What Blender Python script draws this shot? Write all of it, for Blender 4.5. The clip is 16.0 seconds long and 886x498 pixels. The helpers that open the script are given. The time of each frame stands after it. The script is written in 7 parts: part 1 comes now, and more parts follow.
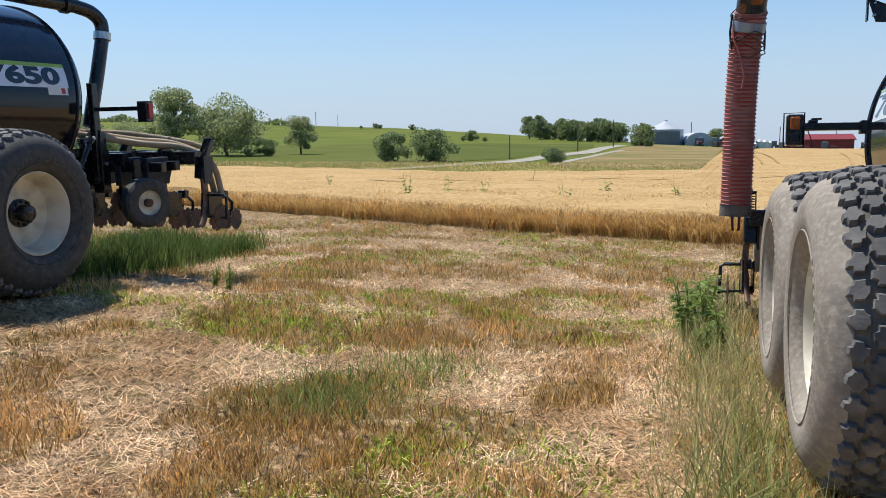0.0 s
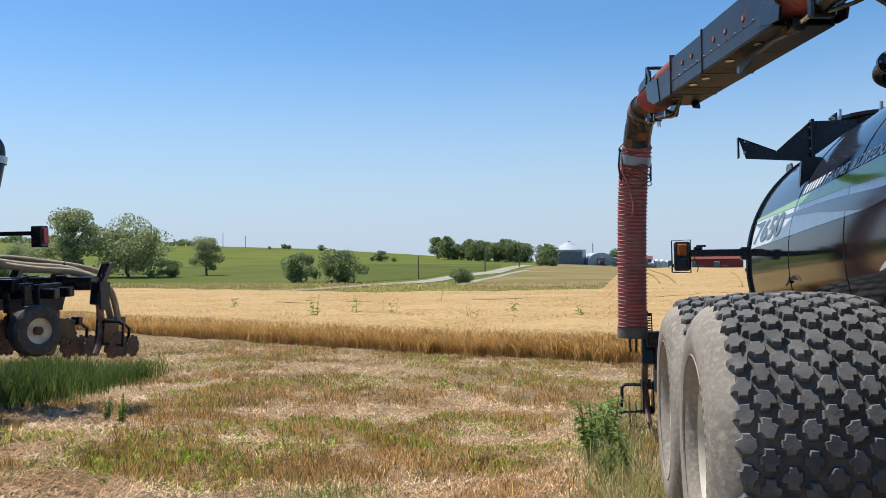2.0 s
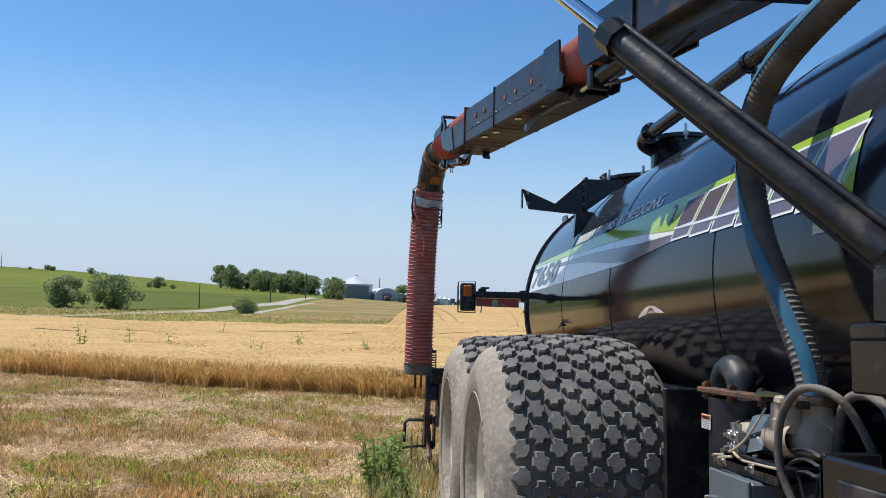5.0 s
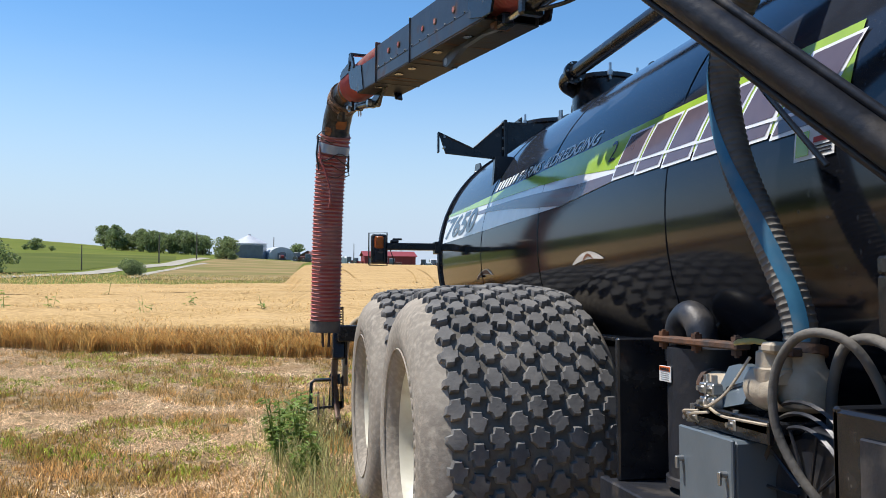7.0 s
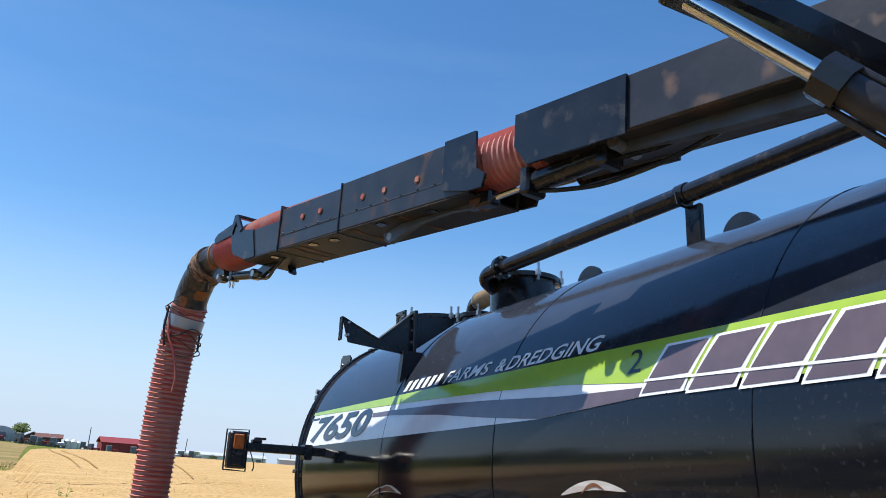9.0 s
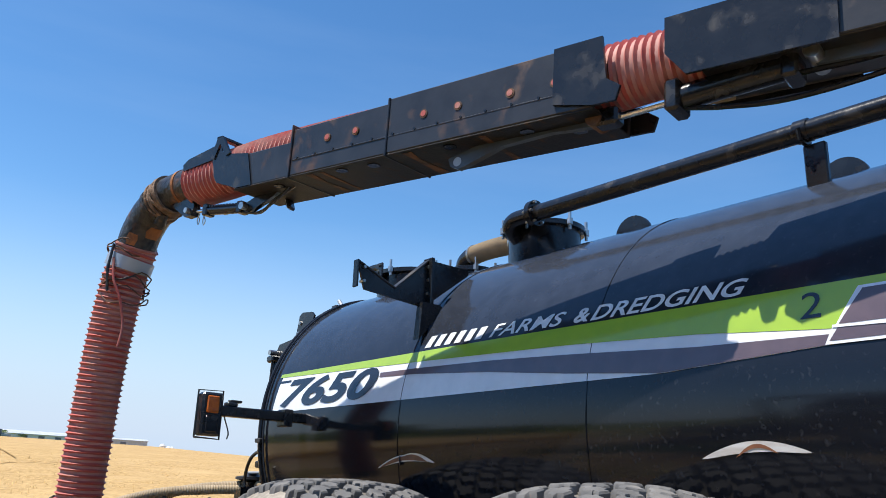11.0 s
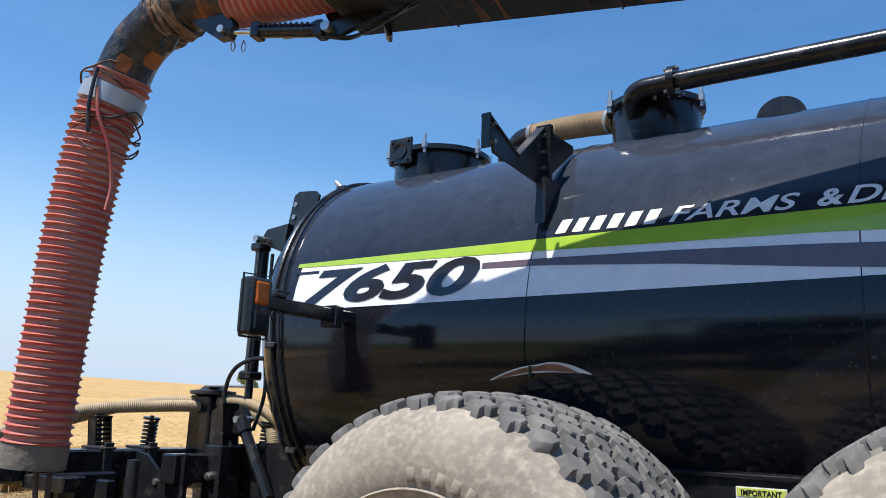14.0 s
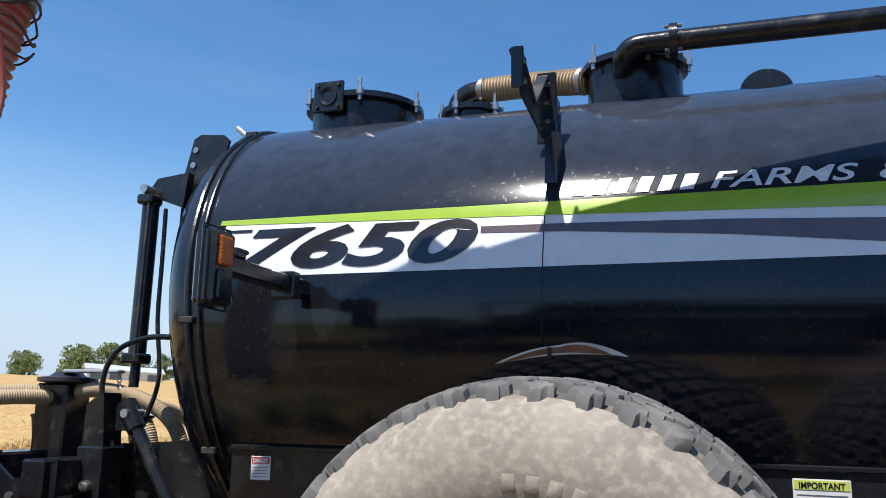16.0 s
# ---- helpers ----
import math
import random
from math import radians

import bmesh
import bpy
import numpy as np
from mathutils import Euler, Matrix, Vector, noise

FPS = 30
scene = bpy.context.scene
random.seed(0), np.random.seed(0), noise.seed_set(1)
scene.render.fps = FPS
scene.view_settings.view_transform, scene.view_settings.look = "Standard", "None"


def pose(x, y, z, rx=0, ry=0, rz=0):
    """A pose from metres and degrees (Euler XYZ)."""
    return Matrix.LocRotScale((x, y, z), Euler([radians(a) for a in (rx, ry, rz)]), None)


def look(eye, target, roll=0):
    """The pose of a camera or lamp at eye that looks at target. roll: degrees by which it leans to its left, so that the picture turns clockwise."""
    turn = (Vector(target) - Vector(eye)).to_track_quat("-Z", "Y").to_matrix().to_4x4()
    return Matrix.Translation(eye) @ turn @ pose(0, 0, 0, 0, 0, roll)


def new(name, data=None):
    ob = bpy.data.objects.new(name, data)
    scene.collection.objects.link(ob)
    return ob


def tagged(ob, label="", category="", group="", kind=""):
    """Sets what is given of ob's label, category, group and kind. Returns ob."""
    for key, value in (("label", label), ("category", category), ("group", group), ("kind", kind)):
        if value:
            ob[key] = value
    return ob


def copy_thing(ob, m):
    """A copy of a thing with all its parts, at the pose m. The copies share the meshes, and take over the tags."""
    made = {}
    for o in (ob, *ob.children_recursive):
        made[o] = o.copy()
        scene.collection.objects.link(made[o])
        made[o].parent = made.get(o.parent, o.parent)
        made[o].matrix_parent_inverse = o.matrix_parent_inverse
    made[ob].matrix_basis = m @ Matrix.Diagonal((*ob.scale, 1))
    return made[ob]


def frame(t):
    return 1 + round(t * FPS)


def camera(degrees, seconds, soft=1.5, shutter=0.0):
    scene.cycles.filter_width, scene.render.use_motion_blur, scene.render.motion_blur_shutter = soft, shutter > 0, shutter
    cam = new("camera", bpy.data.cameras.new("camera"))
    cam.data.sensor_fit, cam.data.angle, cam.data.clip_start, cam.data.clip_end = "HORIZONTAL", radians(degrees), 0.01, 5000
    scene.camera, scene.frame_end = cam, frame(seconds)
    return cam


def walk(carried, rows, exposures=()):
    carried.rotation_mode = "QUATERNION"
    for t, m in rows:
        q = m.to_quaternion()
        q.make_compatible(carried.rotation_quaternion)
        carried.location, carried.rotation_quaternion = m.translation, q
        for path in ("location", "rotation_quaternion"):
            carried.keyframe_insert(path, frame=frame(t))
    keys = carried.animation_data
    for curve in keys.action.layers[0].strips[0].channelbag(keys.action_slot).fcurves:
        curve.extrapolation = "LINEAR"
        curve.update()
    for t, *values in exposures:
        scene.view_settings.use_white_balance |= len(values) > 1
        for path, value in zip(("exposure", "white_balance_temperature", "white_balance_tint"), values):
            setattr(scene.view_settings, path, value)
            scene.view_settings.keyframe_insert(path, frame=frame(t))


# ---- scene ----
cam = camera(57.20, 16.0, soft=0.9)
PATH = [
    (0, (-2.63, -5.832, 1.85), (-5.48, 3.657, 0.492), -0.71),
    (0.5, (-2.626, -5.83, 1.857), (-5.347, 3.733, 0.791), -0.82),
    (1, (-2.621, -5.816, 1.868), (-5.124, 3.841, 1.177), -0.79),
    (1.5, (-2.606, -5.86, 1.885), (-4.791, 3.894, 1.593), -0.81),
    (2, (-2.576, -5.852, 1.903), (-4.356, 3.988, 1.996), -0.83),
    (2.5, (-2.553, -5.868, 1.911), (-3.888, 4.035, 2.31), -0.90),
    (3, (-2.542, -5.88, 1.91), (-3.407, 4.063, 2.524), -0.94),
    (3.5, (-2.541, -5.874, 1.916), (-2.934, 4.09, 2.659), -1.18),
    (4, (-2.542, -5.912, 1.919), (-2.517, 4.057, 2.703), -1.29),
    (4.2, (-2.569, -5.936, 1.923), (-2.341, 4.034, 2.665), -0.30),
    (6.5, (-2.649, -5.747, 1.902), (-1.044, 4.123, 2.03), 0.22),
    (7, (-2.698, -5.481, 1.866), (-0.621, 4.301, 1.891), 0.74),
    (7.5, (-2.861, -5.239, 1.855), (-0.164, 4.391, 1.804), 0.71),
    (8, (-3.081, -4.966, 1.883), (0.36, 4.419, 2.164), 0.75),
    (8.5, (-3.214, -4.655, 1.895), (0.771, 4.334, 3.715), 2.41),
    (8.7, (-3.271, -4.55, 1.911), (0.936, 4.214, 4.257), 3.14),
    (10.8, (-3.861, -3.343, 1.777), (2.133, 4.277, 4.23), 3.88),
    (11, (-3.908, -3.212, 1.759), (2.271, 4.271, 4.172), 4.16),
    (11.5, (-3.906, -2.862, 1.717), (2.496, 4.488, 3.949), 4.30),
    (12, (-4.054, -2.551, 1.698), (2.883, 4.317, 3.868), 4.80),
    (12.5, (-4.121, -2.268, 1.69), (3.085, 4.34, 3.791), 5.09),
    (13, (-4.158, -1.942, 1.675), (3.313, 4.414, 3.615), 5.14),
    (13.5, (-4.266, -1.644, 1.634), (3.5, 4.389, 3.451), 5.10),
    (14, (-4.237, -1.326, 1.583), (3.802, 4.369, 3.297), 5.04),
    (14.5, (-4.172, -1.023, 1.583), (4.178, 4.226, 3.23), 4.86),
    (15, (-4.198, -0.729, 1.54), (4.456, 3.985, 3.239), 4.62),
    (15.5, (-4.169, -0.488, 1.527), (4.809, 3.579, 3.214), 4.57),
    (16, (-4.117, -0.218, 1.516), (5.201, 2.957, 3.278), 4.56),
]
walk(cam, [(t, look(eye, target, roll)) for t, eye, target, roll in PATH], [(0, 0.10), (4.2, 0.08), (6.5, 0.22), (8.7, 0.34), (10.8, 0.40), (13, 0.40), (16, 0.32)])

# ---- light ----
SUN_TO = Vector((-0.30, 0.15, 0.65)).normalized()
world = bpy.data.worlds.new("sky")
scene.world = world
world.use_nodes = True
wn = world.node_tree
for n in list(wn.nodes):
    wn.nodes.remove(n)
w_out, w_bg, w_sky = (wn.nodes.new(k) for k in ("ShaderNodeOutputWorld", "ShaderNodeBackground", "ShaderNodeTexSky"))
w_sky.sky_type, w_sky.sun_disc = "NISHITA", False
w_sky.sun_elevation = math.asin(SUN_TO.z)
w_sky.sun_rotation = math.atan2(SUN_TO.x, SUN_TO.y)
w_sky.air_density, w_sky.dust_density, w_sky.ozone_density = 1.0, 0.0, 4.0
w_bg.inputs["Strength"].default_value = 0.068
# pale summer haze towards the horizon and faint high cloud
w_co = wn.nodes.new("ShaderNodeTexCoord")
w_sep = wn.nodes.new("ShaderNodeSeparateXYZ")
wn.links.new(w_co.outputs["Generated"], w_sep.inputs[0])
w_low = wn.nodes.new("ShaderNodeMapRange")
w_low.interpolation_type = "SMOOTHSTEP"
for k, v in ((1, -0.02), (2, 0.28), (3, 0.92), (4, 0.0)):
    w_low.inputs[k].default_value = v
wn.links.new(w_sep.outputs[2], w_low.inputs[0])
w_haze = wn.nodes.new("ShaderNodeMix")
w_haze.data_type = "RGBA"
w_haze.inputs[7].default_value = (6.5, 8.2, 10.7, 1)
wn.links.new(w_low.outputs[0], w_haze.inputs[0])
w_sat = wn.nodes.new("ShaderNodeHueSaturation")
w_sat.inputs["Saturation"].default_value, w_sat.inputs["Value"].default_value = 1.20, 1.92
wn.links.new(w_sky.outputs[0], w_sat.inputs["Color"])
wn.links.new(w_sat.outputs[0], w_haze.inputs[6])
w_map = wn.nodes.new("ShaderNodeMapping")
w_map.inputs["Scale"].default_value = (1.0, 1.6, 7.0)
w_map.inputs["Rotation"].default_value = (0.10, 0.05, 0.4)
wn.links.new(w_co.outputs["Generated"], w_map.inputs["Vector"])
w_noise = wn.nodes.new("ShaderNodeTexNoise")
w_noise.inputs["Scale"].default_value, w_noise.inputs["Detail"].default_value, w_noise.inputs["Roughness"].default_value = 1.6, 5.0, 0.55
wn.links.new(w_map.outputs[0], w_noise.inputs["Vector"])
w_cl = wn.nodes.new("ShaderNodeMapRange")
for k, v in ((1, 0.45), (2, 0.85), (3, 0.0), (4, 0.10)):
    w_cl.inputs[k].default_value = v
wn.links.new(w_noise.outputs["Fac"], w_cl.inputs[0])
w_cloud = wn.nodes.new("ShaderNodeMix")
w_cloud.data_type = "RGBA"
w_cloud.inputs[7].default_value = (6.6, 8.6, 11.6, 1)
wn.links.new(w_cl.outputs[0], w_cloud.inputs[0])
wn.links.new(w_haze.outputs[2], w_cloud.inputs[6])
wn.links.new(w_cloud.outputs[2], w_bg.inputs["Color"])
wn.links.new(w_bg.outputs[0], w_out.inputs["Surface"])
sun_data = bpy.data.lights.new("sun", "SUN")
sun_data.energy, sun_data.angle, sun_data.color = 5.0, radians(0.5), (1.0, 0.95, 0.87)
sun = new("sun", sun_data)
sun.matrix_world = look((0, 0, 40), Vector((0, 0, 40)) - SUN_TO)


# ---- materials ----
def material(name, c1, c2=None, scale=6.0, rough=0.6, metal=0.0, bump=0.0, bump_scale=40.0, coat=0.0, dust=None,
             dust_amount=0.0, dust_scale=2.0, island=0.0, stretch=(1, 1, 1), rough2=None, world_space=False, thin=0.0, spec=0.5, dust_sheen=None):
    """A Principled surface: two colours mixed by fine and coarse noise, dust in patches, relief."""
    m = bpy.data.materials.new(name)
    m.use_nodes = True
    nt = m.node_tree
    b = nt.nodes["Principled BSDF"]
    b.inputs["Roughness"].default_value, b.inputs["Metallic"].default_value = rough, metal
    b.inputs["Coat Weight"].default_value = coat
    b.inputs["Specular IOR Level"].default_value = spec
    b.inputs["Coat Roughness"].default_value = 0.06
    if world_space:
        co = nt.nodes.new("ShaderNodeNewGeometry").outputs["Position"]
    else:
        co = nt.nodes.new("ShaderNodeTexCoord").outputs["Object"]
    mp = nt.nodes.new("ShaderNodeMapping")
    mp.inputs["Scale"].default_value = stretch
    nt.links.new(co, mp.inputs["Vector"])

    def noise_tex(s, detail=4.0):
        n = nt.nodes.new("ShaderNodeTexNoise")
        n.inputs["Scale"].default_value, n.inputs["Detail"].default_value = s, detail
        nt.links.new(mp.outputs[0], n.inputs["Vector"])
        return n.outputs["Fac"]

    def mixed(fac, a, c):
        x = nt.nodes.new("ShaderNodeMix")
        x.data_type = "RGBA"
        for sock, v in ((x.inputs[0], fac), (x.inputs[6], a), (x.inputs[7], c)):
            if isinstance(v, (tuple, list)):
                sock.default_value = (*v[:3], 1)
            elif isinstance(v, float):
                sock.default_value = v
            else:
                nt.links.new(v, sock)
        return x.outputs[2]

    def ramp(fac, lo, hi):
        r = nt.nodes.new("ShaderNodeMapRange")
        r.inputs[1].default_value, r.inputs[2].default_value = lo, hi
        nt.links.new(fac, r.inputs[0])
        return r.outputs[0]

    colour = tuple(c1)
    if c2:
        colour = mixed(ramp(noise_tex(scale), 0.35, 0.65), c1, c2)
    if island:
        rnd = nt.nodes.new("ShaderNodeNewGeometry").outputs["Random Per Island"]
        hsv = nt.nodes.new("ShaderNodeHueSaturation")
        nt.links.new(ramp(rnd, 0.0, 1.0), hsv.inputs["Value"])
        mr = hsv.inputs["Value"].links[0].from_node
        mr.inputs[3].default_value, mr.inputs[4].default_value = 1 - island, 1 + island
        if isinstance(colour, tuple):
            hsv.inputs["Color"].default_value = (*colour, 1)
        else:
            nt.links.new(colour, hsv.inputs["Color"])
        colour = hsv.outputs["Color"]
    if dust:
        f = ramp(noise_tex(dust_scale, 6.0), 0.62 - dust_amount * 0.5, 0.95 - dust_amount * 0.5)
        colour = mixed(f, colour, dust)
        rr = nt.nodes.new("ShaderNodeMapRange")
        rr.inputs[3].default_value, rr.inputs[4].default_value = rough, (rough2 or 0.85)
        nt.links.new(f, rr.inputs[0])
        nt.links.new(rr.outputs[0], b.inputs["Roughness"])
    if dust_sheen:  # fine dust on the upper faces, with sky sheen painted into its colour
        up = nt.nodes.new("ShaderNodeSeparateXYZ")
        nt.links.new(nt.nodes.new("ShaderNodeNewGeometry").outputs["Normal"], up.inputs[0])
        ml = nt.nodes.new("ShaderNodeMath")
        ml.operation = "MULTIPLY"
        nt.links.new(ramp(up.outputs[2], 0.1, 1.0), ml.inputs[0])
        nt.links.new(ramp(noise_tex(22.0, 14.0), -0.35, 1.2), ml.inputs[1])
        colour = mixed(ml.outputs[0], colour, dust_sheen)
    if isinstance(colour, tuple):
        b.inputs["Base Color"].default_value = (*colour, 1)
    else:
        nt.links.new(colour, b.inputs["Base Color"])
    if bump:
        bp = nt.nodes.new("ShaderNodeBump")
        bp.inputs["Strength"].default_value, bp.inputs["Distance"].default_value = bump, 0.02
        nt.links.new(noise_tex(bump_scale), bp.inputs["Height"])
        nt.links.new(bp.outputs[0], b.inputs["Normal"])
    if thin:  # light comes through leaves and stems
        tl, ms = nt.nodes.new("ShaderNodeBsdfTranslucent"), nt.nodes.new("ShaderNodeMixShader")
        ms.inputs[0].default_value = thin
        if isinstance(colour, tuple):
            tl.inputs[0].default_value = (*colour, 1)
        else:
            nt.links.new(colour, tl.inputs[0])
        nt.links.new(b.outputs[0], ms.inputs[1])
        nt.links.new(tl.outputs[0], ms.inputs[2])
        nt.links.new(ms.outputs[0], nt.nodes["Material Output"].inputs["Surface"])
    return m


# the tank's pale blue top is part dust, part painted sky sheen
M_TANK = material("tank_paint", (0.006, 0.007, 0.010), (0.010, 0.011, 0.015), 3, 0.10, bump=0.010, bump_scale=5, dust=(0.05, 0.052, 0.06), dust_amount=0.03, dust_scale=90, rough2=0.30, stretch=(0.6, 0.55, 0.5), spec=0.42, dust_sheen=(0.078, 0.096, 0.138))
M_BLACK = material("black_paint", (0.010, 0.0105, 0.013), (0.017, 0.018, 0.021), 8, 0.21, bump=0.06, dust=(0.075, 0.068, 0.06), dust_amount=0.10, dust_scale=9, rough2=0.5)
M_SATIN = material("dark_steel", (0.018, 0.020, 0.026), (0.03, 0.032, 0.04), 12, 0.42, metal=0.2, bump=0.1, dust=(0.12, 0.10, 0.08), dust_amount=0.2, dust_scale=8)
M_RUBBER = material("tyre_tread_rubber", (0.105, 0.103, 0.102), (0.165, 0.16, 0.154), 9, 0.8, bump=0.12, bump_scale=70, dust=(0.27, 0.255, 0.235), dust_amount=0.30, dust_scale=7, rough2=0.95, spec=0.35)
M_GROOVE = material("tyre_carcass_rubber", (0.105, 0.098, 0.089), (0.16, 0.148, 0.13), 9, 0.9, bump=0.2, bump_scale=60, dust=(0.27, 0.245, 0.205), dust_amount=0.35, dust_scale=5, rough2=0.95, spec=0.2)
M_SIDEWALL = material("tyre_sidewall_rubber", (0.33, 0.292, 0.243), (0.24, 0.212, 0.178), 4.5, 0.92, bump=0.12, bump_scale=60, dust=(0.43, 0.382, 0.315), dust_amount=0.34, dust_scale=34, rough2=0.95, spec=0.2)
M_SIDEDARK = material("clean_sidewall_rubber", (0.045, 0.044, 0.043), (0.07, 0.067, 0.063), 14, 0.75, bump=0.2, bump_scale=60, dust=(0.14, 0.125, 0.105), dust_amount=0.2, dust_scale=20, rough2=0.95)
M_RIM = material("rim_cream_paint", (0.72, 0.69, 0.58), (0.62, 0.58, 0.46), 5, 0.5, bump=0.05, dust=(0.42, 0.34, 0.24), dust_amount=0.25, dust_scale=6)
M_WHITE = material("decal_white", (0.79, 0.80, 0.82), (0.72, 0.735, 0.76), 10, 0.14, coat=0.4)
M_GREEN = material("decal_lime", (0.335, 0.50, 0.05), (0.30, 0.46, 0.05), 10, 0.16, coat=0.4)
M_PURPLE = material("decal_plum", (0.125, 0.092, 0.105), (0.105, 0.078, 0.092), 10, 0.18, coat=0.4)
M_DIGIT = material("decal_dark_grey", (0.014, 0.016, 0.022), (0.018, 0.02, 0.028), 10, 0.2, coat=0.4)
M_LETTER = material("letter_worn_white", (0.78, 0.79, 0.8), (0.62, 0.63, 0.65), 25, 0.35)
M_REDHOSE = material("red_corrugated_hose", (0.47, 0.092, 0.070), (0.36, 0.072, 0.058), 6, 0.5, bump=0.1, dust=(0.46, 0.26, 0.21), dust_amount=0.32, dust_scale=6)
M_RUST = material("rusty_steel", (0.16, 0.07, 0.03), (0.05, 0.035, 0.03), 9, 0.75, bump=0.3, bump_scale=30)
M_ELBOW = material("worn_black_and_rust", (0.012, 0.012, 0.014), (0.045, 0.04, 0.038), 22, 0.36, bump=0.5, bump_scale=30, dust=(0.36, 0.14, 0.045), dust_amount=0.10, dust_scale=9, rough2=0.8)
# hose grooves: the paleness of sun on them is put into the colour
M_HOSEPALE = material("pale_sunlit_red", (0.54, 0.27, 0.23), (0.40, 0.17, 0.14), 9, 0.7, bump=0.1)
M_UNDER = material("bare_black_underside", (0.010, 0.010, 0.011), (0.018, 0.017, 0.017), 6, 0.5, bump=0.1, dust=(0.16, 0.085, 0.045), dust_amount=0.10, dust_scale=11, stretch=(1, 2.5, 1), spec=0.3)
M_RUSTBAND = material("bare_orange_rust", (0.36, 0.13, 0.035), (0.22, 0.085, 0.03), 14, 0.85, bump=0.3, bump_scale=50, dust=(0.05, 0.03, 0.025), dust_amount=0.25, dust_scale=16)
M_ELBOWWRAP = material("weathered_wire_wrap", (0.30, 0.19, 0.12), (0.16, 0.085, 0.045), 30, 0.8, bump=0.4, bump_scale=70, dust=(0.03, 0.028, 0.028), dust_amount=0.3, dust_scale=18)
M_LINK = material("blue_grey_link_paint", (0.075, 0.095, 0.125), (0.05, 0.064, 0.085), 9, 0.4, bump=0.06, dust=(0.10, 0.07, 0.05), dust_amount=0.12, dust_scale=9)
M_BOOM = material("boom_black_paint", (0.016, 0.017, 0.022), (0.028, 0.029, 0.034), 7, 0.34, bump=0.05, bump_scale=20, dust=(0.16, 0.075, 0.04), dust_amount=0.10, dust_scale=8, rough2=0.8)
M_CHROME = material("chrome_rod", (0.75, 0.75, 0.76), None, 5, 0.12, metal=1.0)
M_ZINC = material("zinc_bolt", (0.55, 0.55, 0.54), (0.4, 0.4, 0.4), 20, 0.35, metal=0.9)
M_TANHOSE = material("tan_ribbed_hose", (0.45, 0.34, 0.21), (0.38, 0.29, 0.18), 8, 0.6, bump=0.1, dust=(0.3, 0.24, 0.16), dust_amount=0.2)
M_OILHOSE = material("dusty_black_hose", (0.06, 0.057, 0.053), (0.12, 0.11, 0.098), 7, 0.75, bump=0.3, bump_scale=35, dust=(0.25, 0.225, 0.19), dust_amount=0.3, dust_scale=5)
M_BLUE = material("blue_hose_stripe", (0.018, 0.12, 0.22), (0.03, 0.16, 0.27), 10, 0.6, dust=(0.14, 0.18, 0.2), dust_amount=0.25, dust_scale=9)
M_CAST = material("dirty_white_casting", (0.50, 0.43, 0.33), (0.36, 0.29, 0.21), 9, 0.75, bump=0.2)
M_GREYBOX = material("grey_enclosure_paint", (0.12, 0.145, 0.165), (0.10, 0.125, 0.145), 6, 0.35, bump=0.03, dust=(0.22, 0.2, 0.17), dust_amount=0.15)
M_YELLOW = material("yellow_handle", (0.50, 0.31, 0.05), (0.42, 0.26, 0.05), 12, 0.5)
M_AMBER = material("amber_lens", (0.55, 0.13, 0.01), (0.42, 0.09, 0.01), 60, 0.2, bump=0.5, bump_scale=120)
M_REDLENS = material("red_lens", (0.35, 0.015, 0.01), None, 5, 0.2)
M_STICK_W = material("sticker_white", (0.75, 0.75, 0.73), (0.68, 0.68, 0.66), 20, 0.5)
M_STICK_O = material("sticker_orange", (0.72, 0.16, 0.03), None, 5, 0.5)
M_STICK_R = material("sticker_red", (0.45, 0.03, 0.03), None, 5, 0.5)
M_STICK_Y = material("sticker_yellow_green", (0.55, 0.60, 0.10), None, 5, 0.5)
M_SCRAPE = material("bare_scraped_steel", (0.80, 0.77, 0.73), (0.62, 0.56, 0.50), 14, 0.35, metal=0.2, stretch=(1, 0.4, 3))
M_DISC = material("soil_worn_disc_steel", (0.045, 0.034, 0.028), (0.14, 0.075, 0.048), 8, 0.65, metal=0.2, bump=0.3, bump_scale=30)
M_SHANK = material("soil_polished_shank", (0.30, 0.20, 0.15), (0.14, 0.075, 0.05), 9, 0.6, metal=0.2, bump=0.2, bump_scale=25)
M_GROUND = material("stubble_soil", (0.46, 0.31, 0.17), (0.075, 0.05, 0.027), 15, 0.95, bump=1.0, bump_scale=40, dust=(0.12, 0.12, 0.03), dust_amount=0.26, dust_scale=4.0, rough2=0.95, world_space=True, spec=0.1)
M_STRAW = material("dry_straw", (0.92, 0.69, 0.44), (0.52, 0.32, 0.16), 1.4, 0.75, island=0.8, world_space=True, thin=0.1, spec=0.2)
M_STUB = material("stubble_stems", (0.82, 0.54, 0.24), (0.42, 0.285, 0.09), 0.9, 0.8, island=0.75, world_space=True, thin=0.15, spec=0.15)
M_BLADE = material("green_blades", (0.27, 0.37, 0.04), (0.50, 0.56, 0.09), 0.9, 0.6, island=0.6, world_space=True, thin=0.3, spec=0.2)
M_CLUMP = material("clump_grass", (0.20, 0.265, 0.07), (0.42, 0.45, 0.15), 1.5, 0.7, island=0.6, world_space=True, thin=0.3, spec=0.12)
M_RUSSET = material("russet_dead_grass", (0.66, 0.42, 0.18), (0.52, 0.33, 0.12), 1.5, 0.8, island=0.7, world_space=True, thin=0.2, spec=0.1)
M_DARKGRASS = material("rank_grass", (0.30, 0.335, 0.11), (0.58, 0.50, 0.26), 1.5, 0.7, island=0.5, world_space=True, thin=0.35, spec=0.08)
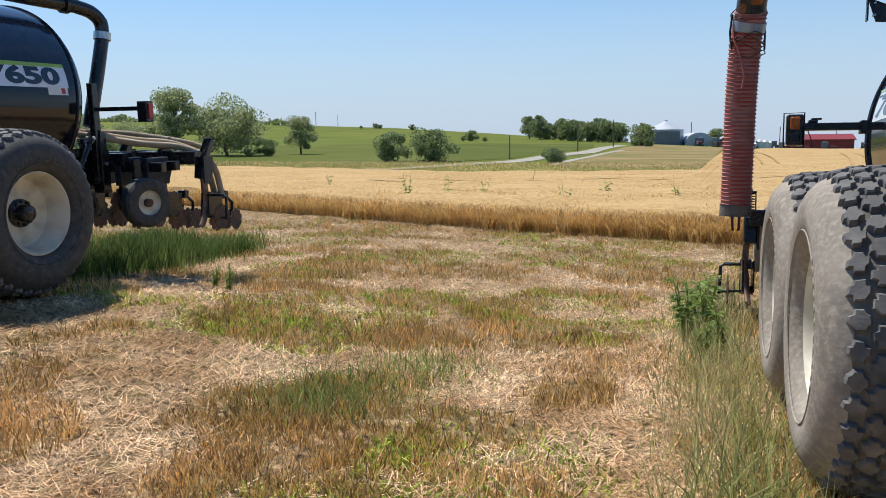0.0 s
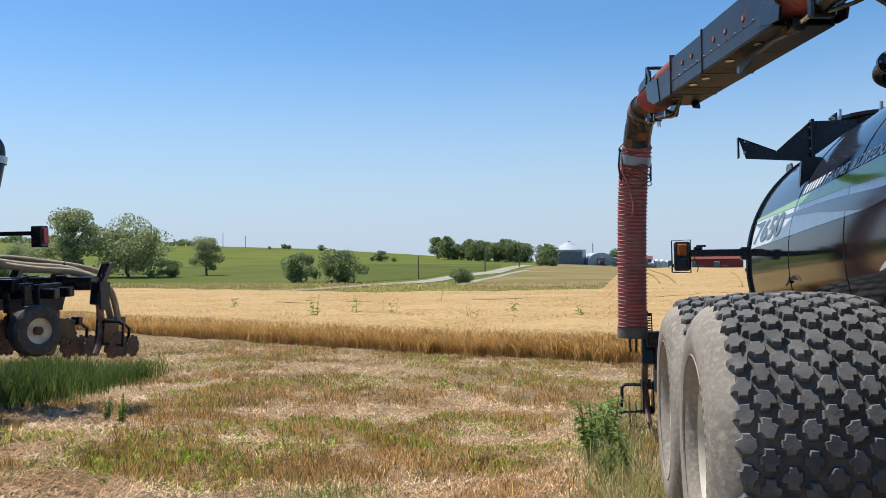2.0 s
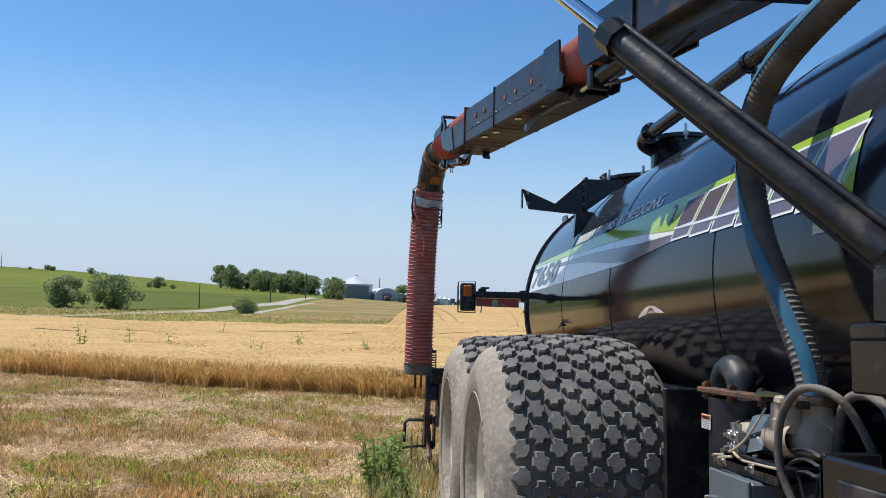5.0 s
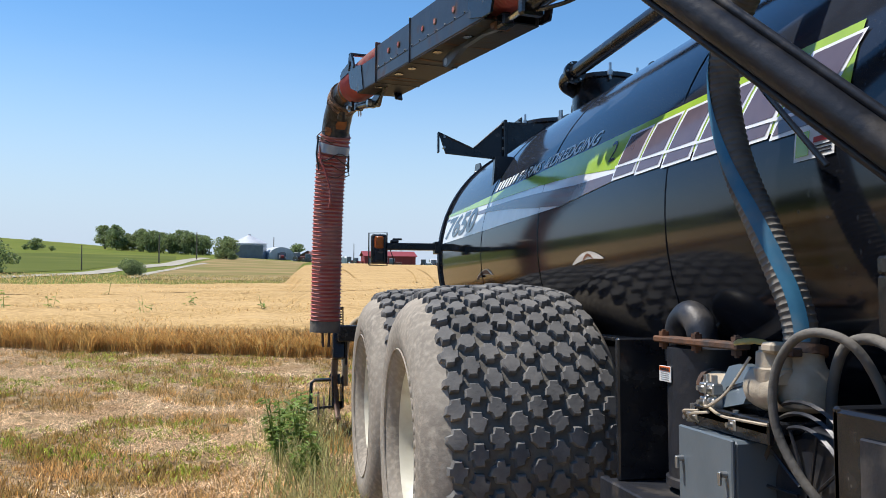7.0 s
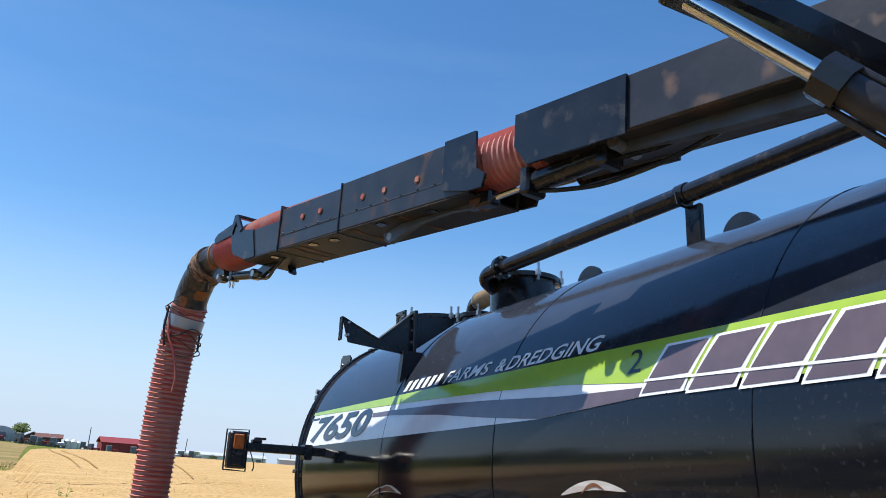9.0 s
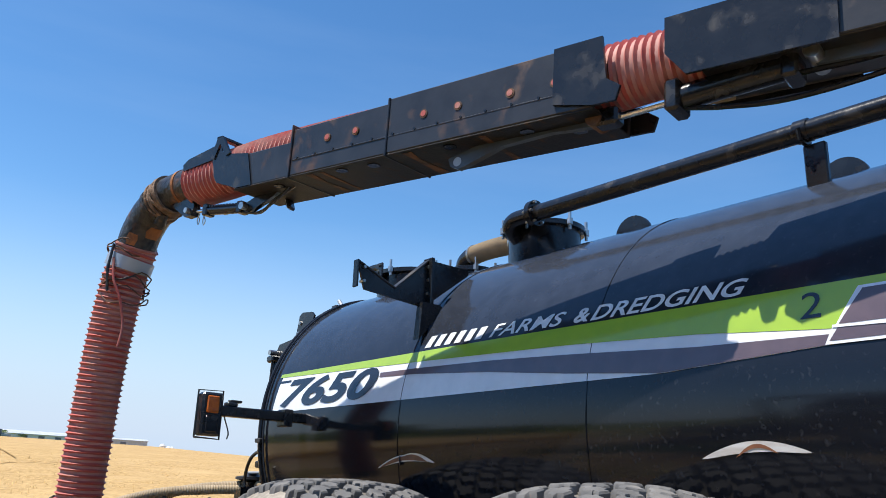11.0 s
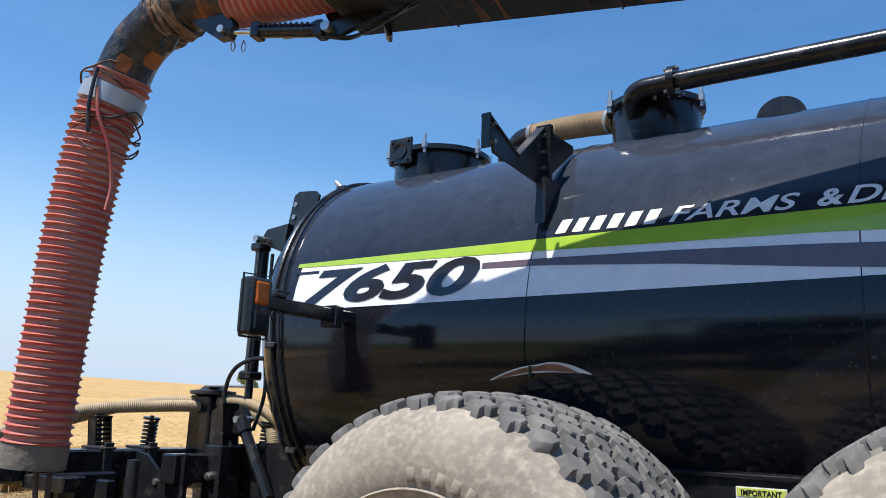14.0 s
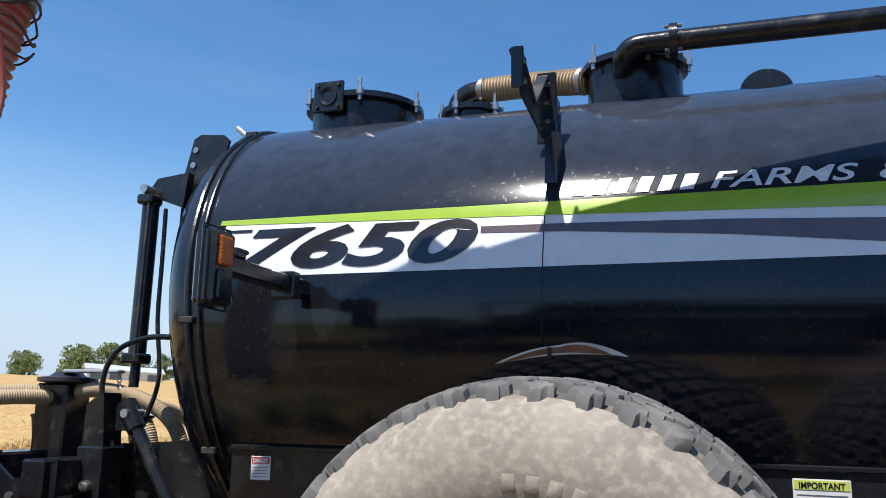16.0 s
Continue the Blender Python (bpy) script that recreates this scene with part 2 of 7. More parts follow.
M_LUSH = material("lush_weedy_grass", (0.085, 0.14, 0.03), (0.17, 0.215, 0.065), 1.5, 0.7, island=0.7, world_space=True, thin=0.35, spec=0.1)
M_TRAM = material("trampled_wheat", (0.34, 0.22, 0.09), (0.42, 0.27, 0.11), 2.0, 0.9, world_space=True, spec=0.05, bump=0.8, bump_scale=12)
M_VERGE = material("grass_verge", (0.24, 0.27, 0.06), (0.17, 0.22, 0.045), 0.5, 0.9, world_space=True, spec=0.05, bump=0.8, bump_scale=6)
M_WEED = material("broad_weed_leaf", (0.19, 0.29, 0.065), (0.27, 0.37, 0.10), 3, 0.55, island=0.35, world_space=True, thin=0.4, spec=0.3)
M_WHEAT = material("ripe_wheat", (0.78, 0.55, 0.26), (0.60, 0.40, 0.17), 0.8, 0.8, island=0.55, world_space=True, thin=0.5, spec=0.15)
M_WHEATSTEM = material("wheat_stem", (0.70, 0.48, 0.19), (0.58, 0.37, 0.13), 1.2, 0.8, island=0.4, world_space=True, thin=0.5)
M_CANOPY = material("wheat_canopy", (0.60, 0.405, 0.18), (0.30, 0.187, 0.075), 11, 0.9, bump=1.0, bump_scale=14, dust=(0.55, 0.375, 0.18), dust_amount=0.36, dust_scale=0.35, rough2=0.9, world_space=True, stretch=(0.55, 1.25, 1), spec=0.1)
M_HILL = material("green_pasture", (0.125, 0.155, 0.026), (0.165, 0.18, 0.036), 0.03, 0.9, bump=0.8, bump_scale=1.6, dust=(0.10, 0.125, 0.025), dust_amount=0.4, dust_scale=0.045, rough2=0.9, world_space=True, spec=0.05)
M_CROP = material("green_crop", (0.078, 0.100, 0.020), (0.115, 0.132, 0.028), 0.03, 0.9, bump=0.8, bump_scale=1.6, dust=(0.16, 0.165, 0.045), dust_amount=0.28, dust_scale=0.05, rough2=0.9, world_space=True, spec=0.05)
M_PATCH = material("dry_pasture", (0.27, 0.19, 0.09), (0.16, 0.165, 0.05), 0.16, 0.95, bump=0.8, bump_scale=3, dust=(0.36, 0.25, 0.13), dust_amount=0.40, dust_scale=0.09, world_space=True, stretch=(0.8, 1.3, 1), spec=0.05)
M_ROAD = material("gravel_road", (0.40, 0.36, 0.29), (0.32, 0.29, 0.235), 0.5, 0.95, bump=0.4, bump_scale=8, dust=(0.22, 0.21, 0.11), dust_amount=0.2, dust_scale=0.3, world_space=True)
M_LEAF = material("tree_leaves", (0.20, 0.25, 0.10), (0.28, 0.335, 0.145), 0.6, 0.6, island=0.5, world_space=True, thin=0.45)
M_LEAF_PALE = material("cottonwood_leaves", (0.29, 0.335, 0.145), (0.42, 0.45, 0.235), 0.6, 0.5, island=0.5, world_space=True, thin=0.5)
M_BARK = material("bark", (0.14, 0.115, 0.085), (0.09, 0.075, 0.055), 9, 0.9, bump=0.6, bump_scale=14)
M_GALV = material("galvanised_sheet", (0.42, 0.45, 0.49), (0.36, 0.39, 0.43), 0.8, 0.45, metal=0.4, stretch=(6, 6, 0.3))
M_ROOF = material("pale_metal_roof", (0.56, 0.58, 0.61), (0.46, 0.48, 0.51), 0.5, 0.45)
M_DOOR = material("shed_door_panel", (0.14, 0.17, 0.20), (0.12, 0.14, 0.17), 1, 0.6)
M_BARNRED = material("barn_red_sheet", (0.27, 0.028, 0.03), (0.22, 0.024, 0.026), 0.7, 0.6, stretch=(5, 5, 0.2))
M_OLDWALL = material("old_brown_wall", (0.16, 0.06, 0.05), (0.12, 0.05, 0.04), 1, 0.8)
M_POLE = material("weathered_pole", (0.16, 0.13, 0.10), (0.11, 0.09, 0.07), 5, 0.9)


# ---- mesh tools ----
class Build:
    """Collects faces; made into one mesh object by part()."""

    def __init__(self):
        self.v, self.f = [], []

    def add(self, verts, faces, m=None):
        k = len(self.v)
        self.v += [tuple(m @ Vector(p)) if m else tuple(p) for p in verts]
        self.f += [tuple(i + k for i in q) for q in faces]
        return self

    def box(self, x0, x1, y0, y1, z0, z1, c=0.008, m=None):
        """A box with chamfered edges."""
        lo, hi = (x0, y0, z0), (x1, y1, z1)
        c = min(c, *(0.3 * abs(b - a) for a, b in zip(lo, hi)))
        vs, ix = [], {}
        for sx in (0, 1):
            for sy in (0, 1):
                for sz in (0, 1):
                    s = (sx, sy, sz)
                    for ax in range(3):
                        p = []
                        for k in range(3):
                            e = hi[k] if s[k] else lo[k]
                            p.append(e if k == ax else e + (-c if s[k] else c))
                        ix[s, ax] = len(vs)
                        vs.append(p)
        fs = []
        for ax in range(3):
            o, q = [(1, 2), (2, 0), (0, 1)][ax]
            for s in (0, 1):
                ring = []
                for a, b in ((0, 0), (1, 0), (1, 1), (0, 1)):
                    k = [0, 0, 0]
                    k[ax], k[o], k[q] = s, a, b
                    ring.append(ix[tuple(k), ax])
                fs.append(ring if s else ring[::-1])
        for ax in range(3):
            o, q = [(1, 2), (2, 0), (0, 1)][ax]
            for a in (0, 1):
                for b in (0, 1):
                    k0, k1 = [0, 0, 0], [0, 0, 0]
                    k0[o] = k1[o] = a
                    k0[q] = k1[q] = b
                    k1[ax] = 1
                    k0, k1 = tuple(k0), tuple(k1)
                    ring = [ix[k0, o], ix[k1, o], ix[k1, q], ix[k0, q]]
                    fs.append(ring if a != b else ring[::-1])
        for s in [(a, b, d) for a in (0, 1) for b in (0, 1) for d in (0, 1)]:
            tri = [ix[s, 0], ix[s, 1], ix[s, 2]]
            fs.append(tri if sum(s) % 2 else tri[::-1])
        return self.add(vs, fs, m)

    def tube(self, pts, r, n=14, caps=True, squash=1.0):
        """A tube along points; r is one radius or one a point."""
        pts = [Vector(p) for p in pts]
        rs = r if isinstance(r, (list, tuple)) else [r] * len(pts)
        k, side = len(self.v), None
        for i, p in enumerate(pts):
            d = (pts[min(i + 1, len(pts) - 1)] - pts[max(i - 1, 0)]).normalized()
            if side is None:
                side = d.orthogonal().normalized()
            side = (side - d * side.dot(d)).normalized()
            up = d.cross(side)
            for j in range(n):
                a = 2 * math.pi * j / n
                self.v.append(tuple(p + rs[i] * (math.cos(a) * side + squash * math.sin(a) * up)))
        for i in range(len(pts) - 1):
            for j in range(n):
                a, b = k + i * n + j, k + i * n + (j + 1) % n
                self.f.append((a, b, b + n, a + n))
        if caps:
            self.f.append(tuple(k + j for j in range(n))[::-1])
            self.f.append(tuple(k + (len(pts) - 1) * n + j for j in range(n)))
        return self

    def rod(self, a, b, r, n=14):
        return self.tube([a, b], r, n)

    def lathe(self, profile, axis="x", c=(0, 0, 0), n=48, closed=False, start=0.0, sweep=360.0):
        """Turns (along, radius) pairs about an axis through c."""
        k, full = len(self.v), sweep >= 360
        m = n if full else n + 1
        for al, rad in profile:
            for j in range(m):
                a = radians(start + sweep * j / n)
                u, w = rad * math.cos(a), rad * math.sin(a)
                p = {"x": (al, u, w), "y": (w, al, u), "z": (u, w, al)}[axis]
                self.v.append((p[0] + c[0], p[1] + c[1], p[2] + c[2]))
        rows = len(profile)
        for i in range(rows if closed else rows - 1):
            i2 = (i + 1) % rows
            for j in range(n):
                j2 = (j + 1) % m
                self.f.append((k + i * m + j, k + i * m + j2, k + i2 * m + j2, k + i2 * m + j))
        return self

    def plate(self, poly, thick, to3):
        """A flat plate: outline in 2D, thickness along the third axis, placed by to3(u, v, w)."""
        n, k = len(poly), len(self.v)
        for w in (-thick / 2, thick / 2):
            self.v += [tuple(to3(u, v, w)) for u, v in poly]
        self.f.append(tuple(range(k, k + n))[::-1])
        self.f.append(tuple(range(k + n, k + 2 * n)))
        for i in range(n):
            j = (i + 1) % n
            self.f.append((k + i, k + j, k + n + j, k + n + i))
        return self


def curve_points(pts, steps=8):
    """A smooth line through points (Catmull-Rom)."""
    p = [Vector(q) for q in pts]
    p = [2 * p[0] - p[1]] + p + [2 * p[-1] - p[-2]]
    out = []
    for i in range(1, len(p) - 2):
        for s in range(steps):
            t = s / steps
            out.append(0.5 * (2 * p[i] + (p[i + 1] - p[i - 1]) * t + (2 * p[i - 1] - 5 * p[i] + 4 * p[i + 1] - p[i + 2]) * t * t
                              + (3 * p[i] - p[i - 1] - 3 * p[i + 1] + p[i + 2]) * t ** 3))
    return out + [p[-2]]


def mesh_from(name, b, mat, smooth=35):
    me = bpy.data.meshes.new(name)
    me.from_pydata(b.v, [], b.f)
    for mm in mat if isinstance(mat, (list, tuple)) else [mat]:
        me.materials.append(mm)
    if smooth:
        me.polygons.foreach_set("use_smooth", [True] * len(me.polygons))
        me.set_sharp_from_angle(angle=radians(smooth))
    me.update()
    return me


def part(name, b, mat, parent=None, label="", smooth=35):
    ob = new(name, mesh_from(name, b, mat, smooth))
    ob.parent = parent
    return tagged(ob, label) if label else ob


def parts(name, b, mat, parent=None, label="", smooth=35, per=1):
    """One object for each loose piece of b, or for each run of per pieces."""
    root = list(range(len(b.v)))

    def top(i):
        while root[i] != i:
            root[i] = root[root[i]]
            i = root[i]
        return i

    for q in b.f:
        for i in q[1:]:
            root[top(i)] = top(q[0])
    order, faces = [], {}
    for q in b.f:
        k = top(q[0])
        if k not in faces:
            order.append(k)
            faces[k] = []
        faces[k].append(q)
    for n in range(0, len(order), per):
        piece = Build()
        fs = [q for k in order[n:n + per] for q in faces[k]]
        ix = {v: j for j, v in enumerate(sorted({v for q in fs for v in q}))}
        piece.v = [b.v[v] for v in ix]
        piece.f = [tuple(ix[v] for v in q) for q in fs]
        part(name, piece, mat, parent, label, smooth)


def thing(name, label, category, m=None, group="", kind=""):
    ob = tagged(new(name), label, category, group, kind)
    ob.matrix_world = m if m else Matrix()
    return ob


def solo(name, b, mat, label, category, group="", kind="", smooth=35, m=None):
    ob = tagged(part(name, b, mat, None, "", smooth), label, category, group, kind)
    if m:
        ob.matrix_world = m
    return ob


def ribbed(pts, r, pitch, depth, n=16):
    """Points and radii of a corrugated hose along a line."""
    p = [Vector(q) for q in pts]
    cum = [0.0]
    for a, b in zip(p, p[1:]):
        cum.append(cum[-1] + (b - a).length)
    out, rs, s, i = [], [], 0.0, 0
    while s < cum[-1]:
        while i < len(p) - 2 and cum[i + 1] < s:
            i += 1
        t = (s - cum[i]) / max(cum[i + 1] - cum[i], 1e-6)
        out.append(p[i].lerp(p[i + 1], t))
        ph = (s / pitch) % 1.0
        rs.append(r + depth * max(0.0, 1.0 - 3.2 * abs(ph - 0.5)))
        s += pitch / 6
    return out, rs


def text_build(string, size, shear=0.0, bold=0.0):
    """Letters as flat faces: (u, v) points and faces."""
    cu = bpy.data.curves.new("letters", "FONT")
    cu.body, cu.size, cu.shear, cu.offset, cu.resolution_u = string, size, shear, bold, 4
    ob = new("letters", cu)
    dg = bpy.context.evaluated_depsgraph_get()
    me = bpy.data.meshes.new_from_object(ob.evaluated_get(dg))
    v, f = [tuple(p.co[:2]) for p in me.vertices], [tuple(q.vertices) for q in me.polygons]
    bpy.data.objects.remove(ob)
    bpy.data.curves.remove(cu)
    bpy.data.meshes.remove(me)
    return v, f


# ---- ground and distance ----
EYE0 = (-2.6, -5.8)
H_AZ = [-180, -100, -60, -35, -20, -13, -6, -1.4, 8.4, 21, 27, 40, 51, 70, 100, 180]
H_EL = [0.4, 1.0, 1.6, 1.29, 0.73, 0.26, -0.3, -0.53, -1.3, -1.4, -1.95, -1.4, -0.6, -0.3, 0, 0.4]


def height(x, y):
    x, y = np.asarray(x, float), np.asarray(y, float)
    dx, dy = x - EYE0[0], y - EYE0[1]
    d, az = np.hypot(dx, dy), np.degrees(np.arctan2(dx, dy))
    slope = np.tan(np.radians(np.interp(az, H_AZ, H_EL)))
    near = -0.036 * np.clip(y, -12, 14) + 0.36 * np.exp(-((x + 9.6) ** 2 + (y - 0.6) ** 2) / 12)
    s = np.clip((d - 22) / 328, 0, 1)
    return near + (1.75 + 350 * slope - near) * s * s + np.maximum(d - 350, 0) * (slope - 0.006)


def polar(az, d):
    a = np.radians(az)
    return EYE0[0] + d * np.sin(a), EYE0[1] + d * np.cos(a)


def at(az, d, lift=0.0):
    x, y = polar(az, d)
    return Vector((float(x), float(y), float(height(x, y)) + lift))


def sheet(name, azs, dists, lift, mat, rough_amp=0.0, rough_scale=1.0):
    """A ground-hugging sheet; dists(az) gives the distances of one spoke."""
    rows = np.array([dists(a) for a in azs])
    A = np.repeat(np.array(azs)[:, None], rows.shape[1], 1)
    X, Y = polar(A, rows)
    Z = height(X, Y) + lift
    if rough_amp:
        near = np.clip(1.4 - rows / 60, 0, 1)
        Z = Z + rough_amp * near * np.array([[noise.noise(Vector((x * rough_scale, y * rough_scale, 1.7))) for x, y in zip(r, q)] for r, q in zip(X, Y)])
    b = Build()
    b.v = list(zip(X.ravel().tolist(), Y.ravel().tolist(), Z.ravel().tolist()))
    n = rows.shape[1]
    b.f = [(i * n + j, (i + 1) * n + j, (i + 1) * n + j + 1, i * n + j + 1) for i in range(len(azs) - 1) for j in range(n - 1)]
    b.f = [q[::-1] for q in b.f]
    return b


_azs = list(np.linspace(-180, 180, 361))
_rings = np.concatenate([[0.02], np.geomspace(0.4, 4200, 175)])
gb = sheet("ground", _azs, lambda a: _rings, 0.0, None, 0.06, 2.2)
ground = new("ground", mesh_from("ground", gb, [M_GROUND, M_HILL], 60))
_fc = np.array([gb.v[q[0]][:2] for q in gb.f])
_fd = np.hypot(_fc[:, 0] - EYE0[0], _fc[:, 1] - EYE0[1])
ground.data.polygons.foreach_set("material_index", (_fd > 41).astype(np.int32))
tagged(ground, "mown stubble ground with straw and patches of weeds", "ground", kind="structure")

# wheat field: near edge, far edge
EDGE = np.array([(-90, 52), (-60, 38), (-16.3, 18.2), (-2, 11.9), (3, 10.5), (12, 9.5), (60, 8), (200, 4)], float)
_t = np.linspace(0, 1, 200)
_pl = np.concatenate([a + (b - a) * _t[:, None] for a, b in zip(EDGE, EDGE[1:])])
_eaz = np.degrees(np.arctan2(_pl[:, 0] - EYE0[0], _pl[:, 1] - EYE0[1]))
_ed = np.hypot(_pl[:, 0] - EYE0[0], _pl[:, 1] - EYE0[1])
FAR_AZ = [-60, -32, -24, -16, -8, 0.8, 1.6, 2.3, 6, 10, 20, 60, 90]
FAR_D = [62, 56, 48, 42, 42, 42.5, 62, 100, 150, 165, 330, 330, 330]


def wheat_near(az):
    return float(np.interp(az, _eaz, _ed))


def wheat_far(az):
    return float(np.interp(az, FAR_AZ, FAR_D))


WH = 0.60
cb = sheet("wheat", list(np.linspace(-56, 78, 300)),
           lambda a: np.concatenate([[wheat_near(a) + 0.15], np.geomspace(wheat_near(a) + 0.75, max(wheat_far(a), wheat_near(a) + 3), 110)]), WH, None, 0.10, 0.8)
_n = 111
for i in range(300):  # the sheet turns down to the ground at its near edge
    k = i * _n
    x, y, z = cb.v[k]
    cb.v[k] = (x, y, float(height(x, y)) + 0.02)
solo("wheat_canopy", cb, M_CANOPY, "ripe golden wheat standing in a wide field", "wheat field", kind="stuff", smooth=60)


def blades(name, x, y, h, w, lean, mat, label, category, tip=0.2, base=None, rng=None, bend=0.5, flat=1.0, simple=False):
    """Many thin two-part blades as one mesh of kind stuff."""
    n = len(x)
    rng = rng or np.random.default_rng(3)
    z = height(x, y) if base is None else base
    a, la = rng.uniform(0, 2 * np.pi, n), rng.uniform(0, 2 * np.pi, n)
    ln = lean * rng.uniform(0.2, 1.0, n)
    sx, sy = np.cos(a) * w / 2, np.sin(a) * w / 2
    dx, dy = np.cos(la) * ln, np.sin(la) * ln
    v = np.empty((n, 6, 3))
    for k, (f, ww, q) in enumerate(((0, 1.0, 0), (0, -1.0, 0), (0.55, 0.85, bend * 0.55), (0.55, -0.85, bend * 0.55), (1, tip, 1), (1, -tip, 1))):
        v[:, k, 0] = x + sx * ww + dx * h * q
        v[:, k, 1] = y + sy * ww + dy * h * q
        v[:, k, 2] = z - 0.01 * flat + flat * h * f * np.sqrt(np.maximum(1 - (ln * q) ** 2 * 0.5, 0.2))
    me = bpy.data.meshes.new(name)
    idx = np.arange(n)[:, None] * 6
    if simple:  # one face a blade
        v, idx = v[:, [0, 1, 5, 4]], np.arange(n)[:, None] * 4
        quads = idx + [0, 1, 2, 3]
    else:
        quads = np.concatenate([idx + [0, 1, 3, 2], idx + [2, 3, 5, 4]])
    me.vertices.add(v.shape[0] * v.shape[1])
    me.vertices.foreach_set("co", v.reshape(-1))
    me.loops.add(quads.size)
    me.loops.foreach_set("vertex_index", quads.reshape(-1).astype(np.int32))
    me.polygons.add(len(quads))
    me.polygons.foreach_set("loop_start", np.arange(len(quads), dtype=np.int32) * 4)
    me.materials.append(mat)
    me.update(calc_edges=True)
    me.validate()
    return tagged(new(name, me), label, category, kind="stuff")


def patchy(x, y, scale, seed):
    return np.array([noise.noise(Vector((a * scale, b * scale, seed))) for a, b in zip(x, y)])


R_ = np.random.default_rng(11)


def scatter(n, d0, d1, a0, a1, power=1.0):
    """Points spread about the place, denser near."""
    u = R_.uniform(0, 1, n)
    d = d0 + (d1 - d0) * u ** power
    az = R_.uniform(a0, a1, n)
    return polar(az, d)


def free(x, y):
    """Keeps points this side of the wheat and off the wheels."""
    az = np.degrees(np.arctan2(x - EYE0[0], y - EYE0[1]))
    d = np.hypot(x - EYE0[0], y - EYE0[1])
    return d < np.interp(az, _eaz, _ed) + 0.3


def tufts(n, d0, d1, power, per, radius):
    """Blades gathered in tufts; returns their places and a size for each."""
    x, y = scatter(n, d0, d1, -52, 16, power)
    ok = free(x, y)
    x, y = x[ok], y[ok]
    size = R_.uniform(0.6, 1.4, len(x))
    X = np.repeat(x, per) + R_.normal(0, radius, len(x) * per)
    Y = np.repeat(y, per) + R_.normal(0, radius, len(x) * per)
    return X, Y, np.repeat(size, per), np.repeat(x, per), np.repeat(y, per)


def spots(x, y, places):
    """One at the heart of each place (x, y, radius), falling off round it."""
    return np.max([np.exp(-((x - a) ** 2 + (y - b) ** 2) / (r * r)) for a, b, r in places], axis=0)


CLUMPS = [(-4.75, -0.65, 0.42), (-4.55, 0.0, 0.30), (-4.95, -1.05, 0.25)]
REGROWTH = [(-6.6, 0.6, 0.45), (-6.1, 0.85, 0.3), (-7.16, 7.4, 0.8), (-4.7, 3.0, 0.55), (-3.84, 2.0, 0.45), (-3.3, 2.2, 0.45)]
MATTED = [(-4.05, -0.5, 0.40), (-4.1, 0.3, 0.3), (-5.25, 0.15, 0.42), (-5.9, -0.4, 0.5), (-2.7, -0.6, 0.6), (-8.35, 8.57, 0.8), (-9.3, 6.7, 0.7), (-7.77, 11.1, 0.8)]
RUSSET = [(-3.4, 0.7, 0.45), (-2.9, 1.0, 0.4), (-4.85, -1.55, 0.3), (-5.0, 0.9, 0.35)]


def bare(x, y):
    """Above zero where straw lies matted in windrows and bare patches."""
    row = np.abs(((x * 0.42 + y * 0.91 + 0.9 * patchy(x, y, 0.25, 21.0)) / 2.3) % 1.0 - 0.5) * 2
    return patchy(x, y, 0.55, 7.0) + 0.45 * patchy(x, y, 1.7, 9.0) + (0.34 - row) * 0.45 + 0.7 * spots(x, y, MATTED) - 0.4 * spots(x, y, REGROWTH)


X, Y, S, cx, cy = tufts(22000, 2.0, 25, 1.15, 15, 0.034)
keep = bare(cx, cy) < 0.02
X, Y, S = X[keep], Y[keep], S[keep]
blades("stubble", X, Y, S * R_.uniform(0.035, 0.10, len(X)), R_.uniform(0.006, 0.012, len(X)), 0.75, M_STUB, "short dry stubble and mown grass in tufts", "stubble", 0.4, rng=R_, simple=True)
x, y = scatter(520000, 2.0, 26, -52, 16, 1.15)
ok = free(x, y)
x, y = x[ok], y[ok]
keep = bare(x, y) + R_.normal(0, 0.12, len(x)) > -0.02
blades("loose_straw", x[keep], y[keep], R_.uniform(0.03, 0.15, keep.sum()), R_.uniform(0.0032, 0.0075, keep.sum()), 1.3, M_STRAW, "loose pale straw lying matted in windrows over the stubble", "straw", 0.6, rng=R_, bend=1.0, flat=0.30, simple=True, base=height(x[keep], y[keep]) + R_.uniform(0.0, 0.035, keep.sum()))
X, Y, S, cx, cy = tufts(15000, 2.0, 25, 1.15, 10, 0.05)
keep = patchy(cx, cy, 0.42, 13.0) + 0.5 * patchy(cx, cy, 1.3, 17.0) - 0.5 * np.clip(bare(cx, cy), 0, 1) + 0.8 * spots(cx, cy, REGROWTH) > 0.10
X, Y, S = X[keep], Y[keep], S[keep]
blades("green_regrowth", X, Y, S * R_.uniform(0.02, 0.07, len(X)), R_.uniform(0.010, 0.026, len(X)), 1.15, M_BLADE, "fresh green regrowth in patches between the straw", "grass", 0.3, rng=R_)
az, d = R_.uniform(14, 308, 34000), 1.5 + 17 * R_.uniform(0, 1, 34000) ** 0.8
x, y = polar(az, d)
ok = y < np.interp(x, EDGE[:, 0], EDGE[:, 1])
blades("thin_stubble", x[ok], y[ok], R_.uniform(0.05, 0.12, ok.sum()), R_.uniform(0.005, 0.012, ok.sum()), 0.6, M_STUB, "short dry stubble round the parked tankers", "stubble", 0.4, rng=R_)
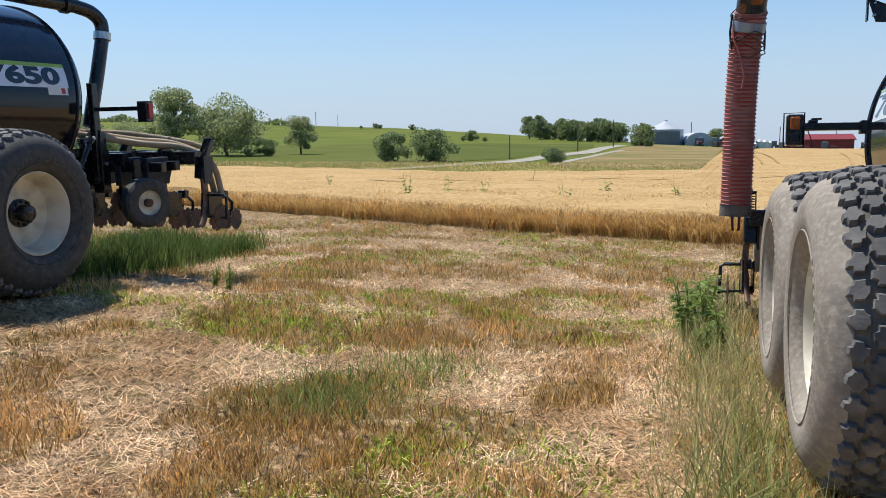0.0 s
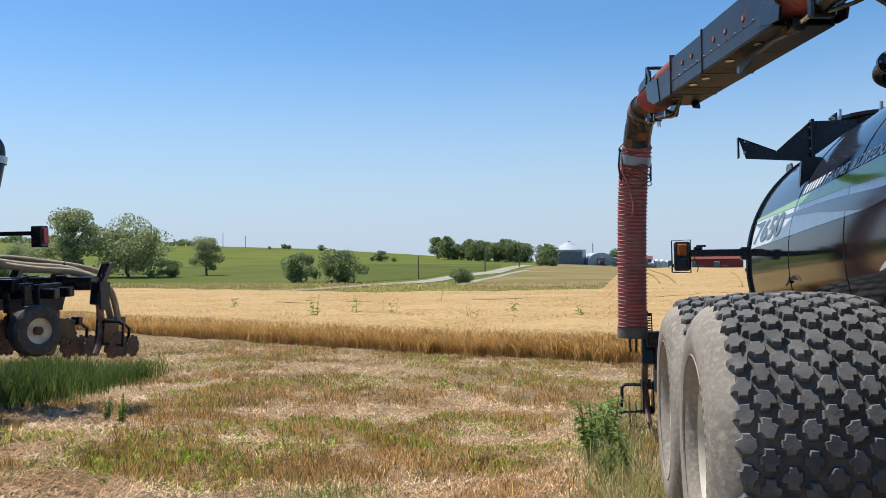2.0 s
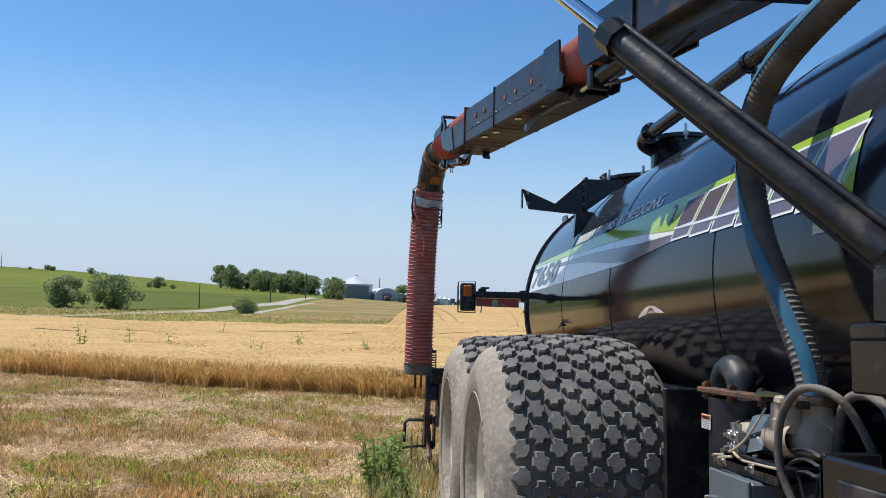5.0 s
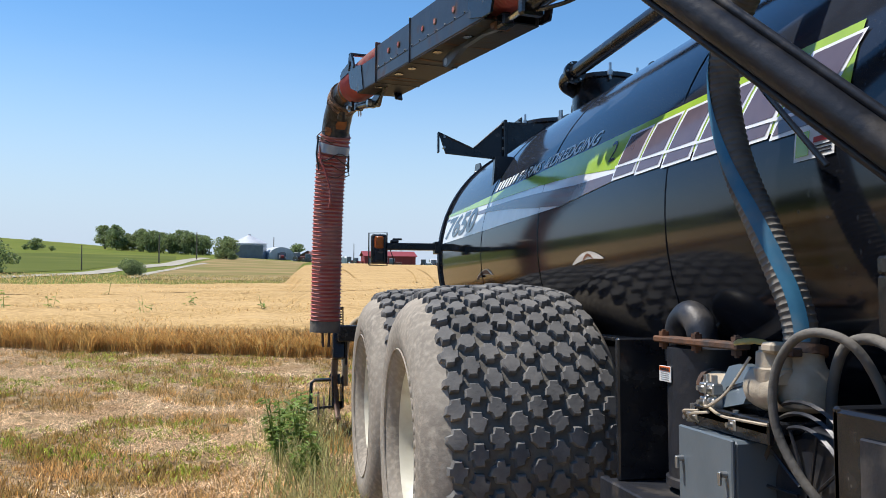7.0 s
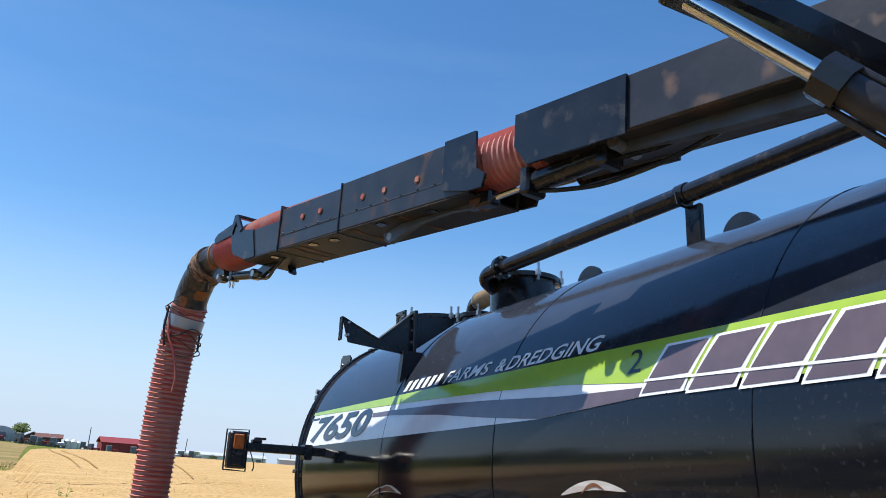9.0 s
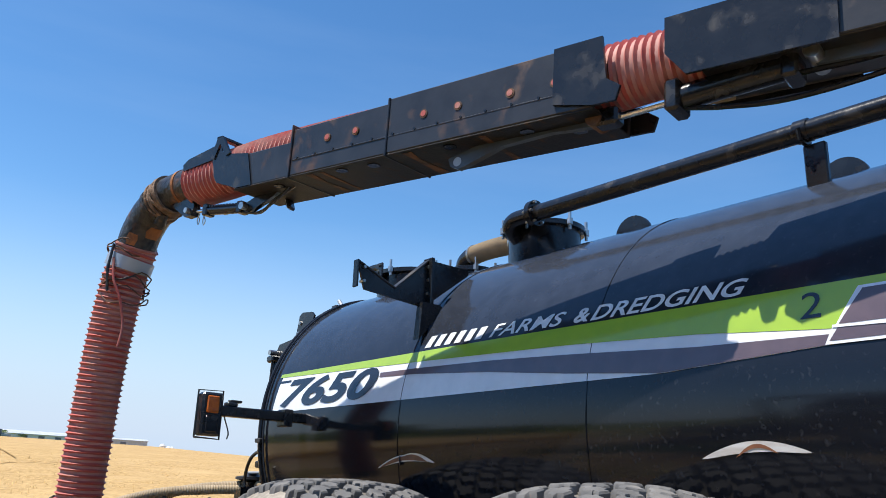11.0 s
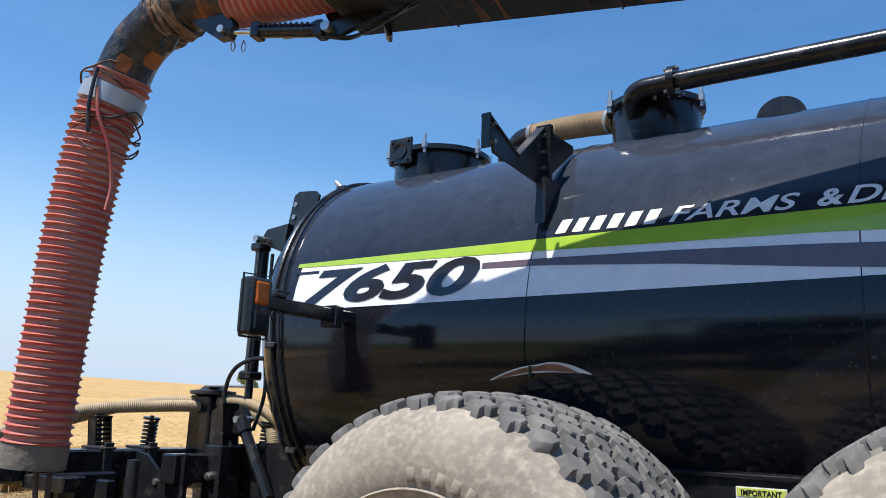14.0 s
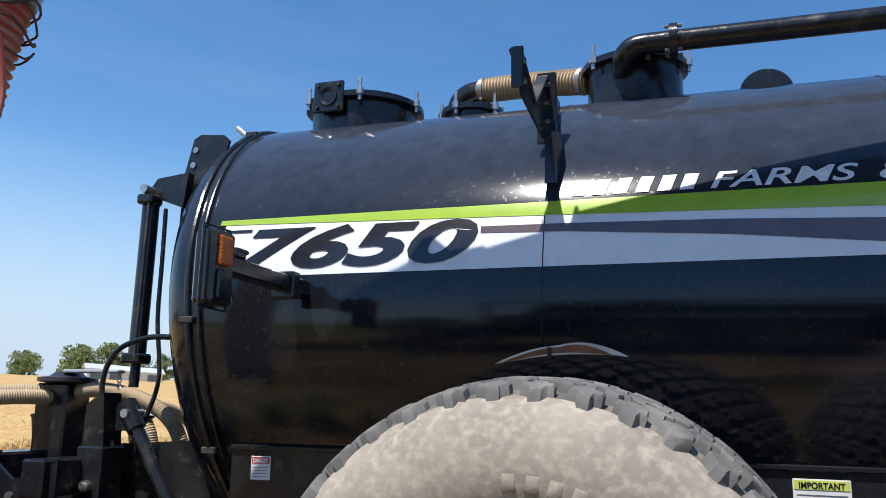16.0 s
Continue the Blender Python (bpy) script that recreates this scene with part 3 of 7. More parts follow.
for name, places, n, tall, m_, words in (("grass_clump", CLUMPS, 500, (0.06, 0.20), M_CLUMP, "clump of taller green grass in the stubble"), ("russet_stubble", RUSSET, 1100, (0.04, 0.10), M_RUSSET, "russet dead grass standing in the stubble")):
    p = np.array(places)[np.arange(n * len(places)) % len(places)]
    x, y = p[:, 0] + R_.normal(0, 0.85, len(p)) * p[:, 2], p[:, 1] + R_.normal(0, 0.85, len(p)) * p[:, 2]
    blades(name, x, y, R_.uniform(*tall, len(p)), R_.uniform(0.004, 0.010, len(p)), 0.8, m_, words, "grass", 0.2, rng=R_)
# rank grass beside the wheels and under the far tanker
n = 3600
gx, gy = R_.normal(-2.36, 0.24, n), R_.uniform(-2.6, 4.6, n)
blades("tall_grass", gx, gy, R_.uniform(0.08, 0.40, n) * np.clip(1.2 - 1.2 * np.abs(gx + 2.3), 0.3, 1), R_.uniform(0.005, 0.011, n), 0.8, M_DARKGRASS, "tall pale unmown grass beside the tanker wheels", "grass", 0.15, rng=R_)
n = 17000
gy = R_.uniform(-2.6, 8.8, n)
gx = -9.15 - 0.22 * (gy - 0.6) + R_.normal(0, 0.22, n) - 3.2 * R_.uniform(0, 1, n) ** 1.3
blades("lush_grass", gx, gy, R_.uniform(0.16, 0.50, n) * (1 + 0.35 * np.sin(gx * 2.3) * np.sin(gy * 1.7)), R_.uniform(0.007, 0.018, n), 0.7, M_LUSH, "tall dark green grass standing round the second tanker", "grass", 0.15, rng=R_)


def weed(x, y, tall, leaves, seed):
    """A leafy broad-leaved weed: stalk and paired pointed leaves."""
    rng = np.random.default_rng(seed)
    w = thing("weed", "leafy dark green broad-leaved weed in the stubble", "weed", Matrix.Translation((x, y, float(height(x, y)))), "weeds")
    sb = Build()
    lb = Build()
    for k in range(5):
        a, h = rng.uniform(0, 6.28), tall * rng.uniform(0.6, 1.15)
        tip = Vector((math.cos(a) * h * 0.2, math.sin(a) * h * 0.2, h))
        sb.tube([(0.02 * math.cos(a), 0.02 * math.sin(a), -0.03), tip * 0.5 + Vector((0, 0, 0.05 * h)), tip], [0.008, 0.006, 0.003], 6)
        for i in range(leaves):
            t = rng.uniform(0.15, 1.0)
            p = tip * t
            b2, el = rng.uniform(0, 6.28), rng.uniform(-0.2, 0.7)
            ln, wd = tall * rng.uniform(0.14, 0.24), tall * rng.uniform(0.022, 0.04)
            d = Vector((math.cos(b2) * math.cos(el), math.sin(b2) * math.cos(el), math.sin(el)))
            sd = d.cross(Vector((0, 0, 1))).normalized()
            m_ = p + d * ln * 0.5
            lb.add([p, m_ + sd * wd, p + d * ln - Vector((0, 0, 0.06 * tall)), m_ - sd * wd], [(0, 1, 2, 3)])
    part("stalk", sb, M_WEED, w)
    tagged(part("leaf", lb, M_WEED, w, smooth=0), kind="stuff")
    return w


for k, (x, y, tall) in enumerate([(-2.42, 2.05, 0.62), (-2.55, 2.5, 0.45), (-2.30, 1.5, 0.40), (-2.60, 1.85, 0.36), (-2.38, 2.9, 0.5), (-2.5, 3.4, 0.35), (-7.6, 2.2, 0.30), (-7.9, 2.4, 0.26), (-2.62, 2.2, 0.55), (-2.45, 1.2, 0.30)]):
    weed(x, y, tall, 24, 60 + k)

for k, (az, d, tall) in enumerate([(-19.2, 26.5, 1.15), (-16.4, 26.5, 1.0), (-13.8, 27, 0.95), (-8.2, 24, 0.95), (-5.4, 26, 0.9), (-24.5, 31, 0.95), (-0.5, 25, 0.9), (3.2, 28, 0.95), (-10.6, 32, 0.95)]):
    weed(*(float(q) for q in polar(az, d)), tall, 7, 90 + k)

# wheat: stems along the near edge, heads over the canopy
n = 42000
az = R_.uniform(-54, 76, n)
off = np.abs(R_.normal(0, 0.38, n))
wob = np.array([noise.noise(Vector((a * 0.9, 0, 5))) + 0.6 * noise.noise(Vector((a * 3.1, 3, 5))) for a in az])
d = np.interp(az, _eaz, _ed) + off - 0.28 * np.clip(wob, -0.4, 1)
x, y = polar(az, d)
hh = R_.uniform(0.40, 0.72, n) * np.clip(0.72 + off * 0.6, 0.72, 1.0) * (1 - 0.25 * np.clip(-wob, 0, 1))
blades("wheat_stems", x, y, hh, R_.uniform(0.008, 0.015, n), 0.85, M_WHEATSTEM, "brown wheat stems along the cut edge of the field", "wheat", 0.7, rng=R_)
n = 110000
az = np.concatenate([R_.uniform(-54, 20, 98000), R_.uniform(20, 76, 12000)])
u = R_.uniform(0, 1, n) ** 1.8
d0 = np.interp(az, _eaz, _ed)
d = d0 + 0.05 + u * 38
x, y = polar(az, d)
blades("wheat_heads", x, y, R_.uniform(0.06, 0.13, n), R_.uniform(0.012, 0.02, n) * (1 + u * 1.2), 1.0, M_WHEAT, "bearded ripe wheat ears above the canopy", "wheat", 0.3, base=height(x, y) + WH - 0.10 + R_.normal(0, 0.03, n), rng=R_)


def strip(name, left, right, lift, mat, label, category, steps=24):
    """A ground strip between two lines of (az, d)."""
    b = Build()
    L, Rr = np.array(left, float), np.array(right, float)
    ts, tl = np.linspace(0, 1, steps), np.linspace(0, 1, len(L))
    for t in ts:
        for Q in (L, Rr):
            b.v.append(tuple(at(np.interp(t, tl, Q[:, 0]), np.interp(t, tl, Q[:, 1]), lift)))
    b.f = [(2 * i, 2 * i + 1, 2 * i + 3, 2 * i + 2) for i in range(steps - 1)]
    return solo(name, b, mat, label, category, kind="structure", smooth=60)


crop = sheet("crop", list(np.linspace(-44, -6.2, 90)), lambda a: np.linspace(np.interp(a, [-44, -27, -20, -11.8, -7.4, -6.2], [72, 66, 66, 84, 128, 160]), np.interp(a, [-44, -34, -20, -10, -6.2], [128, 140, 156 + 4 * math.sin(a * 1.3), 190, 215]), 26), 0.04, None)
solo("crop_field", crop, M_CROP, "darker green crop on the lower hillside", "field", kind="structure", smooth=60)
strip("pasture", [(-8.6, 63), (-5.2, 120), (-3.4, 200), (-3.0, 256)], [(1.4, 63), (1.9, 110), (2.2, 160), (2.6, 200)], 0.03, M_PATCH, "dry brown pasture below the farmyard", "pasture")
strip("road", [(-27, 60), (-20, 61), (-11.8, 77), (-7.0, 120), (-4.6, 205)], [(-27, 58), (-20, 58.5), (-10.8, 73), (-6.0, 112), (-3.9, 200)], 0.05, M_ROAD, "pale gravel road climbing to the farm", "road")
strip("lane", [(-9.2, 67), (-6.6, 92), (-4.4, 133)], [(-8.7, 65), (-6.2, 90), (-4.1, 129)], 0.06, M_ROAD, "narrow gravel lane beside the pasture", "road")


strip("verge", [(-30, 57.5), (-20, 54), (-12, 56), (-9, 60)], [(-30, 52), (-24, 48.3), (-14, 43), (-8, 43)], 0.03, M_VERGE, "rough green verge between the wheat and the road", "verge")
for left, right in (([(-22, 34.3), (-8, 33.3), (4, 35), (14, 44)], [(-22, 34.1), (-8, 33.1), (4, 34.8), (14, 43.75)]),
                    ([(4.6, 52), (4.2, 70), (3.4, 92), (3.2, 108)], [(4.72, 52), (4.3, 70), (3.48, 92), (3.26, 108)]),
                    ([(5.6, 52), (5.1, 70), (4.2, 92), (3.9, 108)], [(5.72, 52), (5.2, 70), (4.28, 92), (3.96, 108)]),
                    ([(9.9, 46), (9.7, 66), (9.2, 90)], [(10.0, 46), (9.78, 66), (9.26, 90)]), ([(11.2, 46), (10.7, 66), (10.0, 90)], [(11.3, 46), (10.78, 66), (10.06, 90)])):
    strip("tramline", left, right, WH + 0.06, M_TRAM, "dark wheel tramline pressed through the wheat", "tramline")


# ---- trees ----
def tree(name, tall, wide, leaves, mat, seed, trunk=0.25, leaf=0.28, label="", bush=False):
    rng = np.random.default_rng(seed)
    root = thing(name, label or "broadleaf tree in full summer leaf", "bush" if bush else "tree")
    tb = Build()
    base = tall * (0.02 if bush else trunk)
    tb.tube([(0, 0, -0.3), (0, 0, base * 0.5), (rng.normal(0, 0.1), rng.normal(0, 0.1), base), (rng.normal(0, .2), rng.normal(0, .2), tall * 0.7)],
            [tall * 0.035, tall * 0.028, tall * 0.024, tall * 0.006], 8)
    centres = []
    for i in range(26):
        a, up = rng.uniform(0, 6.28), base + (tall - base) * rng.uniform(0.06, 0.95)
        reach = wide * 0.5 * rng.uniform(0.25, 0.95) * math.sqrt(max(0.08, 1 - ((up - base) / (tall - base) - 0.40) ** 2 * 2.4))
        c = Vector((math.cos(a) * reach, math.sin(a) * reach, up))
        tb.tube([(0, 0, max(base * 0.7, up * 0.55)), c * 0.5 + Vector((0, 0, up * 0.42)), c], [tall * 0.011, tall * 0.007, tall * 0.002], 5)
        centres.append((c, wide * rng.uniform(0.07, 0.17)))
    centres.append((Vector((0, 0, tall * 0.88)), wide * 0.14))
    part("trunk", tb, M_BARK, root)
    lb = Build()
    for i in range(leaves):
        c, r = centres[rng.integers(len(centres))]
        q = Vector(rng.normal(0, 1, 3))
        q *= min(1.0, 1.75 / q.length) * r * (0.72 if bush else 1.0)
        p = c + Vector((q.x, q.y, q.z * 0.75))
        p.z = max(p.z, 0.05 * tall if bush else base * 0.55)
        s = leaf * rng.uniform(0.5, 1.25)
        m = Matrix.Translation(p) @ Euler(rng.uniform(0, 6.28, 3)).to_matrix().to_4x4()
        lb.add([(-s, -s * .6, 0), (s * .2, -s * .7, s * .15), (s, 0, 0), (s * .1, s * .7, -s * .15), (-s * .8, s * .4, 0)], [(0, 1, 2, 3, 4)], m)
    tagged(part("crown", lb, mat, root, smooth=0), kind="stuff")
    return root


def placed(ob, az, d, s=1.0, spin=0.0, lift=0.0):
    return copy_thing(ob, Matrix.Translation(at(az, d, lift)) @ pose(0, 0, 0, 0, 0, spin) @ Matrix.Diagonal((s, s, s, 1)))


def first(ob, az, d, spin=0.0):
    ob.matrix_world = Matrix.Translation(at(az, d)) @ pose(0, 0, 0, 0, 0, spin)
    return ob


# ==== distance ====
t_a = first(tree("tree", 7.2, 6.2, 9000, M_LEAF_PALE, 5, 0.16, 0.125, "tall pale-leaved cottonwood beyond the wheat"), -34.75, 100)
t_b = first(tree("tree", 6.6, 8.2, 11000, M_LEAF_PALE, 8, 0.10, 0.125, "broad pale-leaved tree beyond the wheat"), -31.45, 99)
t_c = first(tree("tree", 7.7, 5.8, 3600, M_LEAF, 21, 0.16, 0.24, "dark broadleaf tree of the farm windbreak and the unseen added row"), -9.9, 270)
t_d = first(tree("tree", 6.5, 6.8, 4200, M_LEAF, 33, 0.06, 0.24, "dark rounded tree of the farm windbreak and the unseen added row"), -7.9, 268)
bush = first(tree("bush", 2.5, 3.9, 5200, M_LEAF, 40, 0.02, 0.085, "dense dark green bush at the field edge", True), -20.2, 76)
placed(bush, -17.4, 75, 1.12, 70)
for az, d, s, spin, src in [(-26.5, 103, 0.6, 20, t_a), (-37.5, 125, 0.62, 90, t_b), (-40.5, 118, 0.7, 30, t_b), (-44, 120, 0.8, 130, t_b), 
                            (-10.6, 276, 0.95, 60, t_c), (-9.2, 274, 0.8, 100, t_d), (-8.5, 272, 0.92, 200, t_c), (-7.3, 276, 0.85, 250, t_c), (-6.6, 272, 0.95, 10, t_d),
                            (-5.9, 274, 1.0, 300, t_c), (-5.2, 272, 1.05, 140, t_d), (-4.5, 276, 0.95, 50, t_d), (-2.95, 190, 0.75, 75, t_d), (1.75, 272, 0.82, 20, t_d),
                            (2.1, 280, 0.6, 200, t_d), (12.3, 300, 0.5, 0, t_d), (13.4, 300, 0.42, 90, t_d),
                            (43.5, 200, 0.85, 40, t_d), (46.5, 205, 1.15, 10, t_d), (48.2, 205, 1.1, 100, t_c), (49.8, 206, 0.95, 220, t_d), (51.6, 205, 0.85, 310, t_c), (53.5, 204, 0.9, 60, t_d), (41, 205, 0.7, 160, t_d),
                            # unseen row behind the camera, added to darken the tank's reflections
                            *[(-64 - 7.5 * k, 58 + 5 * (k % 3), 0.9 + 0.12 * (k % 4), 40 * k, (t_d, t_c)[k % 2]) for k in range(16)]]:
    placed(src, az, d, s, spin)
for az, d, s, spin in [(-14.6, 205, 1.0, 10), (-18.75, 330, 0.85, 50), (-21.3, 335, 0.75, 80), (-21.0, 335, 0.6, 110), (-22.3, 330, .4, 70), (-17.9, 330, .35, 0), (-9.0, 70, 0.5, 40), (-8.7, 71, 0.42, 90), (-15.2, 206, .45, 10), (-13.7, 205, .4, 30),
                       (-30, 96, 0.35, 60), (-28.9, 97, 0.75, 160), (-39, 96, 0.8, 200), (-2.6, 187, .75, 15)]:
    placed(bush, az, d, s, spin)
# far hedges along the skyline
hb = Build()
_hr = np.random.default_rng(77)
for i in range(2600):
    az, d = (_hr.uniform(-47, -27), 345) if i < 1900 else (_hr.uniform(25, 33), 340)
    p = at(az, d + _hr.uniform(-4, 4), _hr.uniform(0, 2.4 if i < 1900 else 0.5) * (0.6 + 0.4 * math.sin(az * 3.1)))
    s = _hr.uniform(0.5, 1.1)
    m = Matrix.Translation(p) @ Euler(_hr.uniform(0, 6.28, 3)).to_matrix().to_4x4()
    hb.add([(-s, -s * .6, 0), (s, -s * .5, 0), (s * .7, s * .7, 0), (-s * .6, s * .6, 0)], [(0, 1, 2, 3)], m)
solo("hedgerow", hb, M_LEAF, "dark hedges along the skyline", "hedgerow", kind="stuff", smooth=0)


# ---- farmyard ----
def at_face(az, d, turn=0.0):
    """A place on the ground whose -y side faces the field; turn in degrees."""
    return Matrix.Translation(at(az, d)) @ pose(0, 0, 0, 0, 0, -az + turn)


bin_ = thing("grain_bin", "round galvanised grain bin with a pale conical roof", "grain bin", at_face(-1.45, 255))
b = Build().lathe([(-1.0, 5.2), (4.4, 5.2)], "z", n=28)
part("wall", b, M_GALV, bin_)
for k in range(4):
    part("stiffening_ring", Build().lathe([(0.9 * k + 0.8, 5.2), (0.9 * k + 0.83, 5.25), (0.9 * k + 0.89, 5.25), (0.9 * k + 0.92, 5.2)], "z", n=28), M_GALV, bin_)
part("roof", Build().lathe([(4.3, 5.45), (4.42, 5.45), (6.9, 0.5), (7.2, 0.45), (7.25, 0.0)], "z", n=28), M_ROOF, bin_, smooth=20)
part("door", Build().box(-4.0, 4.0, -5.35, -4.3, -0.8, 3.9, 0.05), M_DOOR, bin_, "wide dark sliding door")


def quonset(name, az, d, w, h, length, label):
    q = thing(name, label, "shed", at_face(az, d, 12))
    b = Build()
    n = 16
    prof = [(w / 2 * math.cos(math.pi * i / n), h * math.sin(math.pi * i / n) ** 0.8) for i in range(n + 1)]
    for y in (0, length):
        b.v += [(u, y, v) for u, v in prof]
    b.f = [(i, i + 1, n + 2 + i, n + 1 + i) for i in range(n)]
    part("roof", b, M_ROOF, q)
    e = Build()
    e.plate(prof, 0.15, lambda u, v, t: (u, 0.1 + t, v))
    e.plate(prof, 0.15, lambda u, v, t: (u, length - 0.1 + t, v))
    parts("end_wall", e, M_GALV, q, smooth=0)
    part("door", Build().box(-1.3, 1.3, -0.12, 0.3, -0.3, 2.2, 0.03), M_DOOR, q)
    return q


quonset("quonset_shed", 0.75, 252, 8.2, 3.9, 12, "white arched metal shed with a dark open door")


def shed(name, az, d, w, deep, eave, ridge, wall_m, roof_m, label, turn=0.0, gable_front=False, doors=0):
    s = thing(name, label, "barn" if "barn" in name else "shed", at_face(az, d, turn))
    part("wall", Build().box(-w / 2, w / 2, 0, deep, -1.2, eave, 0.05), wall_m, s)
    b = Build()
    o = 0.35
    if gable_front:
        prof = [(-w / 2 - o, eave - 0.05), (0, ridge), (w / 2 + o, eave - 0.05), (w / 2 + o, eave + 0.1), (0, ridge + 0.16), (-w / 2 - o, eave + 0.1)]
        b.plate(prof, deep + 2 * o, lambda u, v, t: (u, deep / 2 + t, v))
        g = Build().plate([(-w / 2, eave - 0.1), (w / 2, eave - 0.1), (0, ridge)], 0.12, lambda u, v, t: (u, 0.06 + t, v))
    else:
        prof = [(-o, eave - 0.05), (deep / 2, ridge), (deep + o, eave - 0.05), (deep + o, eave + 0.1), (deep / 2, ridge + 0.16), (-o, eave + 0.1)]
        b.plate(prof, w + 2 * o, lambda u, v, t: (t, u, v))
        g = Build().plate([(0, eave - 0.1), (deep, eave - 0.1), (deep / 2, ridge)], 0.12, lambda u, v, t: (w / 2 - 0.06 + t, u, v))
    part("roof", b, roof_m, s, smooth=20)
    part("gable", g, wall_m, s, smooth=0)
    for k in range(doors):
        x = -w / 2 + (k + 0.5) * w / doors
        part("door", Build().box(x - 0.9, x + 0.9, -0.12, 0.2, -0.5, min(2.2, eave - 0.3), 0.03), M_DOOR, s)
    return s


shed("red_barn", 8.25, 200, 12.6, 9, 2.5, 3.6, M_BARNRED, M_BARNRED, "long dark red metal barn", 8, doors=0)
shed("brown_shed", 3.4, 235, 6.0, 6, 2.1, 3.0, M_OLDWALL, M_OLDWALL, "low old reddish-brown shed", 0, doors=2)
shed("brown_shed", 2.5, 245, 4.0, 5, 2.0, 3.2, M_OLDWALL, M_GALV, "small old shed with a grey roof", 10, True)
shed("white_barn", 14.0, 300, 30, 10, 2.6, 3.5, M_STICK_W, M_ROOF, "very long low white livestock barn", 6, doors=6)
shed("grey_shed", 19.2, 292, 15, 9, 2.8, 3.2, M_GALV, M_ROOF, "low grey open-ended machine shed", 6, doors=1)
shed("white_barn", 48.8, 150, 12, 6, 2.1, 2.8, M_STICK_W, M_ROOF, "long low white barn before a row of trees", 4, doors=4)
silo = thing("silo_tank", "small white upright storage tank", "tank", at_face(4.5, 238), "farmyard tanks")
part("shell", Build().lathe([(-0.5, 0.9), (1.9, 0.9), (2.4, 0.45), (2.5, 0.0)], "z", n=16), M_STICK_W, silo)
for az, d, s in [(4.85, 238, 1.0), (5.15, 239, 0.9), (21.6, 290, 1.1), (22.0, 290, 0.9), (22.2, 291, 0.9)]:
    placed(silo, az, d, s)


def machine(az, d, col, s, turn, label):
    """A far-off parked farm machine: body, cab, four wheels."""
    t = thing("farm_machine", label, "tractor", at_face(az, d, turn) @ Matrix.Diagonal((s, s, s, 1)), "machines parked in the farmyard")
    part("body", Build().box(-0.5, 0.5, -1.9, 0.6, 0.6, 1.4, 0.08), col, t)
    part("cab", Build().box(-0.7, 0.7, 0.3, 1.7, 0.9, 2.5, 0.1), M_DOOR, t)
    for x in (-0.85, 0.85):
        part("wheel", Build().lathe([(x - 0.2, 0.3), (x - 0.2, 0.8), (x + 0.2, 0.8), (x + 0.2, 0.3)], "x", (0, 1.0, 0.7), 16, True), M_RUBBER, t)
        part("wheel", Build().lathe([(x - 0.15, 0.2), (x - 0.15, 0.5), (x + 0.15, 0.5), (x + 0.15, 0.2)], "x", (0, -1.4, 0.4), 14, True), M_RUBBER, t)


machine(0.8, 249, M_BARNRED, 1.0, 0, "red farm machine in the arched shed's doorway")
for az, d, col, s, tn in [(2.0, 225, M_OLDWALL, 1.0, 60), (2.75, 222, M_OLDWALL, 0.9, 80), (3.1, 220, M_BARNRED, 0.8, 100), (3.9, 215, M_GALV, 0.9, 70), (5.6, 205, M_BARNRED, 0.8, 90), (6.0, 198, M_BARNRED, 0.7, 60), (7.1, 190, M_BARNRED, 0.7, 100), (8.6, 190, M_OLDWALL, 0.8, 80), (10.8, 205, M_GALV, 0.8, 80), (11.5, 208, M_OLDWALL, 0.8, 60), (12.2, 214, M_GALV, 0.9, 85)]:
    machine(az, d, col, s, tn, "old farm machine parked among the yard clutter")


def pole(az, d, h, lean=0.0, arm=True):
    p = thing("utility_pole", "weathered wooden utility pole", "pole", at_face(az, d), "utility poles")
    part("shaft", Build().tube([(0, 0, -0.5), (lean, 0, h)], [0.02 + 0.02 * h, 0.01 + 0.014 * h], 8), M_POLE, p)
    if arm:
        part("crossarm", Build().box(-0.9, 0.9, -0.08, 0.08, h - 0.7, h - 0.55, 0.02), M_POLE, p)


for az, d, h in [(-12.0, 84, 2.4), (-7.3, 125, 4.2), (-4.9, 170, 5.5), (-25.4, 330, 6.0), (-23.9, 335, 5), (5.7, 236, 6.0), (0.2, 262, 7.0), (9.0, 215, 5.0)]:
    pole(az, d, h, arm=False)
for az, d, h in [(11.6, 300, 7.5), (16.6, 300, 7.5), (18.4, 296, 8.5)]:
    pole(az, d, h, 0.3, False)


# ---- slurry tankers ----
TR, TZ = 1.165, 1.867  # tank radius, height of its axis
TANK_M = pose(0, 0, 0, -3.5)


def on_tank(y, th, lift=0.0):
    """A point of the tank's near side: y along it, th degrees above its axis."""
    a = radians(th)
    return (-(TR + lift) * math.cos(a), y, TZ + (TR + lift) * math.sin(a))


def band(y_top, lo, hi, lift, steps=60, flip=False):
    """A decal strip between two angle profiles [(y, th), ...] over a range of y."""
    b = Build()
    lo, hi = sorted(lo), sorted(hi)
    y0, y1 = max(lo[0][0], hi[0][0]), min(lo[-1][0], hi[-1][0])
    nr = 5
    for y in np.linspace(y0, y1, steps):
        a = np.interp(y, *zip(*lo))
        c = np.interp(y, *zip(*hi))
        for k in range(nr):
            b.v.append(on_tank(float(y), float(a + (c - a) * k / (nr - 1)), lift))
    b.f = [(i * nr + j, (i + 1) * nr + j, (i + 1) * nr + j + 1, i * nr + j + 1) for i in range(steps - 1) for j in range(nr - 1)]
    return b


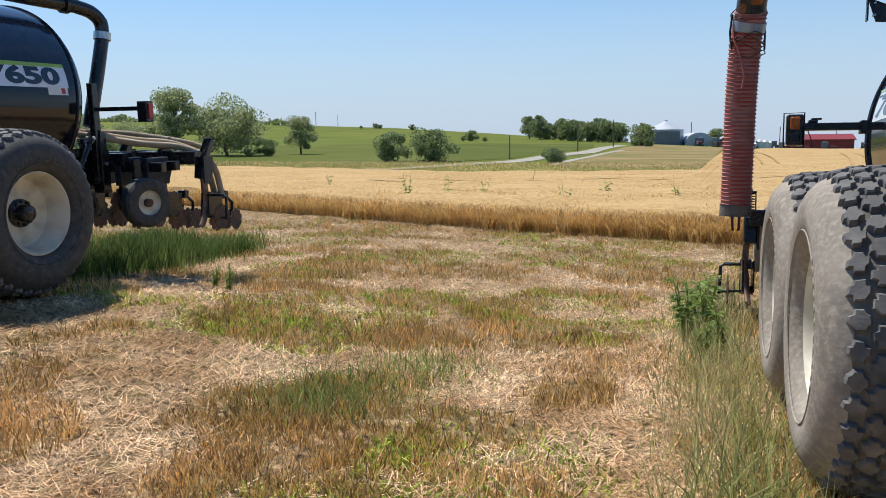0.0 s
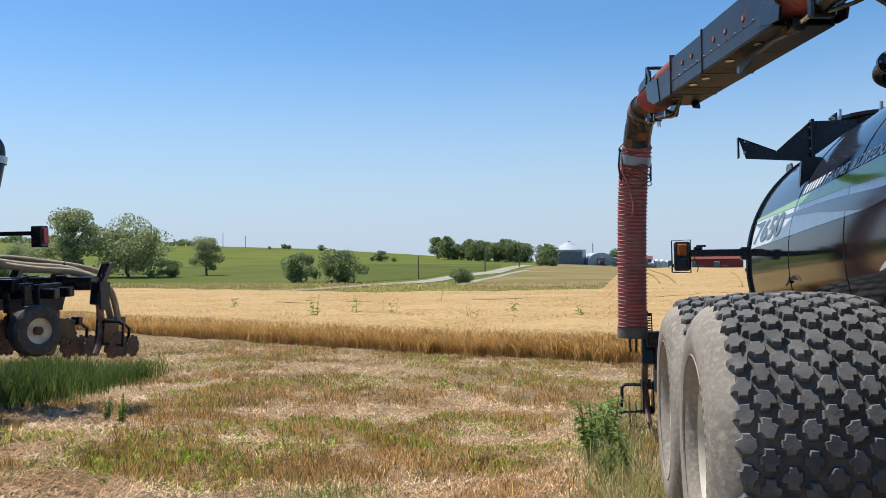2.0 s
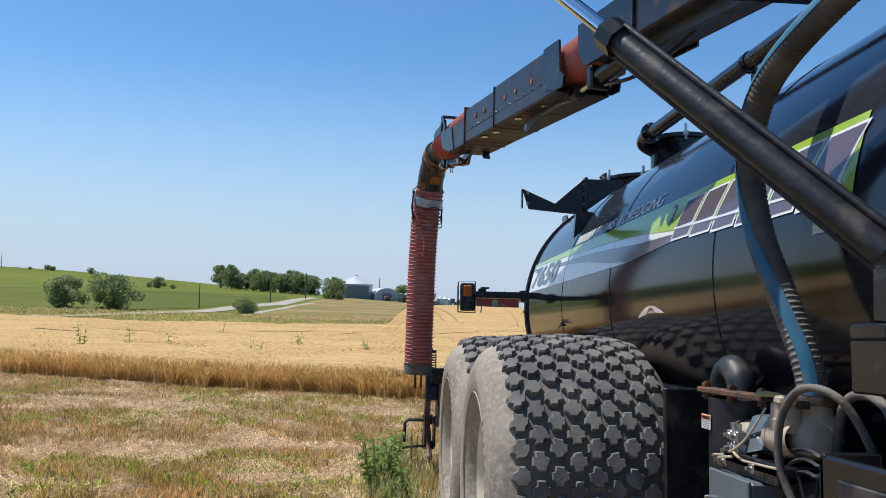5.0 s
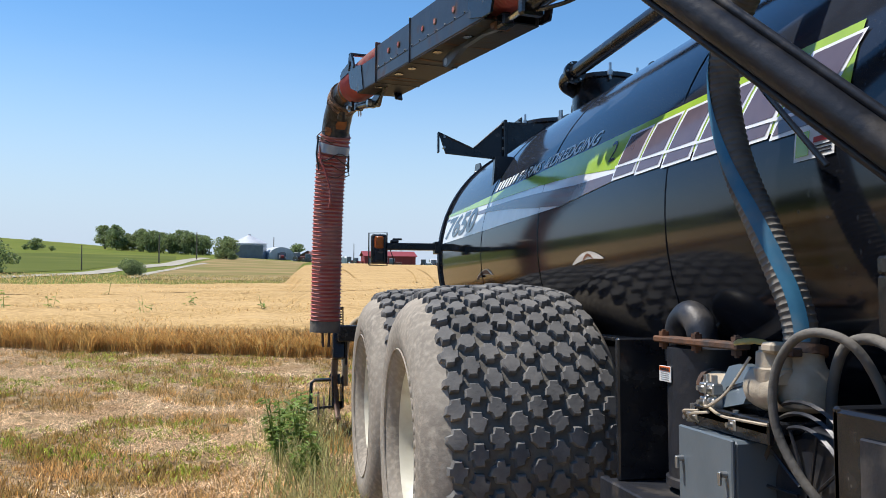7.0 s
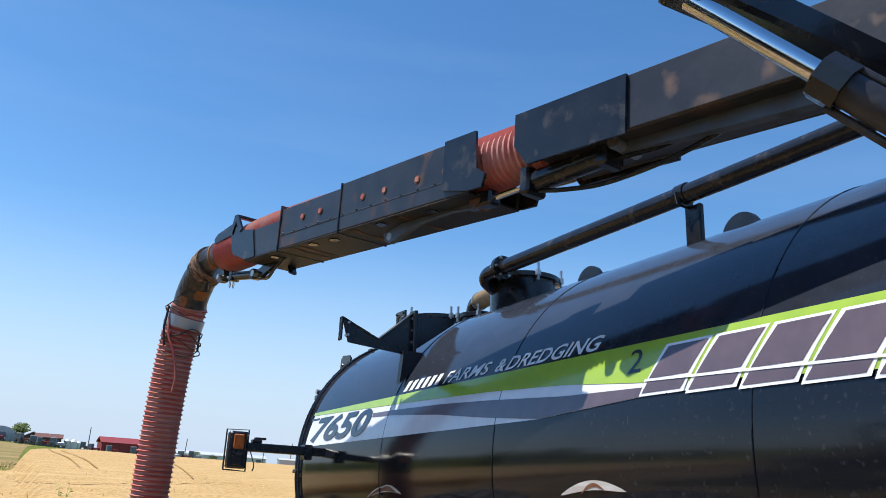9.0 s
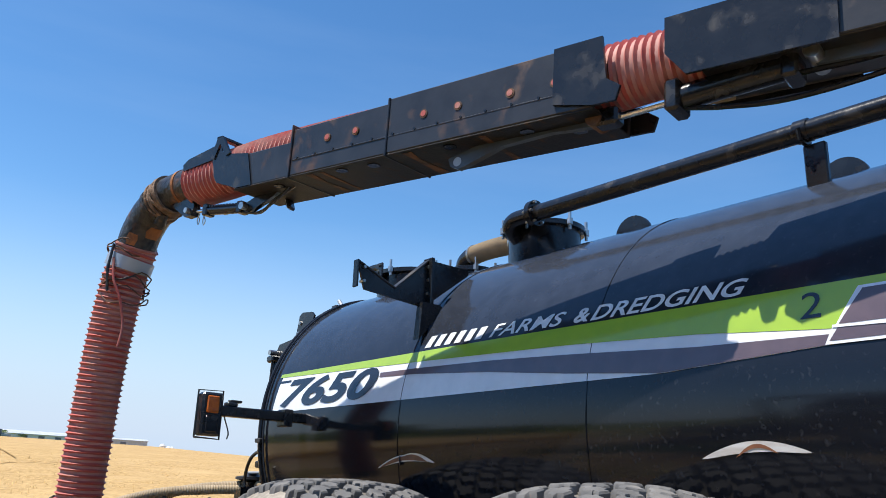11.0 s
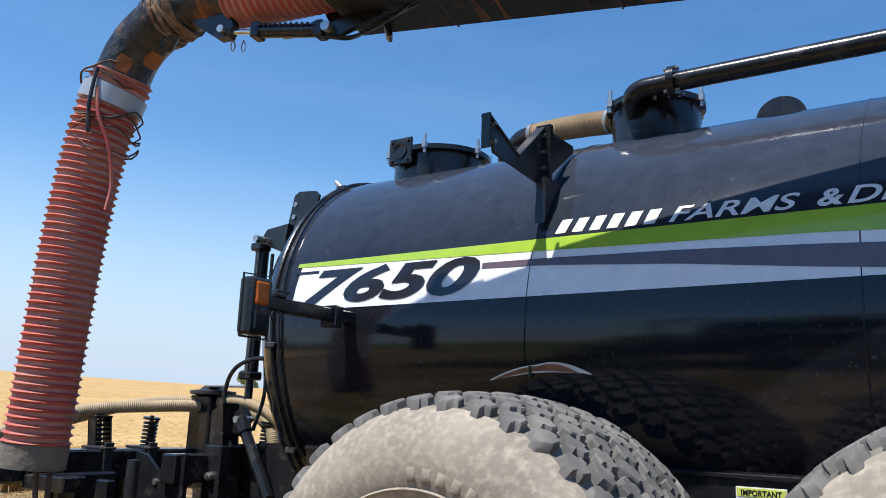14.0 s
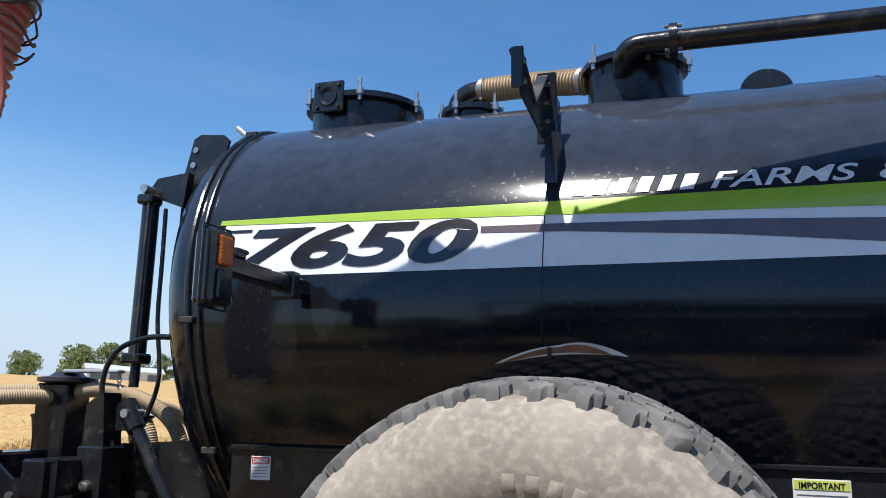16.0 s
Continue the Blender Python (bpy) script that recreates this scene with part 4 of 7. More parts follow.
def decal_text(string, size, y0, th0, lift, shear=0.0, bold=0.0, stretch=1.0, length=None, mirror=False):
    """Letters bent onto the tank, read from the rear to the front."""
    v, f = text_build(string, size, shear, bold)
    u0, u1 = min(p[0] for p in v), max(p[0] for p in v)
    k = length / (u1 - u0) if length else stretch
    sgn = -1 if not mirror else 1
    b = Build()
    b.v = [on_tank(y0 + sgn * (u - u0) * k, th0 + math.degrees(w / TR), lift) for u, w in v]
    b.f = list(f)
    return b


def slanted(y0, y1, th0, th1, slant, lift):
    """A plain slanted block on the tank in place of a letter of a maker's mark."""
    b = Build()
    for i in range(4):
        th = th0 + (th1 - th0) * i / 3
        s = -slant * i / 3
        b.v += [on_tank(y0 + s, th, lift), on_tank(y1 + s, th, lift)]
    b.f = [(2 * i, 2 * i + 1, 2 * i + 3, 2 * i + 2) for i in range(3)]
    return b


def tyre_meshes():
    """Meshes of one flotation wheel, its axis along x, outer side towards -x."""
    rr = 0.775
    half = [(-0.33, 0.395), (-0.385, 0.408), (-0.425, 0.455), (-0.443, 0.52), (-0.446, 0.575), (-0.434, 0.63), (-0.412, 0.675), (-0.38, 0.712), (-0.335, 0.74), (-0.26, 0.760), (-0.13, 0.771)]
    prof = half + [(0, rr)] + [(-x, r) for x, r in half[::-1]]
    side = Build().lathe(prof[:9], "x", n=96)
    side.lathe(prof[-9:], "x", n=96)
    # raised plain bars where the maker's lettering runs round the sidewall
    for k in range(11):
        a = radians(-20 + k * 6.4)
        m = Matrix.Rotation(a, 4, "X")
        side.box(-0.4455, -0.43, -0.018, 0.018, 0.505, 0.55, 0.003, m)
    side.lathe([(-0.434, 0.474), (-0.441, 0.478), (-0.436, 0.484)], "x", n=96)
    carc = Build().lathe(prof[8:15], "x", n=72)
    tread = Build()
    # interlocking cross-shaped lugs with blunt arms: half width of an arm, reach across, reach round, body
    a1, ex, ey, c1 = 0.0165, 0.0385, 0.0455, 0.0225
    shape = [(ex, -a1), (ex, a1), (c1, c1), (a1, ey), (-a1, ey), (-c1, c1), (-ex, a1), (-ex, -a1), (-c1, -c1), (-a1, -ey), (a1, -ey), (c1, -c1)]
    rng = np.random.default_rng(4)
    cols, around = 9, 39
    px, pr = [q[0] for q in prof[4:19]], [q[1] for q in prof[4:19]]
    for c in range(cols):
        xc = -0.318 + 0.636 * c / (cols - 1)
        for k in range(around):
            ang = 2 * math.pi * (k + 0.5 * (c % 2)) / around + rng.normal(0, 0.003)
            k0 = len(tread.v)
            worn = rng.uniform(-0.004, 0.002)
            jit = [(rng.normal(0, 0.0030), rng.normal(0, 0.0030)) for _ in shape]
            for layer, sc, out in ((0, 1.05, -0.012), (1, 0.99, 0.024 + worn), (2, 0.86, 0.0305 + worn)):
                for (u, v), (ju, jv) in zip(shape, jit):
                    x = min(max(xc + (u + ju) * sc, -0.372), 0.372)
                    r0 = float(np.interp(x, px, pr)) + out
                    th = ang + (v + jv) * sc / rr
                    tread.v.append((x, r0 * math.cos(th), r0 * math.sin(th)))
            n = len(shape)
            for l in range(2):
                for i in range(n):
                    j = (i + 1) % n
                    tread.f.append((k0 + l * n + i, k0 + l * n + j, k0 + (l + 1) * n + j, k0 + (l + 1) * n + i))
            tread.f.append(tuple(k0 + 2 * n + i for i in range(n)))
    rim = Build().lathe([(-0.345, 0.402), (-0.372, 0.398), (-0.375, 0.388), (-0.35, 0.372), (-0.30, 0.362), (-0.27, 0.350), (-0.22, 0.340), (-0.17, 0.325), (-0.15, 0.29), (-0.14, 0.22), (-0.15, 0.17), (-0.15, 0.02)], "x", n=48)
    rim.lathe([(0.345, 0.402), (0.372, 0.398), (0.35, 0.372), (0.2, 0.345), (0.04, 0.33)], "x", n=48)
    hub = Build().lathe([(-0.14, 0.14), (-0.18, 0.135), (-0.19, 0.12), (-0.19, 0.08), (-0.27, 0.075), (-0.28, 0.06), (-0.28, 0.0)], "x", n=24)
    parts = [("sidewall", mesh_from("sidewall", side, M_SIDEWALL, 50)), ("carcass", mesh_from("carcass", carc, M_GROOVE, 50)), ("tread", mesh_from("tread", tread, M_RUBBER, 30)),
             ("rim", mesh_from("rim", rim, M_RIM, 40)), ("hub", mesh_from("hub", hub, M_BLACK, 35))]
    for k in range(10):
        a = 2 * math.pi * k / 10
        parts.append(("lug_nut", mesh_from("lug_nut", Build().rod((-0.16, 0.112 * math.cos(a), 0.112 * math.sin(a)), (-0.21, 0.112 * math.cos(a), 0.112 * math.sin(a)), 0.014, 6), M_BLACK, 35)))
    return parts


TYRE = tyre_meshes()
DARK_SIDE = TYRE[0][1].copy()
DARK_SIDE.materials[0] = M_SIDEDARK


def wheel(parent, x, y, z, turn=0.0, side=-1, dark=None):
    w = new("wheel")
    w.parent = parent
    w.matrix_local = pose(x, y, z, turn, 0, 0) @ Matrix.Diagonal((1.10, 1.02, 1.02, 1)) @ (pose(0, 0, 0, 0, 0, 180) if side > 0 else Matrix())
    for nm, me in TYRE:
        ob = new(nm, dark if dark and nm == "sidewall" else me)
        ob.parent = w
    return w


def bolt_ring(c, r, n, size, tall, only=None):
    b = Build()
    for k in range(n) if only is None else (only,):
        a = 2 * math.pi * (k + 0.3) / n
        p = Vector((c[0] + r * math.cos(a), c[1] + r * math.sin(a), c[2]))
        b.rod(p, p + Vector((0, 0, tall)), size, 6)
        b.rod(p + Vector((0, 0, tall * 0.25)), p + Vector((0, 0, tall * 0.55)), size * 1.9, 6)
    return b


def manhole(parent, x, y, r, top, clamps, label=""):
    """A tank-top hatch: neck, lid with rim, swing bolts."""
    base = TZ + math.sqrt(max(TR ** 2 - (abs(x) + r) ** 2, 0.2)) - 0.03
    part("hatch_neck", Build().lathe([(base, r * 0.94), (top - 0.05, r * 0.94)], "z", (x, y, 0), 32), M_BLACK, parent)
    part("hatch_lid", Build().lathe([(top - 0.055, r * 0.94), (top - 0.05, r * 1.06), (top - 0.02, r * 1.06), (top - 0.015, r * 1.0), (top + 0.005, r * 0.6), (top + 0.01, 0.0)], "z", (x, y, 0), 32), M_BLACK, parent, label)
    for k in range(clamps):
        part("swing_bolt", bolt_ring((x, y, top - 0.08), r * 1.08, clamps, 0.0105, 0.12, k), M_ZINC, parent)


def shell(parent, detail=True):
    prof = [(-5.15, 0.02), (-5.12, 0.5), (-5.02, 0.9), (-4.86, 1.10), (-4.7, TR)] + [(-4.5 + 6.1 * k / 24, TR) for k in range(25)] + [(1.8, TR), (1.86, TR - 0.012), (1.94, TR - 0.06), (2.02, 0.98), (2.09, 0.75), (2.13, 0.45), (2.15, 0.02)]
    b = Build().lathe(prof, "y", (0, 0, TZ), 96)
    b.v = [(x, y + (0.13 * (z - TZ) if y > 1.2 else 0.0) * min(1, max(0, (y - 1.2) / 0.5)), z) for x, y, z in b.v]
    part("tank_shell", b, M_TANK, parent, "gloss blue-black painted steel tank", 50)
    ring = Build()
    n = 96
    pts = []
    for k in range(n + 1):
        a = 2 * math.pi * k / n
        z = TZ + (TR + 0.004) * math.sin(a)
        pts.append((-(TR + 0.004) * math.cos(a), 1.80 + 0.13 * (z - TZ), z))
    ring.tube(pts, 0.014, 8, False)
    part("rear_ring", ring, M_BLACK, parent)
    for y in (0.27, -1.04, -2.62):
        s = Build()
        s.tube([on_tank(y, th, 0.0) for th in range(-60, 96, 3)], 0.0035, 6, False)
        part("weld_seam", s, M_TANK, parent)


def tail_light(parent, x, y, z, arm_to, lens=M_AMBER):
    """A lamp guard on a square arm: guard frame, lamp housing, lenses."""
    part("lamp_arm", Build().box(x + 0.06, arm_to, y - 0.035, y + 0.035, z - 0.01, z + 0.05, 0.006), M_BLACK, parent)
    part("arm_clamp", Build().box(arm_to - 0.22, arm_to - 0.16, y - 0.05, y + 0.05, z - 0.04, z + 0.065, 0.006), M_BLACK, parent)
    h = part("lamp_housing", Build().box(x - 0.065, x + 0.065, y - 0.05, y + 0.03, z - 0.13, z + 0.12, 0.012), M_BLACK, parent)
    part("amber_lens", Build().box(x - 0.04, x + 0.035, y - 0.062, y - 0.04, z + 0.0, z + 0.10, 0.01), lens, h, "amber ribbed lens")
    part("lower_lens", Build().box(x - 0.04, x + 0.035, y - 0.060, y - 0.04, z - 0.11, z - 0.015, 0.01), M_BLACK, h)
    part("red_lens", Build().box(x - 0.04, x + 0.035, y + 0.02, y + 0.045, z - 0.1, z + 0.10, 0.01), M_REDLENS, h, "red rear lens")
    g = Build()
    g.tube([(x - 0.085, y - 0.02, z - 0.14), (x - 0.085, y - 0.02, z + 0.13), (x + 0.07, y - 0.02, z + 0.135), (x + 0.07, y - 0.02, z - 0.145), (x - 0.085, y - 0.02, z - 0.14)], 0.006, 6)
    part("lamp_guard", g, M_BLACK, h)
    part("cable", Build().tube(curve_points([(x + 0.1, y, z - 0.01), (x + 0.13, y - 0.01, z - 0.10), (x + 0.12, y - 0.02, z - 0.14)]), 0.004, 6), M_BLACK, parent)
    part("marker_lamp", Build().box(x + 0.1, x + 0.17, y - 0.03, y + 0.03, z + 0.05, z + 0.075, 0.006).box(x + 0.12, x + 0.2, y - 0.02, y + 0.02, z + 0.075, z + 0.09, 0.004), M_BLACK, parent)


near = thing("slurry_tanker", "blue-black manure tanker with lime and white stripes on dusty tyres", "tanker", TANK_M)
shell(near)

# stripes
GREEN_LO = [(1.72, 20.8), (0.19, 18.9), (-0.9, 17.3), (-1.58, 15.5), (-2.0, 13.6), (-2.4, 12.0), (-3.36, 8.9), (-3.70, 8.1)]
PURP_LO = [(0.52, 15.8), (0.19, 15.3), (-0.4, 13.2), (-0.9, 10.6), (-1.41, 8.45), (-2.12, 10.5)]
PURP_HI = [(0.52, 17.2), (0.19, 17.0), (-0.4, 16.2), (-0.9, 15.0), (-1.58, 12.9), (-2.12, 12.2)]
part("white_stripe", band(0, [(1.69, 8.4), (-1.41, 8.4), (-2.12, 10.45), (-2.4, 10.5)], [(y, t + 0.3) for y, t in GREEN_LO], 0.002), M_WHITE, near, "white side stripe")
part("lime_stripe", band(0, GREEN_LO, [(1.74, 22.0), (-3.66, 22.3)], 0.004), M_GREEN, near, "lime green side stripe")
part("plum_stripe", band(0, PURP_LO, PURP_HI, 0.004), M_PURPLE, near, "dark plum side stripe")
part("model_number", decal_text("7650", 0.25, 1.60, 10.3, 0.006, 0.28, 0.0085, length=1.07), M_DIGIT, near, "dark slanted model number 7650")
part("stripe_dash", band(0, [(1.72, 18.6), (1.55, 18.6)], [(1.72, 19.3), (1.55, 19.3)], 0.005, 6), M_DIGIT, near)
name_bar = Build()
for k in range(6):
    s = slanted(0.175 - 0.081 * k, 0.125 - 0.081 * k, 23.0, 26.7, 0.024, 0.003)
    name_bar.add(s.v, s.f)
parts("name_bar", name_bar, M_LETTER, near, "worn white lettering reduced to plain bars")
part("farm_lettering", decal_text("FARMS", 0.108, -0.34, 23.0, 0.003, 0.3, 0.0015, length=0.50), M_LETTER, near, "worn white capitals")
part("ampersand", decal_text("&", 0.108, -0.90, 23.0, 0.003, 0.2, 0.003, length=0.09), M_LETTER, near)
part("dredging_lettering", decal_text("DREDGING", 0.112, -1.0, 22.9, 0.003, 0.3, 0.002, length=0.76), M_LETTER, near, "worn white capitals")
part("unit_number", decal_text("2", 0.15, -1.985, 15.6, 0.006, 0.0, 0.0, length=0.075), M_DIGIT, near)
for k in range(6):
    y0 = -2.09 - 0.247 * k
    y1 = y0 - 0.205
    up = 0.5 * k
    for q, (a0, a1, sl) in enumerate(((11.0 - up, 13.2 - up, 0.0), (13.8 - up, 20.0, -0.03))):
        part("maker_mark_edge", slanted(y0 + sl + 0.016, y1 + sl - 0.016, a0 - 0.6, a1 + 0.6, (a1 - a0) * 0.0125, 0.0055), M_WHITE, near)
        part("maker_mark_block", slanted(y0 + sl, y1 + sl, a0, a1, (a1 - a0) * 0.0125, 0.007), M_PURPLE, near)
part("mark_rule", band(0, [(-2.10, 13.25), (-3.60, 10.4)], [(-2.10, 13.75), (-3.60, 10.9)], 0.0095, 30), M_WHITE, near)
part("warning_decal", slanted(-3.44, -3.62, 3.4, 8.3, 0.0, 0.004), M_STICK_W, near)
part("decal_emblem", slanted(-3.45, -3.51, 4.0, 7.6, 0.0, 0.006), M_GREEN, near)
part("decal_bar", slanted(-3.53, -3.61, 5.6, 6.4, 0.0, 0.006), M_STICK_R, near)
for k in range(3):
    part("decal_bar", slanted(-3.53, -3.61, 3.9 + k * 0.5, 4.15 + k * 0.5, 0.0, 0.006), M_DIGIT, near)


def scrape(y, th, length, tall, tilt, lift=0.003):
    """A worn-through wing-shaped rub mark on the paint."""
    b = Build()
    n = 20
    for i in range(n + 1):
        t = i / n
        mid = th + tilt * (t - 0.5) + 1.6 * math.sin(math.pi * t)
        w = tall * math.sin(math.pi * t) ** 0.7
        b.v += [on_tank(y - length * (t - 0.5), mid - w * 0.5, lift), on_tank(y - length * (t - 0.5), mid + w * 0.5, lift)]
    b.f = [(2 * i, 2 * i + 1, 2 * i + 3, 2 * i + 2) for i in range(n)]
    return b


part("rub_mark", scrape(0.22, -8.6, 0.46, 1.7, 1.6), M_SCRAPE, near, "bare scraped steel and rust where the tyre rubbed")
M_RUBRUST = material("rub_rust", (0.30, 0.12, 0.05), (0.2, 0.07, 0.03), 18, 0.6)
part("rub_mark", scrape(0.13, -8.0, 0.34, 1.5, -0.4, 0.0025), M_SCRAPE, near, "bare scraped steel")
part("rub_strap", Build().tube([on_tank(0.245, -6.4, 0.006), on_tank(0.245, -8.6, 0.006)], 0.012, 8, True, 0.4), M_SATIN, near)
part("rub_rust", scrape(0.14, -8.0, 0.27, 0.8, -0.4, 0.0045), M_RUBRUST, near, "rust within the rub mark")
part("rub_rust", scrape(0.225, -8.6, 0.41, 1.05, 1.6, 0.0055), M_RUBRUST, near, "rust within the rub mark")
part("rub_rust", scrape(-1.80, -7.4, 0.16, 0.7, 0.6, 0.005), M_RUBRUST, near, "rust within the rub mark")
part("rub_mark", scrape(-1.79, -7.5, 0.42, 1.9, 0.8), M_SCRAPE, near, "bare scraped steel and rust where the tyre rubbed")

# tank-top fittings
manhole(near, -0.14, 1.47, 0.31, 3.16, 6, "round rear hatch lid")
manhole(near, -0.12, 0.85, 0.16, 3.10, 5)
manhole(near, -0.30, -0.02, 0.24, 3.17, 6, "round front hatch lid")
part("vent_flange", Build().box(-0.475, -0.455, 1.455, 1.625, 3.025, 3.195, 0.012).lathe([(-0.478, 0.034), (-0.483, 0.05), (-0.470, 0.05)], "x", (0, 1.54, 3.11), 20).box(-0.46, -0.40, 1.60, 1.64, 3.05, 3.10, 0.006), M_BLACK, near)
vfb = Build()
for dy, dz in ((-0.06, -0.06), (0.06, -0.06), (-0.06, 0.06), (0.06, 0.06)):
    vfb.rod((-0.488, 1.54 + dy, 3.11 + dz), (-0.47, 1.54 + dy, 3.11 + dz), 0.010, 6)
parts("vent_bolt", vfb, M_SATIN, near)
part("vent_elbow", Build().tube(curve_points([(-0.12, 0.93, 3.04), (-0.13, 0.92, 3.13), (-0.145, 0.86, 3.175), (-0.16, 0.76, 3.18)]), 0.060, 16), M_BLACK, near)
pts, rs = ribbed(curve_points([(-0.16, 0.80, 3.18), (-0.19, 0.60, 3.175), (-0.24, 0.38, 3.15), (-0.29, 0.20, 3.12)]), 0.058, 0.018, 0.010)
part("vent_hose", Build().tube(pts, rs, 18), M_TANHOSE, near, "tan ribbed vent hose")
parts("hose_clamp", Build().rod((-0.160, 0.785, 3.18), (-0.163, 0.765, 3.18), 0.072, 18).rod((-0.277, 0.245, 3.130), (-0.283, 0.225, 3.126), 0.072, 18), M_ZINC, near)
part("hose_spigot", Build().rod((-0.28, 0.24, 3.13), (-0.30, 0.10, 3.10), 0.045, 16), M_SATIN, near)
# top rail pipe with its drop leg, flange and posts
rail = curve_points([(-0.42, 0.02, 3.02), (-0.50, 0.02, 3.06), (-0.585, 0.0, 3.10), (-0.60, -0.05, 3.135), (-0.60, -0.16, 3.14)], 6) + [Vector((-0.60, -4.4, 3.11))]
part("top_pipe", Build().tube(rail, 0.048, 18), M_BLACK, near, "black pipe along the top of the tank")
part("pipe_flange", Build().rod((-0.60, -0.20, 3.14), (-0.60, -0.235, 3.14), 0.078, 24), M_BLACK, near)
fb = Build()
for k in range(6):
    a = k * math.pi / 3
    fb.rod((-0.60 + 0.064 * math.cos(a), -0.18, 3.14 + 0.064 * math.sin(a)), (-0.60 + 0.064 * math.cos(a), -0.255, 3.14 + 0.064 * math.sin(a)), 0.008, 6)
parts("flange_bolt", fb, M_ZINC, near)
for y in (-1.86, -3.7):
    part("pipe_post", Build().box(-0.585, -0.555, y - 0.05, y + 0.05, 2.86, 3.07, 0.006).tube([(-0.65, y + 0.03, 3.13), (-0.64, y + 0.03, 3.08), (-0.60, y + 0.03, 3.07), (-0.555, y + 0.03, 3.09)], 0.012, 8), M_BLACK, near)
part("pipe_coupling", Build().rod((-0.60, -1.80, 3.13), (-0.60, -1.86, 3.13), 0.054, 20), M_BLACK, near)
for y in (-0.62, -1.82):
    half = [(0.12 * math.cos(math.pi * k / 14), 0.115 * math.sin(math.pi * k / 14)) for k in range(15)]
    part("lifting_lug", Build().plate(half, 0.025, lambda u, v, w: (-0.20 + w, y + u, TZ + math.sqrt(TR ** 2 - 0.04) - 0.005 + v)), M_BLACK, near)

# V-shaped boom saddle
sad = new("boom_saddle")
sad.parent = near
tagged(sad, "black steel V-shaped boom saddle")
vee = [(-1.48, 2.765), (-1.44, 2.745), (-1.22, 2.655), (-0.97, 2.875), (-0.66, 2.875), (-0.66, 2.84), (-0.93, 2.64), (-1.03, 2.585), (-1.43, 2.615)]
part("saddle_plate", Build().plate(vee, 0.012, lambda u, v, w: (u, 0.29 + w, v)), M_BLACK, sad, smooth=0)
fl = Build()
line = [(-1.48, 2.77), (-1.22, 2.66), (-0.97, 2.88)]
for (u0, v0), (u1, v1) in zip(line, line[1:]):
    a = math.atan2(v1 - v0, u1 - u0)
    fl.box(0, math.hypot(u1 - u0, v1 - v0), -0.024, 0.024, -0.005, 0.005, 0.002, pose(u0, 0.30, v0, 0, -math.degrees(a), 0))
part("saddle_bed", fl, M_SATIN, sad)
part("saddle_end", Build().box(-1.49, -1.478, 0.270, 0.315, 2.62, 2.775, 0.004), M_BLACK, sad)
part("saddle_back", Build().box(-0.985, -0.96, 0.245, 0.325, 2.58, 2.885, 0.004), M_BLACK, sad)
part("saddle_foot", Build().plate([(-1.06, 2.60), (-0.94, 2.60), (-0.88, 2.58), (-1.08, 2.38)], 0.05, lambda u, v, w: (u, 0.25 + w, v)), M_BLACK, sad, smooth=0)
for u, v in [(-1.44, 2.74), (-1.44, 2.66), (-0.985, 2.83), (-0.985, 2.75), (-0.985, 2.67)]:
    part("saddle_bolt", Build().rod((u, 0.27, v), (u, 0.31, v), 0.01, 6), M_ZINC, sad)

# rear head: gusset plates, rear gate cylinder, lines
part("gusset_plate", Build().plate([(1.95, 2.82), (1.985, 2.85), (2.12, 2.862), (2.16, 2.84), (2.20, 2.66), (2.21, 2.30), (2.10, 2.25), (2.04, 2.5)], 0.016, lambda u, v, w: (-0.72 + w, u, v)), M_BLACK, near, smooth=0)
gbolt = Build()
for y, z in [(2.14, 2.78), (2.15, 2.70), (2.16, 2.62), (2.17, 2.48), (2.17, 2.40)]:
    gbolt.rod((-0.738, y, z), (-0.70, y, z), 0.016, 10)
parts("gusset_bolt", gbolt, M_ZINC, near)
part("cylinder_lug", Build().plate([(2.12, 2.64), (2.30, 2.62), (2.36, 2.54), (2.14, 2.46)], 0.05, lambda u, v, w: (-0.78 + w, u, v)), M_BLACK, near, smooth=0)
rc = new("gate_cylinder")
rc.parent = near
tagged(rc, "upright black hydraulic cylinder behind the tank")
part("barrel", Build().rod((-0.80, 2.33, 2.50), (-0.84, 2.30, 1.72), 0.042, 20), M_BLACK, rc)
part("rod_end", Build().rod((-0.84, 2.30, 1.74), (-0.845, 2.30, 1.58), 0.024, 14), M_BLACK, rc)
parts("tie_rod", Build().rod((-0.855, 2.30, 2.50), (-0.895, 2.27, 1.72), 0.008, 8).rod((-0.75, 2.36, 2.50), (-0.79, 2.33, 1.72), 0.008, 8), M_SATIN, rc)
parts("end_cap", Build().box(-0.87, -0.77, 2.28, 2.37, 2.48, 2.53, 0.01).box(-0.9, -0.79, 2.25, 2.35, 1.69, 1.74, 0.01), M_BLACK, rc)
part("pin", Build().rod((-0.87, 2.33, 2.555), (-0.74, 2.33, 2.555), 0.022, 12), M_ZINC, rc)
part("hydraulic_line", Build().tube(curve_points([(-0.80, 2.24, 2.46), (-0.82, 2.22, 2.2), (-0.84, 2.20, 1.9), (-0.86, 2.15, 1.62), (-0.88, 2.2, 1.4)]), 0.011, 8), M_BLACK, near)
part("hydraulic_hose", Build().tube(curve_points([(-1.0, 1.96, 1.80), (-0.98, 2.15, 1.80), (-0.95, 2.33, 1.74), (-0.94, 2.40, 1.6), (-0.94, 2.36, 1.4), (-0.95, 2.30, 1.3)]), 0.013, 8), M_BLACK, near)
